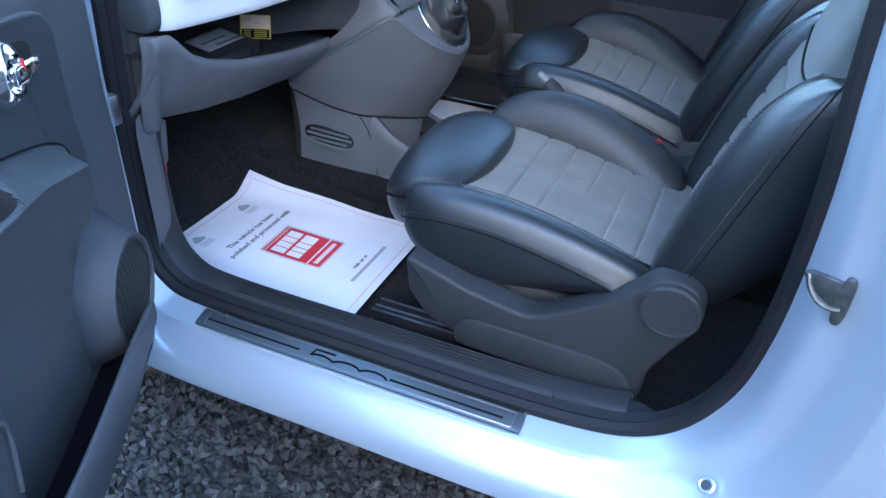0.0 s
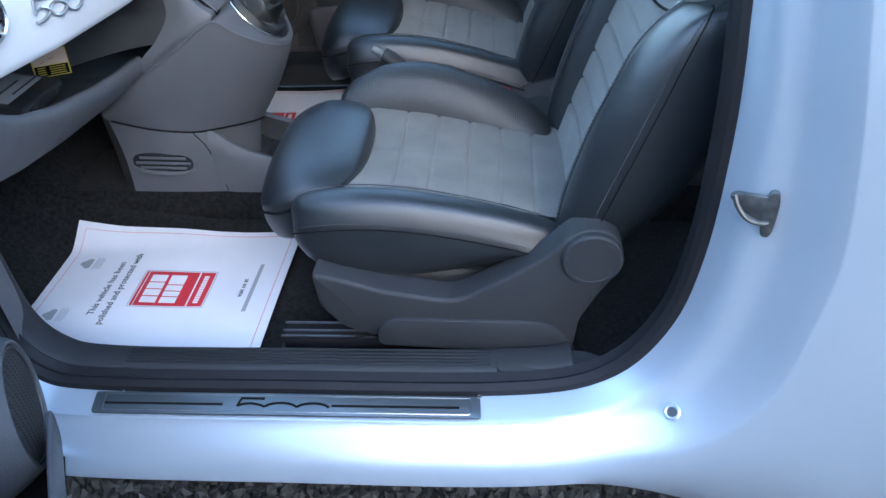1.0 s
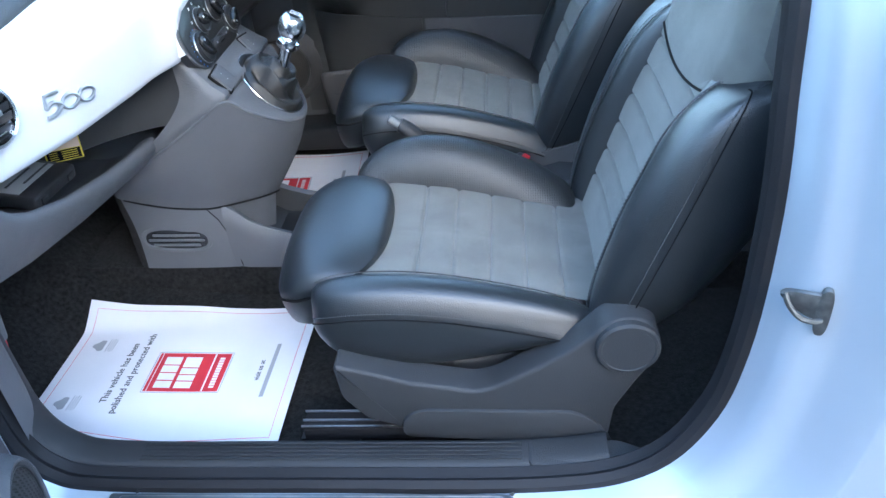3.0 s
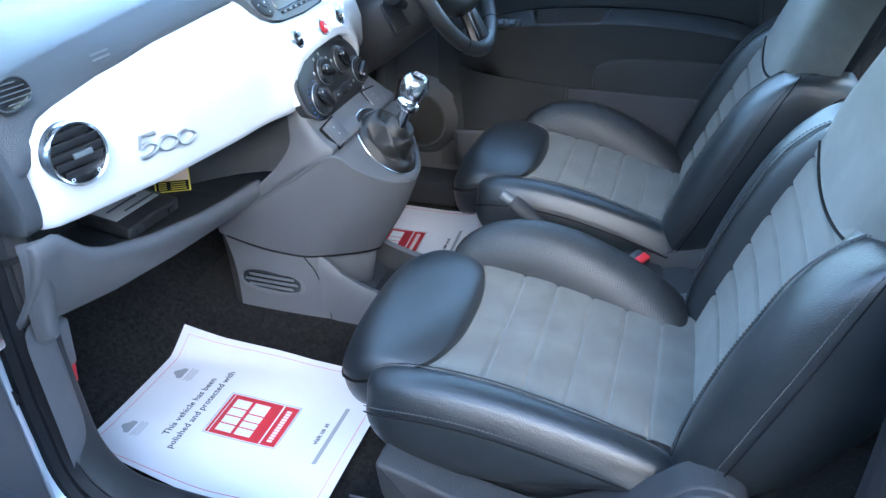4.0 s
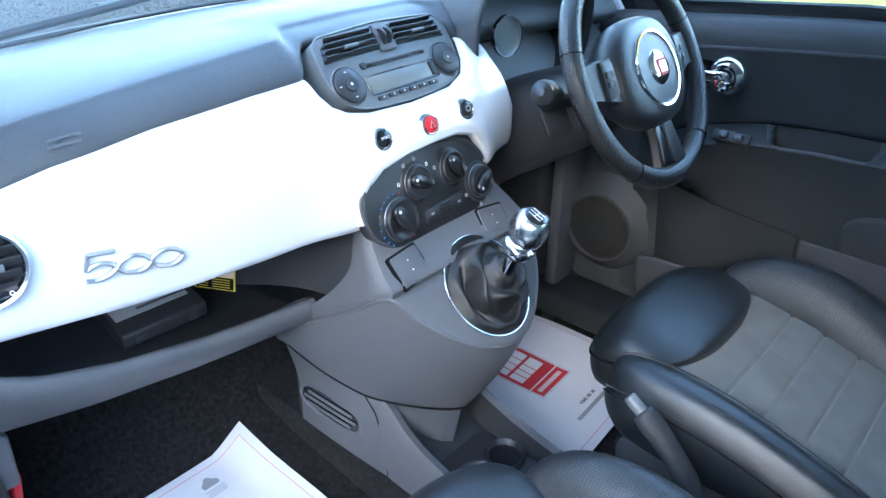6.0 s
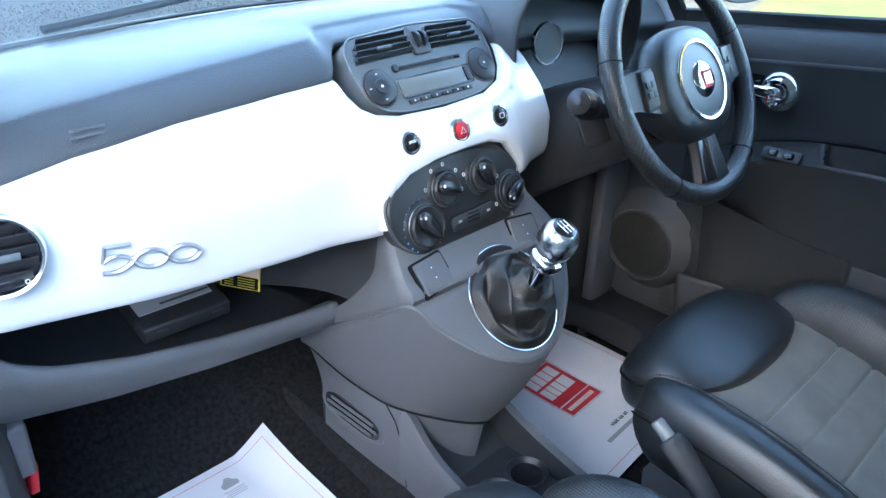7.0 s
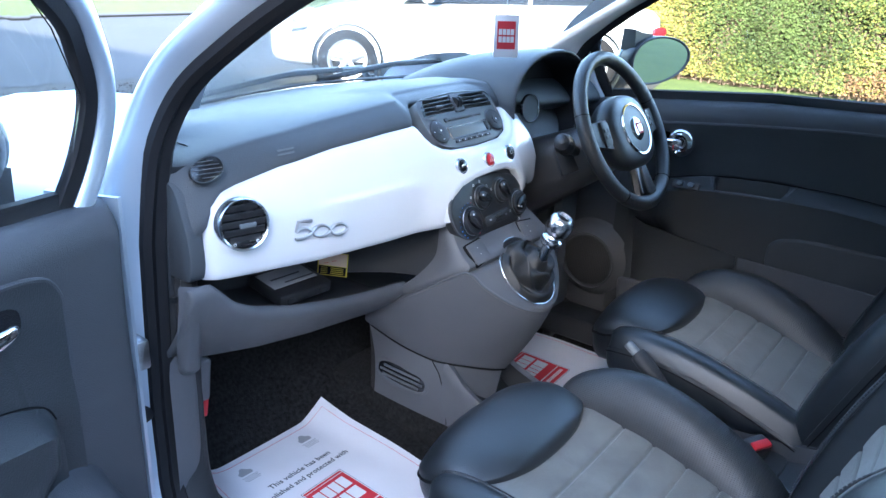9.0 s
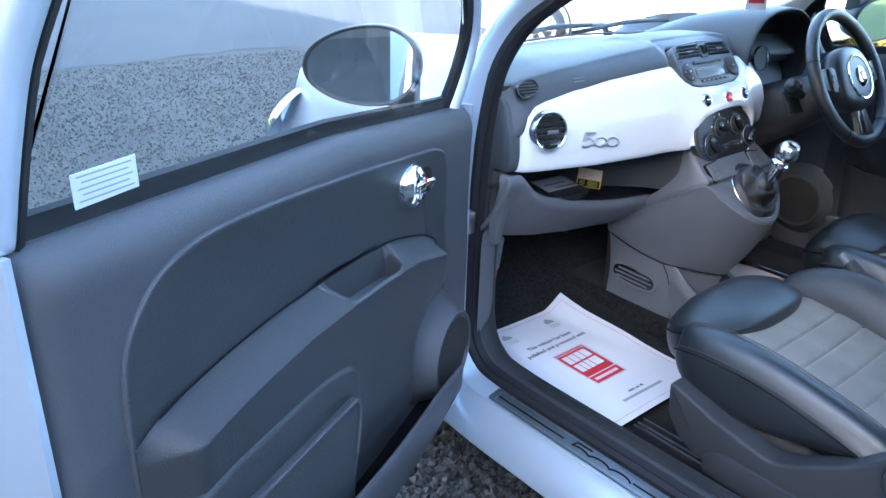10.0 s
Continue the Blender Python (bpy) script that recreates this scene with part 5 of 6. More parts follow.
        stitches([r[6].lerp(r[5], .30) + W(-.0010, side * .0012, 0) - W(0, 0, 0) for r in rings[1:-2]], s)
        part("bolster_piping", tube(smooth_path([r[2].lerp(r[3], .4) - Vector((.0004, 0, 0)) for r in rings[1:-1]], 4), .0014, 6), LEATHER, s)
        stitches([r[3].lerp(r[2], .35) - Vector((.0016, 0, 0)) for r in rings[1:-2]], s)
    # upper panel, shoulders and head restraint in one shell
    rings = []
    for z, w, f in ((.835, .172, -.020), (.858, .186, -.006), (.872, .194, .003), (.90, .198, .006), (.95, .190, .007), (1.0, .174, .006), (1.07, .156, .004), (1.12, .135, -.006), (1.15, .11, -.03), (1.16, .07, -.055)):
        x0 = bx(z) - f
        dip = min(1, max(0, (1.0 - z) / .12))                # its lower edge sags in a shallow curve
        rings.append([W(x0 + dx + .345 * dip * (.95 * (w * yy) ** 2 - .012), w * yy, z + dip * (.95 * (w * yy) ** 2 - .012)) for yy, dx in ((-1, .09), (-.98, .026), (-.88, .006), (-.6, .0), (-.3, -.001), (0, -.001), (.3, -.001), (.6, 0), (.88, .006), (.98, .026), (1, .09))])
    part("upper_panel", loft(rings, False), FABRIC, s, "plain grey suede upper backrest panel", sub=1)
    part("panel_seam", tube(smooth_path([W(bx(.856 + .95 * (v * .150) ** 2) - .0015, v * .150, .856 + .95 * (v * .150) ** 2) for v in lin(-1, 1, 13)], 3), .0022, 5), SEAM, s)
    part("back_shell", loft([[W(bx(z) + dx, w * yy, z) for yy, dx in ((-1, .035), (-.99, .09), (-.85, .125), (0, .135), (.85, .125), (.99, .09), (1, .035), (.9, .02), (0, .015), (-.9, .02))] for z, w in
                             ((.50, .18), (.56, .19), (.80, .195), (.90, .18), (1.0, .158), (1.10, .142), (1.15, .11))], True, True), LEATHER, s, "black rear shell of the backrest", sub=1)

    # base cover with recliner disc
    face = Matrix(((1, 0, 0, 0), (0, 0, out, y0 + out * .245), (0, 1, 0, 0), (0, 0, 0, 1)))
    side_line = rounded([(.040, .520), (.046, .452), (.080, .405), (.135, .385), (.455, .362), (.462, .425), (.490, .480), (.514, .520), (.522, .555), (.512, .585), (.490, .600), (.462, .600), (.438, .588), (.405, .552), (.36, .520), (.285, .474), (.255, .464), (.150, .484), (.10, .502)], .012, 4)
    cover = part("base_cover", prism(side_line, -.02, .028, face, .007, seg=3), BASE_PL, s, "grey plastic side cover of the seat base")
    part("raised_field", prism(rounded([(.135, .372), (.45, .352), (.452, .372), (.435, .404), (.40, .424), (.165, .430), (.135, .410)], .016, 4), .026, .034, face, .004), BASE_PL, cover)
    part("recliner_disc", revolve([(.046, -.002), (.0455, .010), (.0425, .0135), (.038, .0137), (.037, .0122), (0, .0122)], 40, face @ pose(.474, .552, .026)), BASE_PL, cover, "round grey recliner cap")
    part("front_skirt", loft([[W(x, yy, z) for x, z in ((.05, .51), (.04, .46), (.08, .41), (.14, .395))] for yy in (-.215, .0, .235)], False), BASE_PL, s)
    part("inner_cover", prism(rounded([(.05, .50), (.06, .43), (.14, .39), (.45, .36), (.50, .56), (.40, .53), (.2, .50)], .02), -.01, .01,
                              Matrix(((1, 0, 0, 0), (0, 0, -out, y0 - out * .225), (0, 1, 0, 0), (0, 0, 0, 1)))), PLASTIC_D, s)
    for yy in (-.205, .226):
        rail = part("rail", box((.45, .038, .030), pose(.185, y0 + out * yy, .342), .004), RUBBER, s, "black steel seat rail")
        for dy in (-.017, -.003, .017):
            part("edge", box((.454, .0035, .004), pose(.185, y0 + out * yy + dy, .3585), .001), STEEL, rail, "bright steel rail edge")
    part("rail_bracket", box((.10, .05, .022), pose(.0, y0 + out * .215, .315), .004), SATIN, s)
    part("release_bar", tube(smooth_path([W(.315, .262, .345), W(.40, .264, .340), W(.425, .262, .338), W(.43, .25, .325)], 5), .0035, 8), STEEL, s, "thin steel adjuster bar")
    part("cross_beam", box((.36, .36, .05), pose(.24, y0, .43), .01), PLASTIC_D, s)
    return s


seat(-.306, -1, "black leather and grey suede passenger seat on a grey base")
driver_seat = seat(.332, 1, "black leather and grey suede driver seat beside the steering wheel", -.040)
# the driver seat stands a little further forward, its cushion tilted up in front
hinge = Matrix.Translation((.37, 0, .51))
driver_seat.matrix_basis = Matrix.Translation((-.022, .004, -.016)) @ hinge @ Matrix.Rotation(radians(3.2), 4, "Y") @ hinge.inverted() @ driver_seat.matrix_basis

# seat belt buckles between the seats
for y, ang in ((.047, -28), (-.03, 0)):
    bk = thing("belt_buckle", (.33, y, .45), "black seat belt buckle with a red release button", "seat belt buckle", "belt buckles")
    m = pose(.324 if y > 0 else .40, y, .493 if y > 0 else .43, 0, 20, ang)
    part("housing", box((.034, .050, .085), m, .008, 3), SATIN, bk)
    part("button", box((.017, .041, .012), m @ pose(.006, 0, .040), .003), RED, bk, "red release button")
    part("stalk", box((.016, .03, .10), m @ pose(0, 0, -.085), .004), PLASTIC_D, bk)
tray = thing("tunnel_tray", (.36, .02, .42), "charcoal plastic tray behind the handbrake with belt slots", "tray")
part("tray", loft([[(x, a * w, z0 + b * h) for a, b in ((-1, -1), (-1, .6), (-.9, 1), (.9, 1), (1, .6), (1, -1))] for x, w, z0, h in ((.27, .085, .40, .03), (.33, .09, .44, .035), (.42, .09, .465, .035), (.52, .085, .46, .03))], True, True), BASE_PL, tray)
part("buckle_collar", prism(rounded([(.275, .005), (.385, .010), (.385, .090), (.280, .095)], .02, 4), .440, .496, None, .006), BASE_PL, tray, "dark collar round the buckle slots")
belt = thing("seat_belt", (.63, -.58, .9), "dark seat belt webbing hanging down the door post", "seat belt")
part("webbing", grid(lambda u, v, c: Vector((.632 + .012 * math.sin(u * 4) - c, -.575 - .012 * math.sin(u * 3) + .022 * v, 1.25 - .80 * u)), lin(0, 1, 16), [-1, 1], .002), RUBBER, belt)
part("tongue", box((.02, .052, .075), pose(.615, -.578, .985, 12, 0, 0), .005), SATIN, belt, "black belt tongue")

# ---- doors ----
ARM_S = [.200, .206, .223, .277, .386, .497, .592, .70, .791, .87, .915, .950]
ARM_Z = [.728, .760, .787, .813, .842, .853, .857, .858, .852, .842, .832, .815]


def door(P, name, label, open_door):
    """A door from P(s, c, z): s back from its front edge, c inwards from the glass, z the height."""
    ob = thing(name, P(.5, 0, .4), label, "car door", "car doors")

    def belt_z(s):
        return interp(s, [0, .08, .5, 1.03], [.992, 1.000, 1.040, 1.058])

    # inner panel: ledge, upper field, armrest bulge, lower part
    def panel_raw(s, v):
        zb = belt_z(s)
        za = interp(s, [0, .20, .30, .40, .60, .80, .93, 1.03], [.70, .76, .815, .838, .850, .850, .838, .80])
        rows = [(zb - .004, -.004), (zb, .012), (zb - .006, .030), (zb - .022, .044), (zb - .040, .049), (zb - .060, .048), (zb - .075, .046),
                (za + .070, .044), (za + .035, .0455), (za + .012, .047), (za, .048)]
        rows += [(za - dz, .047) for dz in (.006, .020, .036, .075, .14, .20)]
        low = interp(s, [0, .15, .9, 1.03], [.36, .33, .33, .40])
        zl = za - .20
        for k in range(1, 7):
            t = k / 6
            rows.append((zl + (low - zl) * t, .047 + .003 * t))
        z, c = rows[v]
        edge = min(1, s / .03, (1.03 - s) / .03)
        c = c * (.35 + .65 * math.sqrt(max(0, edge)))
        top = interp(s, ARM_S, ARM_Z) - .006
        if .76 < z < top:                                         # well of the door pull
            c -= .040 * min(1, max(0, (s - .385) / .015)) * min(1, max(0, (.620 - s) / .015)) * min(1, (top - z) / .006)
        return z, c

    def panel_fn(s, v):
        z, c = panel_raw(s, v)
        return P(s, c, z)
    part("inner_panel", grid(panel_fn, lin(0, 1.03, 70), list(range(23))), DOOR_PL, ob, "charcoal grained door panel", sub=1)

    # darker field inside a raised border that runs round it and down to the bin
    prof = {}

    def skin(a, z):
        """How far the panel stands inwards at a height."""
        q = round(a, 3)
        if q not in prof:
            rows = [panel_raw(q, v) for v in range(2, 23)]
            prof[q] = sorted((r[0], r[1]) for r in rows)
        return interp(z, [r[0] for r in prof[q]], [r[1] for r in prof[q]])
    top_s = [.157, .160, .177, .205, .239, .327, .475, .622, .728, .807, .850, .885, .911, .935, .946, .950]
    top_z = [.890, .915, .938, .950, .957, .967, .983, .996, 1.003, 1.004, .997, .983, .960, .926, .880, .826]
    line = [(.158, .72), (.157, .80)] + list(zip(top_s, top_z)) + [(.950, .74), (.947, .62), (.940, .48)]
    part("border", tube(smooth_path([P(a, skin(a, z) + .0005, z) for a, z in line], 3), .0040, 8), DOOR_PL, ob, "raised moulded border")

    def field_fn(u, v, c):
        a = .1585 + .790 * u
        hi = interp(a, top_s, top_z)
        lo = .40 + .40 * min(1, max(0, (a - .225) / .03))
        z = lo + (hi - lo) * v
        depth = min(skin(a, z), .0505) if z > .78 else skin(a, z)
        return P(a, depth + .0022 + c, z)
    part("inset_field", grid(field_fn, sorted(set(lin(0, 1, 50) + [.004, .012, .03, .97, .985, .995])), lin(0, 1, 44), .0015), DOOR_DARK, ob, "smooth black vinyl field")

    # armrest: a long soft bulge below a fine seam, with the pull pocket let into its top

    def ease(t):
        t = min(1, max(0, t))
        return t * t * (3 - 2 * t)
    shape = ((0, 0), (.004, .16), (.010, .40), (.017, .68), (.0215, .86), (.0245, .96), (.027, 1.0), (.030, 1.0), (.037, .985), (.050, .965), (.075, .93), (.10, .89), (.135, .84), (.18, .79), (.24, .72), (.31, .62))

    def arm_fn(a, v, c):
        dz, f = shape[v]
        hole = 0
        if .001 < dz < .022:                                      # pocket let into the ledge
            skew = .012 * (1 - f)
            hole = ease((a - .436 + skew * 1.5) / .006) * ease((.588 + skew - a) / .006)
            f += (max(.06, min(.80, f)) - f) * hole
        swell = .050 * ease((a - .200 - .11 * ease((dz - .07) / .10)) / .075) * ease((.953 - a) / .05)
        return P(a, .0525 + f * swell + c, interp(a, ARM_S, ARM_Z) - dz - .042 * hole)
    cols_a = sorted(set(lin(.200, .952, 70) + lin(.415, .445, 13) + lin(.582, .606, 11)))
    part("armrest", grid(arm_fn, cols_a, list(range(len(shape))), .003), DOOR_DARK, ob, "black vinyl armrest with a soft ridge")
    part("arm_seam", tube(smooth_path([P(a, .0545, z + .001) for a, z in list(zip(ARM_S, ARM_Z))[1:-1]], 4), .0012, 5), SEAM, ob)
    part("pull_rim", tube(smooth_path([P(.612, .057, .857), P(.602, .080, .843), P(.592, .099, .832), P(.570, .1025, .8295), P(.51, .103, .8275), P(.450, .102, .8215), P(.430, .097, .822), P(.420, .080, .832), P(.410, .058, .845)], 5), .0042, 8, flat=.6), DOOR_PL, ob, "grey rim of the door pull")

    # speaker pod low at the front
    sp, sz = (.228, .560) if open_door else (.107, .543)
    c0, cx, cz = P(sp, .044, sz), P(sp, 1, sz) - P(sp, 0, sz), P(1, 0, 0) - P(0, 0, 0)
    sm_ = frame_at(c0, cz, cx)
    h = .018 if open_door else .0
    spk = part("speaker", revolve([(.135, -.03), (.122, .000), (.106, .010 + h * .6), (.094, .026 + h), (.086, .040 + h), (.082, .045 + h), (.079, .0455 + h), (.0765, .041 + h), (.073, .040 + h), (0, .043 + h)], 56, sm_), DOOR_PL if open_door else PLASTIC_D, ob, "round speaker pod with perforated grille")
    part("grille", revolve([(.0725, .0405 + h), (.060, .0425 + h), (.03, .0438 + h), (0, .0442 + h)], 40, sm_), GRILLE, spk, "black pricked speaker grille")
    part("grille_ring", tube([sm_ @ Vector((.074 * math.cos(a), .074 * math.sin(a), .0415 + h)) for a in (2 * math.pi * i / 40 for i in range(40))], .0020, 6, True), SATIN, spk)

    # lower bin
    part("bin_front", grid(lambda u, v, c: P(.22 + .74 * u, .118 + .012 * math.sin(math.pi * u) + c - .05 * (1 - v) ** 2, interp(u, [0, .15, .4, 1], [.52, .50, .49, .49]) - .13 + (.13 + interp(u, [0, .15, .6, 1], [.02, .05, .062, .065])) * v),
                           lin(0, 1, 30), lin(0, 1, 8), .010), DOOR_PL, ob, "outer wall of the door bin", sub=1)
    part("bin_well", grid(lambda u, v, c: P(.25 + .70 * u, .06 + .06 * v + c, interp(u, [0, .3, .6, 1], [.475, .455, .45, .46])), lin(0, 1, 8), lin(0, 1, 3), .002), GLOSS, ob)

    part("lower_pad", prism(superellipse(.190, .062, 3.4, 48), -.02, .010, frame_at(P(.770, .096, .690), cz, cx), .009, seg=4), DOOR_DARK, ob, "raised oval field low on the door")
    if open_door:
        pocket_end = rounded([(.600, .680), (.612, .692), (.930, .692), (.930, .44), (.640, .44), (.615, .56)], .022, 5)
        mp = part("map_pocket", prism(pocket_end, .060, .116, Matrix.Translation(P(0, 0, 0)) @ (Matrix((cz, Vector((0, 0, 1)), cx)).transposed().to_4x4()), .006, seg=3), DOOR_DARK, ob, "black map pocket with a thin rim")
        part("rim", tube(smooth_path([P(a, .117, z) for a, z in ((.618, .60), (.606, .665), (.612, .688), (.640, .692), (.75, .692), (.93, .692))], 5), .0032, 8), DOOR_PL, mp)
    else:
        sw_ = part("switch_panel", prism(rounded([(-.034, -.012), (.034, -.010), (.034, .012), (-.034, .010)], .005, 3), -.004, .004, frame_at(P(.362, .103, .822), cz, cx + Vector((0, 0, .9))), .0015), SATIN, ob, "black window switch panel")
        for q in (-.014, .014):
            part("key", prism(superellipse(.009, .007, 3, 14), .003, .0075, frame_at(P(.362 + q, .103, .822), cz, cx + Vector((0, 0, .9))), .0015), GLOSS, sw_)
        bin_ = part("map_pocket", grid(lambda u, v, c: P(.525 + .40 * u, .112 + c - .03 * (1 - v) ** 2, .43 + (.238 - .010 * u) * v), lin(0, 1, 14), lin(0, 1, 8), .006), DOOR_PL, ob, "charcoal map pocket with a thin rim")
        part("rim", tube([P(.525 + .40 * u, .115, .669 - .010 * u) for u in lin(0, 1, 8)], .003, 8), DOOR_PL, bin_)
        part("front_field", grid(lambda u, v, c: P(.215 + .30 * u, .100 + c - .02 * (1 - v) - .05 * (1 - u) ** 6, .43 + (.266 - .026 * u) * v), lin(0, 1, 18), lin(0, 1, 6), .005), DOOR_DARK, ob, "panel behind the speaker")

    # release handle: chrome dome and lever
    hm_ = frame_at(P(.314, .050, .915), cz, cx) @ Matrix.Scale(.82, 4)
    part("handle_dome", revolve([(.048, -.004), (.046, .008), (.040, .018), (.030, .026), (.024, .024), (.020, .014), (0, .010)], 40, hm_), CHROME, ob, "round chrome handle surround")
    part("lever", loft([[hm_ @ Vector((x, a * w, h + b * .006)) for a, b in superellipse(1, 1, 2.4, 12)] for x, w, h in ((.012, .012, .020), (0, .016, .026), (-.03, .013, .030), (-.06, .010, .026), (-.072, .006, .020))], True, True), CHROME, ob, "chrome door lever", sub=1)
    part("lock_mark", box((.004, .016, .004), hm_ @ pose(-.012, -.012, .031), .001), RED, ob, "red lock flag")
    part("handle_recess", prism(superellipse(.045, .026, 2.5, 24), -.004, .002, hm_ @ pose(-.055, .002, .0)), GLOSS, ob)

    # outer skin and the painted rear edge
    part("outer_skin", grid(lambda s, v, c: P(s * 1.04 - .01, [-.030, -.052, -.075, -.088, -.092, -.088, -.078][v] + c, [belt_z(s) - .01, .93, .82, .68, .55, .42, .30][v] + (0.02 * (s - .5) ** 2 if v > 4 else 0)),
                            lin(0, 1, 20), list(range(7)), .012), PAINT, ob, "white outer door skin")
    for nm, s0 in (("rear_edge", 1.026), ("front_edge", -.004)):
        part(nm, grid(lambda u, v, c: P(s0 + c, .034 - .12 * u, .36 + (belt_z(.99 if s0 > .5 else .01) - .36) * v), lin(0, 1, 5), lin(0, 1, 12), .008), PAINT, ob, "white painted door edge", sub=0)
    part("bottom_edge", grid(lambda u, v, c: P(1.03 * u, .05 - .13 * v, .335 + c), lin(0, 1, 12), lin(0, 1, 4), .012), PAINT, ob)

    # window frame, seal and glass
    fr = smooth_path([(.085, .99, 0), (.045, 1.06, 0), (.028, 1.14, 0), (.060, 1.215, 0), (.125, 1.270, 0), (.25, 1.335, 0), (.42, 1.388, 0), (.62, 1.410, 0), (.80, 1.398, 0), (.915, 1.345, 0), (.958, 1.25, 0), (.985, 1.14, 0), (1.0, 1.05, 0)], 5)

    def tumble(z):
        return interp(z, [1.0, 1.2, 1.40], [0, .03, .10])
    mid = Vector((.52, 1.18, 0))
    rings, seal = [], []
    for i, p in enumerate(fr):
        d = fr[min(i + 1, len(fr) - 1)] - fr[max(i - 1, 0)]
        n = Vector((-d.y, d.x, 0)).normalized()
        if n.dot(p - mid) < 0:
            n = -n
        w = .050 if p.x < .3 else .045
        lip = .010 * min(1, max(0, (.35 - p.x) / .1))
        t = tumble(p.y)
        rings.append([P((p + n * o).x, c + t, (p + n * o).y) for o, c in ((.010, -.022), (w - .01, -.024), (w, -.010), (w, .012), (w - .012, .022), (.016, .022), (.008, .008))])
        seal.append([P((p + n * o).x, c + t, (p + n * o).y) for o, c in ((-.003 - lip, -.006), (.010, -.010), (.013, .008), (.008, .013), (-.001 - lip, .009), (-.004 - lip, .003))])
    part("window_frame", loft(rings, True, True), PAINT, ob, "white painted window frame", sub=1)
    part("window_seal", loft(seal, True, True), RUBBER, ob, "black window channel")
    part("belt_seal", loft([[P(s, c, belt_z(s) + dz) for c, dz in ((-.012, -.012), (-.010, .014), (-.003, .021), (.005, .018), (.010, -.004))] for s in lin(.04, 1.0, 24)], True, True), RUBBER, ob, "black belt seal")

    def glass_fn(u, v, c):
        lo, hi = belt_z(.05 + .93 * u) - .01, interp(u, [0, .08, .2, .4, .6, .8, .92, 1], [1.14, 1.25, 1.325, 1.385, 1.40, 1.395, 1.34, 1.10])
        z = lo + (hi - lo) * v
        return P(interp(v, [0, 1], [.075, .04]) + .955 * u, c + tumble(z), z)
    gl = part("pane", grid(glass_fn, lin(0, 1, 16), lin(0, 1, 8), .0035), GLASS, ob, "clear door glass")
    gl.visible_shadow = False

    # door mirror outside the front of the window
    facing = (P(1, 0, 0) - P(0, 0, 0)) * .975 + (P(0, 1, 0) - P(0, 0, 0)) * .22
    if not open_door:
        facing = facing + (P(0, 1, 0) - P(0, 0, 0)) * .16
    mm = frame_at(P(.205 if open_door else .165, -.105, 1.092), P(0, 1, 0) - P(0, 0, 0), facing)

    def egg(k, grow=0.0):
        """The mirror's outline: full towards the car, tapering outwards."""
        return [(x * (.112 * k + grow), y * ((.072 if open_door else .064) * k + grow) * (1 + .16 * x) - .006 * (1 - x)) for x, y in superellipse(1, 1, 2.15, 40)]
    mir = part("door_mirror", loft([[mm @ Vector((x, y, h)) for x, y in egg(k)] for k, h in ((.10, -.110), (.50, -.102), (.80, -.075), (.96, -.035), (1.0, -.008), (1.0, .004), (.975, .008), (.93, .006), (.915, .0), (.02, -.002))], True, True), SATIN, ob, "oval door mirror with a dark rim", sub=1)
    part("mirror_cap", loft([[mm @ Vector((x, y, h)) for x, y in egg(k, .003)] for k, h in ((.10, -.114), (.50, -.106), (.80, -.079), (.96, -.041))], True, True), PAINT, mir, "white mirror cap", sub=1)
    part("mirror_glass", prism(egg(.91), .0012, .003, mm), MIRROR, mir, "silvered mirror glass")
    part("mirror_foot", loft([[mm @ Vector((x, y, z)) for y, z in ((-.075 - q, -.010), (-.030, -.004), (-.030, -.060), (-.075 - q, -.055))] for x, q in ((.030, .0), (.070, .004), (.096, .012))], True, True), SATIN, mir)
    return ob


U, NN = Vector((.438, -.899, 0)), Vector((.899, .438, 0))
O_L = NN * -.715 + U * .46
door(lambda s, c, z: O_L + U * s + NN * c + Vector((0, 0, z)), "passenger_door", "open passenger door, charcoal trim inside a white frame", True)
door(lambda s, c, z: Vector((-.425 + s, .705 - c, z)), "driver_door", "closed driver door, dark trim with a chrome handle", False)

# paper notice tucked in the glass of the open door
note = thing("window_notice", O_L + U * .9 + Vector((0, 0, 1.08)), "white printed notice stuck low on the door glass", "notice")
nm_ = frame_at(O_L + U * .895 + NN * .006 + Vector((0, 0, 1.083)), U, NN)
part("sheet", prism([(-.040, -.017), (.040, -.016), (.040, .018), (-.040, .017)], 0, .0008, nm_), PAPER, note)
for k in range(5):
    part("print_bar", box((.068 - .01 * (k % 2), .0016, .0003), nm_ @ pose(0, .012 - .006 * k, .001)), GREY_INK, note)
# check strap and hinge on the front door post
strap = thing("door_check_strap", (-.455, -.70, .62), "white door check strap and black cable boot on the front post", "door check")
part("knuckle", revolve([(0, .03), (.011, .03), (.011, -.03), (0, -.03)], 16, pose(-.455, -.706, .735)), PAINT, strap)
part("leaf", box((.05, .02, .05), pose(-.435, -.70, .735), .004), STEEL, strap)
part("cable_boot", tube([(-.462, -.68, .60), (-.452, -.70, .60), (-.44, -.715, .602)], [.014, .012, .013], 12), RUBBER, strap, "black cable boot")

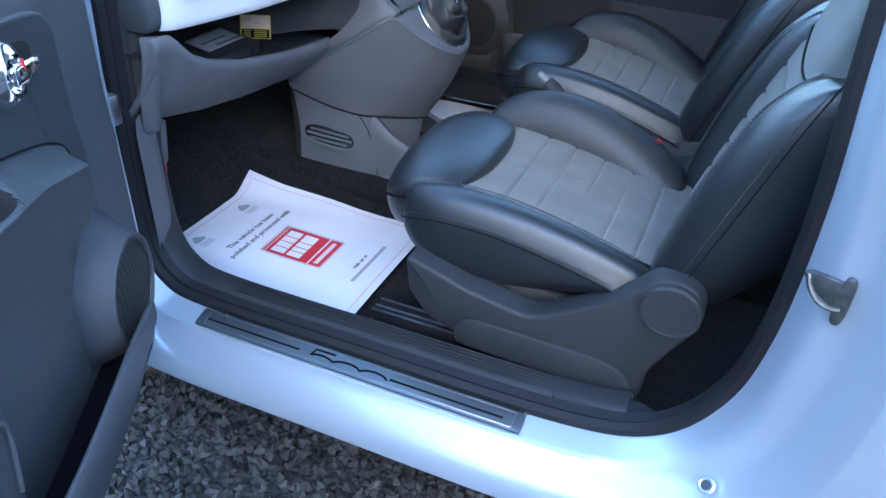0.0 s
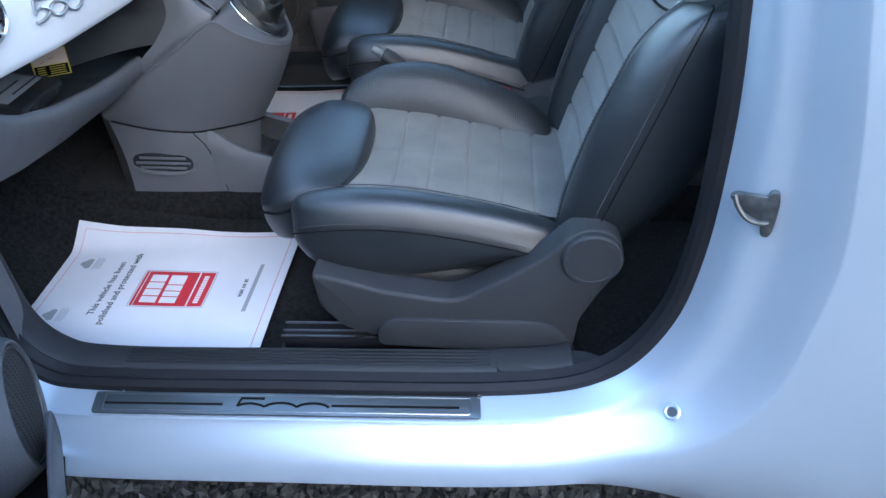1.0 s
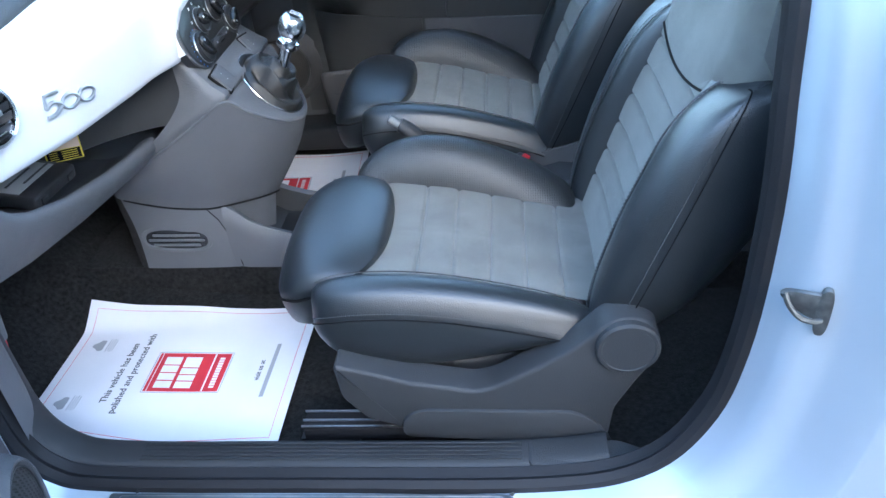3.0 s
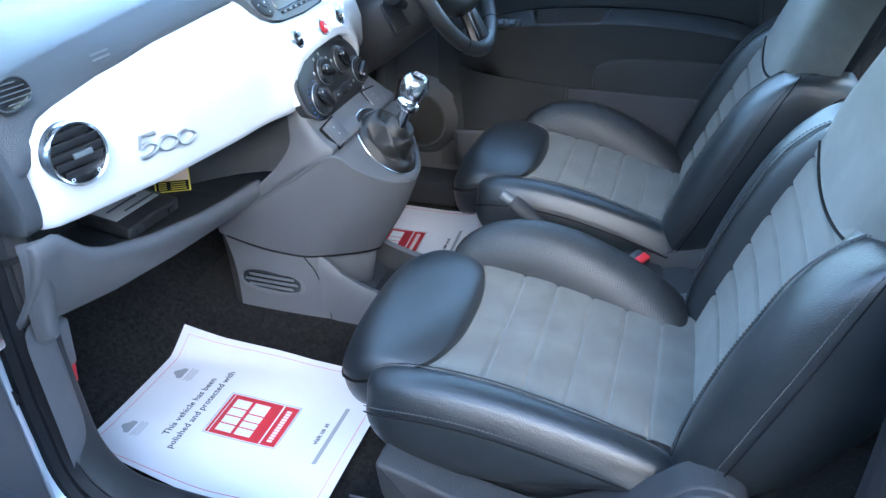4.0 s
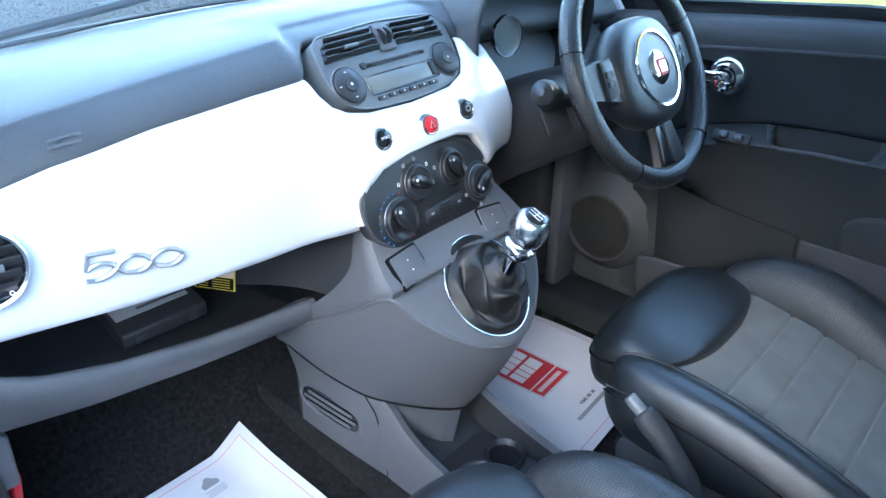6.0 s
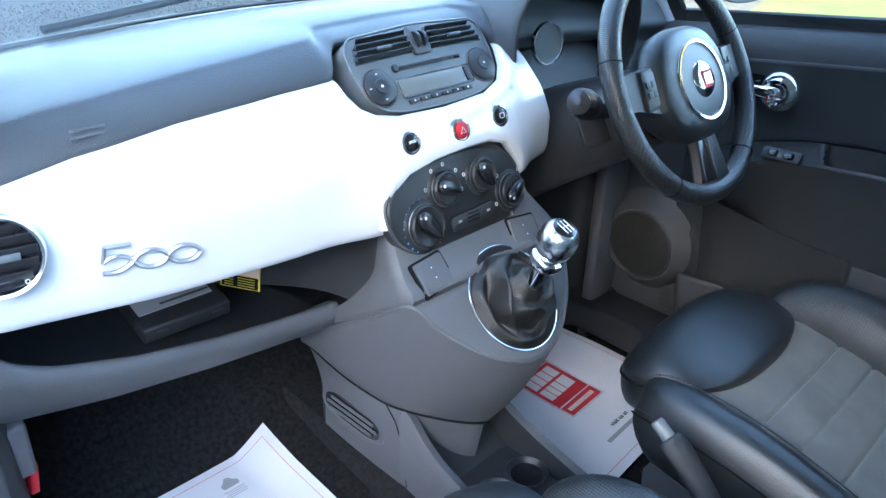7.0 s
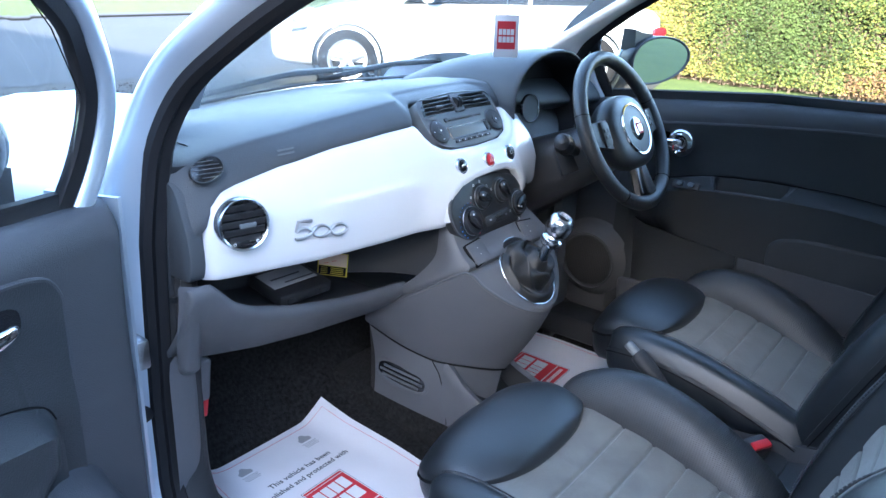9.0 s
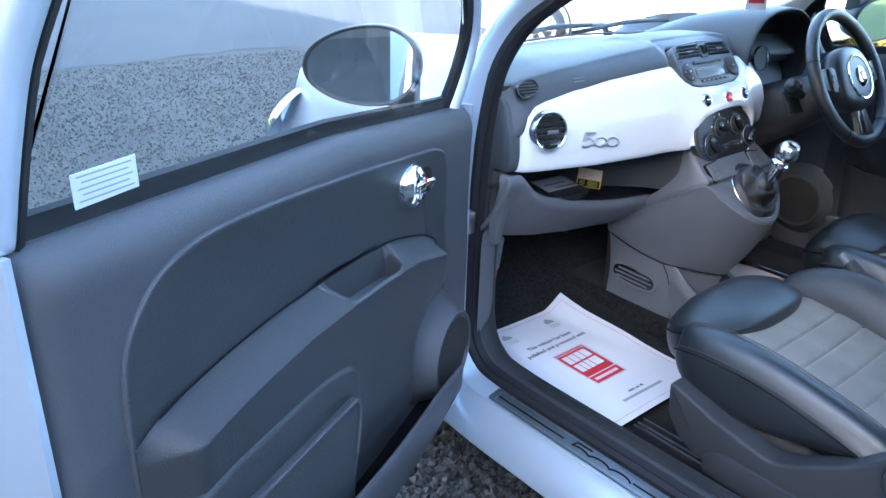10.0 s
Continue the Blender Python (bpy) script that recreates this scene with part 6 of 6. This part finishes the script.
# ---- loose things ----
def crest(m, parent, s):
    """A small pale coat of arms as a plain shape, with bars for its unreadable lines."""
    part("crest", prism(rounded([(-.5 * s, -.35 * s), (.5 * s, -.35 * s), (.55 * s, 0), (.3 * s, .2 * s), (.12 * s, .5 * s), (-.12 * s, .5 * s), (-.3 * s, .2 * s), (-.55 * s, 0)], .08 * s, 2), 0, .0003, m), GREY_INK, parent, "pale grey crest mark")
    for k in range(4):
        part("print_bar", box((1.3 * s - .2 * s * (k % 2), .045 * s, .0003), m @ pose(0, -.62 * s - .16 * s * k, .0002)), GREY_INK, parent)


def paper_mat(m, h, label):
    """A paper floor protector: print reads along the local x axis. h lifts its far edge up the toe board."""
    pm = thing("paper_floor_mat", m.translation, label, "paper mat", "paper mats")
    L, D = .190, .250

    def lie(x, y):
        return h(x, y)
    part("sheet", grid(lambda u, v, c: m @ Vector((u, v, lie(u, v) + c)), lin(-L, L, 30), lin(-D, D, 36), .0006), PAPER, pm, "white sheet, slightly curled")

    def at(x, y, rz=0):
        e = .01
        zx, zy = (lie(x + e, y) - lie(x - e, y)) / (2 * e), (lie(x, y + e) - lie(x, y - e)) / (2 * e)
        f = frame_at((x, y, lie(x, y) + .0012), (1, 0, zx), (-zx, -zy, 1))
        return m @ f @ pose(0, 0, 0, 0, 0, rz)

    edge = [(-L + .015, -D + .018), (L - .015, -D + .018), (L - .015, D - .018), (-L + .015, D - .018)]
    line = []
    for i in range(4):
        a, b = Vector(edge[i]), Vector(edge[(i + 1) % 4])
        line += [a.lerp(b, k / 14) for k in range(14)]
    part("border_line", tube([m @ Vector((p.x, p.y, lie(p.x, p.y) + .001)) for p in line], .0005, 4, True), RED_INK, pm)
    def print_fn(x, y, c):
        return m @ Vector((x, y, lie(x, y) + .0010 + c))
    logo = part("logo_field", grid(print_fn, lin(-.052, .052, 6), lin(-.097, .049, 10), .0003), RED_INK, pm, "red printed panel with plain white blocks")
    edge2 = [Vector((x, y)) for x, y in ((-.055, -.100), (.055, -.100), (.055, .052), (-.055, .052))]
    part("logo_edge", tube([print_fn(p.x, p.y, .0002) for a, b in zip(edge2, edge2[1:] + edge2[:1]) for p in [a.lerp(b, k / 6) for k in range(6)]], .0008, 4, True), GREY_INK, logo)
    for y, w in ((-.0655, .0030), (.0425, .0014)):
        part("logo_rule", grid(print_fn, lin(-.051, .051, 6), [y - w / 2, y + w / 2], .0007), WHITE_INK, logo)
    # the emblem's two rows of heavy white blocks and a finer row below
    for y, tall, xs in ((.0160, .0165, ((-.043, -.025), (-.022, -.004), (-.001, .017), (.020, .041))), (-.0240, .0165, ((-.043, -.026), (-.023, -.009), (-.006, .010), (.013, .041)))):
        for x0, x1 in xs:
            part("white_block", grid(print_fn, [x0, x1], lin(y - tall, y + tall, 4), .0007), WHITE_INK, logo)
    for k in range(12):
        part("white_bar", grid(print_fn, [-.0425 + .0071 * k, -.0425 + .0071 * k + .0052], [-.0865, -.0765], .0007), WHITE_INK, logo)
    words("print_line", "This vehicle has been", .0195, at(0, .114), INK, pm)
    words("print_line", "polished and protected with", .0195, at(0, .087), INK, pm)
    words("print_line", "visit us at", .0150, at(0, -.168), INK, pm)
    part("print_bar", box((.150, .0085, .0003), at(0, -.190)), GREY_INK, pm, "grey bar in place of an address line")
    for x in (-.083, .083):
        crest(at(x, .196), pm, .030)
    return pm


# its top edge lies towards the front of the car; the print reads from the door side
def lie_pass(x, y):
    wx, wy = -.347 - y, -.350 + x
    k = min(1, max(0, (-x - .10) / .09)) ** 2 * min(1, max(0, (y + .02) / .22))   # curls up the kick panel
    return max(.006, floor_z(wx, wy) - .284) + .062 * k + .0025 * (1 + math.sin(y * 17 + x * 9)) + .007 * max(0, (-y - .12) / .13) + .004


paper_mat(frame_at((-.347, -.350, .284), (0, 1, 0), (0, 0, 1)), lie_pass, "white paper floor mat with red panel on the passenger carpet")


def lie_driver(x, y):
    return max(.004, floor_z(-.334 - y, .362 + x) - .290) + .004 + .003 * (1 + math.sin(y * 20 + x * 7))


paper_mat(frame_at((-.334, .362, .290), (-.06, 1, 0), (0, 0, 1)), lie_driver, "white paper floor mat with red panel under the steering wheel")

# tag hanging from the inside mirror
tag = thing("hanging_tag", (-.19, -.05, 1.25), "white and red printed card hanging from the mirror", "air freshener")
tg = frame_at((-.198, -.068, 1.204), (.80, .60, .02), (.60, -.80, .05)) @ Matrix.Scale(.86, 4)
part("card", prism(rounded([(-.026, -.043), (.026, -.043), (.026, .043), (-.026, .043)], .004), -.001, .001, tg, .0004), PAPER, tag)
part("red_field", prism([(-.019, -.026), (.019, -.026), (.019, .030), (-.019, .030)], .001, .0016, tg), RED_INK, tag, "red field with plain white blocks")
for y in (.0085, -.0065):
    for k in range(4):
        part("white_block", box((.0070, .0118, .0004), tg @ pose(-.0125 + .0083 * k, y, .0020)), WHITE_INK, tag)
part("string", tube([tg @ Vector((0, .043, 0)), tg @ Vector((0, .10, 0)), (-.185, -.03, 1.345)], .0008, 5), PAPER, tag)
imir = thing("rear_view_mirror", (-.17, 0, 1.36), "black rear-view mirror at the top of the windscreen", "mirror")
part("housing", loft([[(x, y, 1.365 + b * h) for y, b in [(q * .115, r) for q, r in superellipse(1, 1, 2.6, 24)]] for x, h in ((-.205, .01), (-.195, .030), (-.172, .034), (-.168, .032))], True, True), SATIN, imir)
part("glass", prism(superellipse(.108, .029, 2.6, 24), 0, .002, frame_at((-.1675, 0, 1.365), (0, 1, 0), (1, 0, 0))), MIRROR, imir)
part("stem", tube([(-.19, 0, 1.37), (-.21, 0, 1.39)], .009, 8), SATIN, imir)
# bit of lint on the driver seat
lint = thing("lint", (.252, .545, .60), "tiny white lint on the black leather bolster", "lint")
part("fleck", box((.009, .003, .0015), pose(.250, .542, .596, 0, 0, 30), .0006), PAPER, lint)
part("fleck", box((.004, .003, .0015), pose(.262, .549, .594, 0, 0, 60), .0006), PAPER, lint)

# ---- parked car beyond the windscreen ----
PCAR = material("silver_white_car_paint", (0.46, 0.47, 0.48), 0.3, coat=0.8, mottle=0.02)
DARK_GLASS = material("tinted_glass", (0.012, 0.014, 0.015), 0.08, spec=0.5, mottle=0.05)
TYRE = material("tyre_rubber", (0.007, 0.007, 0.0075), 0.8, spec=0.2)
ALLOY = material("silver_alloy", (0.55, 0.56, 0.58), 0.3, metal=0.9)
LAMP_RED = material("red_lamp", (0.24, 0.010, 0.016), 0.2, coat=0.5)


def parked_car(m, label):
    """A low coupe: x runs from its nose (-) to its tail (+), its near side at y = -0.9."""
    c = thing("parked_car", m.translation, label, "car")
    # station: x, half width at the waist, sill z, waist z, shoulder z
    st = [(-2.25, .55, .30, .48, .56), (-2.20, .70, .26, .56, .66), (-2.05, .82, .22, .66, .74), (-1.7, .88, .20, .74, .82), (-1.2, .90, .20, .80, .89), (-.7, .905, .20, .85, .94),
          (0, .905, .20, .87, .955), (.7, .905, .20, .89, .96), (1.3, .90, .20, .90, .97), (1.8, .87, .22, .90, .98), (2.1, .80, .26, .86, .95), (2.22, .68, .30, .74, .84)]

    def ring(x, w, z0, z1, z2):
        return [m @ Vector((x, s * y, z)) for s, seq in ((-1, ((.2, z0), (.86, z0), (.97, z0 + .10), (1.0, (z0 + z1) / 2), (.985, z1), (.94, z1 + (z2 - z1) * .6), (.80, z2))), (1, ((.80, z2), (.94, z1 + (z2 - z1) * .6), (.985, z1), (1.0, (z0 + z1) / 2), (.97, z0 + .10), (.86, z0), (.2, z0)))) for y, z in [(a * w, b) for a, b in seq]]
    part("body", loft([ring(*q) for q in st], True, True), PCAR, c, "silver-white car body", sub=1)
    cab = [(-.78, .70, .945, .95), (-.30, .66, .945, 1.20), (.15, .62, .945, 1.34), (.7, .60, .945, 1.375), (1.15, .60, .945, 1.32), (1.6, .62, .945, 1.12), (1.85, .68, .95, .97)]
    part("cabin_glass", loft([[m @ Vector((x, y, z)) for y, z in ((-w - .12, z0), (-w - .03, (z0 + z1) / 2 + .02), (-w + .06, z1 - .02), (0, z1), (w - .06, z1 - .02), (w + .03, (z0 + z1) / 2 + .02), (w + .12, z0))] for x, w, z0, z1 in cab], False), DARK_GLASS, c, "dark car windows", sub=1)
    part("roof", loft([[m @ Vector((x, y, z + .018 - .05 * (y / .6) ** 2)) for y in lin(-w, w, 8)] for x, w, z in ((.0, .52, 1.30), (.2, .54, 1.35), (.7, .55, 1.375), (1.1, .54, 1.335), (1.3, .53, 1.27))], False), PCAR, c, "silver-white roof", sub=1)
    for s in (-1, 1):
        for pts in (((-.80, .80, .95), (-.35, .71, 1.20), (.05, .61, 1.325)), ((1.90, .78, .96), (1.58, .66, 1.13), (1.2, .57, 1.30)), ((.62, .74, .95), (.68, .60, 1.345))):
            part("pillar", tube([m @ Vector((x, s * y, z)) for x, y, z in pts], .035, 8, flat=.7), PCAR, c)
        for x in (-1.38, 1.32):
            wm2 = m @ frame_at((x, s * .80, .32), (1, 0, 0), (0, s, 0))
            part("arch", revolve([(.375, .0), (.385, .10), (.36, .105)], 36, wm2), DARK_GLASS, c, "dark wheel arch")
            w = part("wheel", revolve([(.20, .098), (.225, .105), (.29, .106), (.318, .09), (.325, .05), (.32, -.08), (.25, -.09)], 40, wm2), TYRE, c, "tyre on a five-spoke alloy wheel")
            part("rim", revolve([(.175, .05), (.195, .104), (.215, .107), (.222, .098), (.222, .03)], 36, wm2), ALLOY, w)
            # flat dark disc standing in for the shade between the spokes
            part("spoke_gap_shade", revolve([(.21, .035), (0, .03)], 24, wm2), TYRE, w, "dark disc for the shade behind the spokes")
            for k in range(5):
                part("spoke", box((.19, .055, .03), wm2 @ pose(0, 0, 0, 0, 0, 72 * k + 18) @ pose(.105, 0, .088), .01), ALLOY, w)
            part("hub", revolve([(0, .108), (.05, .105), (.06, .08)], 20, wm2), ALLOY, w)
        part("mirror", loft([[m @ Vector((x, s * (.99 + a * .09), 1.0 + b * .06)) for a, b in superellipse(1, 1, 2.5, 14)] for x in (-.60, -.52, -.46)], True, True), PCAR, c, sub=1)
        part("tail_lamp", prism(superellipse(.11, .050, 2.6, 18), 0, .03, m @ frame_at((2.13, s * .74, .70), (.80, s * -.5, 0), (.45, s * .85, .15)), .01), LAMP_RED, c, "red tail lamp")
        part("head_lamp", prism(superellipse(.22, .07, 2.4, 18), 0, .03, m @ frame_at((-1.98, s * .76, .64), (.75, s * .55, .10), (-.6, s * .75, .3)), .01), CHROME, c, "clear head lamp")
        for x in (-.42, .98):
            part("door_seam", tube([m @ Vector((x, s * .912, z)) for z in (.35, .6, .9)], .004, 4), DARK_GLASS, c)
        part("door_pull", box((.18, .02, .03), m @ pose(.66, s * .915, .80), .008), PCAR, c)
    return c


a_ = math.atan2(2.55, 2.7)
parked_car(Matrix.Translation((-5.00, 6.36, 0)) @ Matrix.Rotation(a_, 4, "Z"), "silver-white low coupe parked on the drive beyond the windscreen")

# ---- hedge ----
LEAF = []
for i, cc in enumerate(((0.042, 0.060, 0.016), (0.095, 0.105, 0.024), (0.20, 0.160, 0.042), (0.13, 0.075, 0.035))):
    LEAF.append(material("hedge_leaf", cc, 0.75, spec=0.2, mottle=0.3, mottle_scale=3, object_random=0.35))
TWIG = material("brown_twigs", (0.10, 0.07, 0.045), 0.9)
hr = random.Random(11)
hedge = thing("hedge", (0, 9.2, 0), "dense clipped green hedge with yellowing leaves in sun", "hedge")


def leaves(n, x0, x1, mats_w, lab, name):
    verts, faces, mi = [], [], []
    for _ in range(n):
        x = hr.uniform(x0, x1)
        z = 0.10 + 2.35 * hr.random() ** 0.9
        lump = .16 * noise.noise((x * 1.1, z * 1.3, 3.0)) + .10 * noise.noise((x * 3.1, z * 3.3, 8.0))
        if hr.random() < .45 and z < 2.2 and noise.noise((x * 2.0, z * 2.0, 5)) > .25:
            continue
        y = 8.55 + lump + .25 * hr.random() ** 2 + (.25 * max(0, z - 2.0) / .4) ** 2
        s = hr.uniform(.011, .023)
        r = Euler((hr.uniform(-1.0, 1.0) + 1.57 * .75, hr.uniform(-.9, .9), hr.uniform(-.9, .9))).to_matrix()
        o = len(verts)
        for p in ((-.5, 0, 0), (-.1, .32, .06), (.5, 0, -.03), (-.1, -.32, .06)):
            q = r @ Vector(p) * s * 2
            verts.append((x + q.x, y + q.y, z + q.z))
        faces += [(o, o + 1, o + 2), (o, o + 2, o + 3)]
        warm = noise.noise((x * .5, z * .6, 1.0)) + hr.uniform(-.35, .35)
        k = 2 if warm > .24 else 1 if warm > -.10 else 0
        if -1.15 < x < 1.10 and z < (.7 if x < -.4 else 1.7) and noise.noise((x, z, 2.0)) > -.25:
            k = 3 if hr.random() < .75 else k
        mi += [k, k]
    me = bpy.data.meshes.new(name)
    me.from_pydata(verts, [], faces)
    for x in mats_w:
        me.materials.append(x)
    me.polygons.foreach_set("material_index", mi)
    ob = new(name, me)
    ob.parent = hedge
    ob.matrix_parent_inverse = hedge.matrix_world.inverted()
    return tagged(ob, lab, kind="stuff")


leaves(150000, -5.2, 3.6, LEAF, "small green and yellow leaves", "leaves")
part("inner_mass", grid(lambda u, v: Vector((u, 8.95 + .15 * noise.noise((u, v * 2, 0)) + (.3 if v > 2.2 else 0), v)), lin(-5.4, 9, 40), lin(0, 2.35, 10)), TWIG, hedge, "dark twiggy inside of the hedge")
for i in range(60):
    x = hr.uniform(-5, 3.5)
    part("stem", tube([(x, 8.8, 0), (x + hr.uniform(-.2, .2), 8.75, .5), (x + hr.uniform(-.4, .4), 8.7, 1.2)], [.02, .014, .006], 5), TWIG, hedge)

# ---- far background ----
far = thing("far_trees", (-40, 60, 0), "distant row of green trees", "trees", kind="stuff")
verts, faces = [], []
for i in range(240):
    ang = radians(hr.uniform(75, 215))
    d = hr.uniform(48, 62)
    cx, cy, s = d * math.cos(ang), d * math.sin(ang), hr.uniform(1.2, 2.8)
    for k in range(60):
        p = Vector((hr.gauss(0, 1), hr.gauss(0, 1), hr.gauss(0, 1))).normalized() * s * hr.uniform(.7, 1.1)
        o = len(verts)
        for q in range(3):
            verts.append((cx + p.x + hr.uniform(-.5, .5), cy + p.y + hr.uniform(-.5, .5), max(.1, 2.2 + s * .6 + p.z + hr.uniform(-.5, .5))))
        faces.append((o, o + 1, o + 2))
me = bpy.data.meshes.new("crowns")
me.from_pydata(verts, [], faces)
me.materials.append(LEAF[0])
cr = new("crowns", me)
cr.parent = far
cr.matrix_parent_inverse = far.matrix_world.inverted()

# unseen house, added behind the camera to keep the drive in shade
BRICK = material("grey_render", (0.085, 0.078, 0.070), 0.9, grain=0.5, grain_scale=40, mottle=0.15, mottle_scale=1.5)
ROOF = material("slate_roof", (0.09, 0.09, 0.10), 0.8, grain=0.4, grain_scale=20)
WOOD_DOOR = material("ochre_door", (0.09, 0.07, 0.04), 0.5)
house = thing("house", (3, -12, 0), "unseen plain rendered house added behind the drive to shade it", "house")
part("wall", box((42, 8, 4.8), pose(-6, -13.0, 2.4)), BRICK, house)
part("wall", box((8, 12, 4.8), pose(13.5, -2.9, 2.4)), BRICK, house)
part("roof", loft([[(x, -8.7, 4.75), (x, -8.6, 4.85), (x, -13.0, 6.1), (x, -17.2, 4.85), (x, -17.1, 4.75)] for x in (-27.4, 15.4)], True, True), ROOF, house, smooth=False)
for x in (-20.5, -14.5, -9.5, -5.5, 0.5, 5.5):
    win = part("window", box((1.6, .10, 1.2), pose(x, -9.0, 1.9)), DARK_GLASS, house, "dark window pane")
    part("frame", tube([(x + a * .82, -8.93, 1.9 + b * .62) for a, b in ((-1, -1), (1, -1), (1, 1), (-1, 1))], .05, 6, True), PCAR, win)
part("door", box((.80, .10, 2.05), pose(-2.6, -9.0, 1.03)), WOOD_DOOR, house, "ochre front door")

# ---- outside ----
def ground_material(name, c1, c2, scale, rough, bump_d, fine):
    m = bpy.data.materials.new(name)
    m.use_nodes = True
    nt = m.node_tree
    b = nt.nodes["Principled BSDF"]
    b.inputs["Roughness"].default_value = rough
    tc = nt.nodes.new("ShaderNodeTexCoord")
    v = nt.nodes.new("ShaderNodeTexVoronoi")
    v.inputs["Scale"].default_value = fine
    n = nt.nodes.new("ShaderNodeTexNoise")
    n.inputs["Scale"].default_value, n.inputs["Detail"].default_value = scale, 8
    mix = nt.nodes.new("ShaderNodeMix")
    mix.data_type = "RGBA"
    mix.inputs["A"].default_value, mix.inputs["B"].default_value = (*c1, 1), (*c2, 1)
    add = nt.nodes.new("ShaderNodeMath")
    add.operation = "MULTIPLY_ADD"
    add.inputs[1].default_value = 0.55
    sep = nt.nodes.new("ShaderNodeSeparateColor")
    nt.links.new(tc.outputs["Object"], v.inputs["Vector"])
    nt.links.new(tc.outputs["Object"], n.inputs["Vector"])
    nt.links.new(v.outputs["Color"], sep.inputs[0])
    nt.links.new(sep.outputs[0], add.inputs[0])
    half = nt.nodes.new("ShaderNodeMath")
    half.operation = "MULTIPLY_ADD"
    half.inputs[1].default_value, half.inputs[2].default_value = 1.2, -0.4
    nt.links.new(n.outputs["Fac"], half.inputs[0])
    nt.links.new(half.outputs[0], add.inputs[2])
    nt.links.new(add.outputs[0], mix.inputs["Factor"])
    nt.links.new(mix.outputs["Result"], b.inputs["Base Color"])
    bp = nt.nodes.new("ShaderNodeBump")
    bp.inputs["Strength"].default_value, bp.inputs["Distance"].default_value = 0.9, bump_d
    nt.links.new(v.outputs["Distance"], bp.inputs["Height"])
    nt.links.new(bp.outputs[0], b.inputs["Normal"])
    return m


GRAVEL = ground_material("gravel", (0.033, 0.033, 0.031), (0.078, 0.076, 0.068), 1.2, 0.9, 0.012, 75)
ASPHALT = ground_material("asphalt", (0.035, 0.037, 0.041), (0.062, 0.064, 0.070), 0.5, 0.85, 0.003, 160)
GRASS_BASE = ground_material("mown_lawn", (0.05, 0.085, 0.014), (0.125, 0.175, 0.032), 2.0, 0.9, 0.02, 90)
ground = part("ground", grid(lambda u, v: Vector((u, v, 0)), lin(-8.2, 60, 30), lin(-60, 60, 40)), GRAVEL)
tagged(ground, "grey loose gravel drive", "ground", kind="structure")
road = part("road", grid(lambda u, v: Vector((-15 + u * (7.7 + .22 * noise.noise((v * .7, 0, 0)) + .10 * noise.noise((v * 3.1, 4, 0))), v, 0.004)), lin(0, 1, 6), lin(-60, -6, 12) + lin(-5.9, 8, 120) + lin(9, 60, 12)), ASPHALT)
tagged(road, "blue-grey tarmac road beyond the gravel", "road", kind="structure")
verge = part("verge", grid(lambda u, v: Vector((u, v, 0.02)), lin(-400, -15.5, 20), lin(-400, 400, 20)), GRASS_BASE)
tagged(verge, "green grass beyond the road", "grass", kind="structure")
kerb = part("kerb", box((0.5, 120, 0.06), pose(-15.25, 0, 0.02), 0.02), STONE)
tagged(kerb, "pale kerb strip along the road", "kerb", kind="structure")
lawn = part("lawn", grid(lambda u, v: Vector((u + max(0, v - 5) * -0.25, v, 0.012)), lin(-2.4, 40, 20), lin(2.4, 40, 20)), GRASS_BASE)
tagged(lawn, "sunlit green mown lawn", "lawn", kind="structure")

# loose stones
rng = random.Random(5)


def stones(name, n, area, size, label, mat):
    verts, faces = [], []
    base = [(1, 0, 0), (-1, 0, 0), (0, 1, 0), (0, -1, 0), (0, 0, 1), (0, 0, -1)]
    tri = [(0, 2, 4), (2, 1, 4), (1, 3, 4), (3, 0, 4), (2, 0, 5), (1, 2, 5), (3, 1, 5), (0, 3, 5)]
    for _ in range(n):
        x, y = area(rng)
        s = size * rng.uniform(0.55, 1.35)
        r = Euler((rng.uniform(0, 6), rng.uniform(0, 6), rng.uniform(0, 6))).to_matrix()
        o = len(verts)
        dims = (s, s * rng.uniform(0.6, 1), s * rng.uniform(0.45, 0.8))
        for p in base:
            k = rng.uniform(0.8, 1.15)
            q = r @ Vector((p[0] * dims[0] * k, p[1] * dims[1] * k, p[2] * dims[2] * k))
            verts.append((x + q.x, y + q.y, q.z + s * rng.uniform(0.15, 0.5)))
        faces += [(a + o, b + o, c + o) for a, b, c in tri]
    me = bpy.data.meshes.new(name)
    me.from_pydata(verts, [], faces)
    me.materials.append(mat)
    return tagged(new(name, me), label, "gravel", kind="stuff")


stones("gravel_stones", 6000, lambda r: (r.uniform(-0.9, 0.9), r.uniform(-1.15, -0.45)), 0.0145, "loose grey and brown gravel chippings beside the sill", STONE)
stones("gravel_stones", 30000, lambda r: (-0.9 - 6.2 * r.random() ** 1.6, r.uniform(-1.8, 3.2)), 0.009, "loose grey gravel of the drive", FAR_STONE)
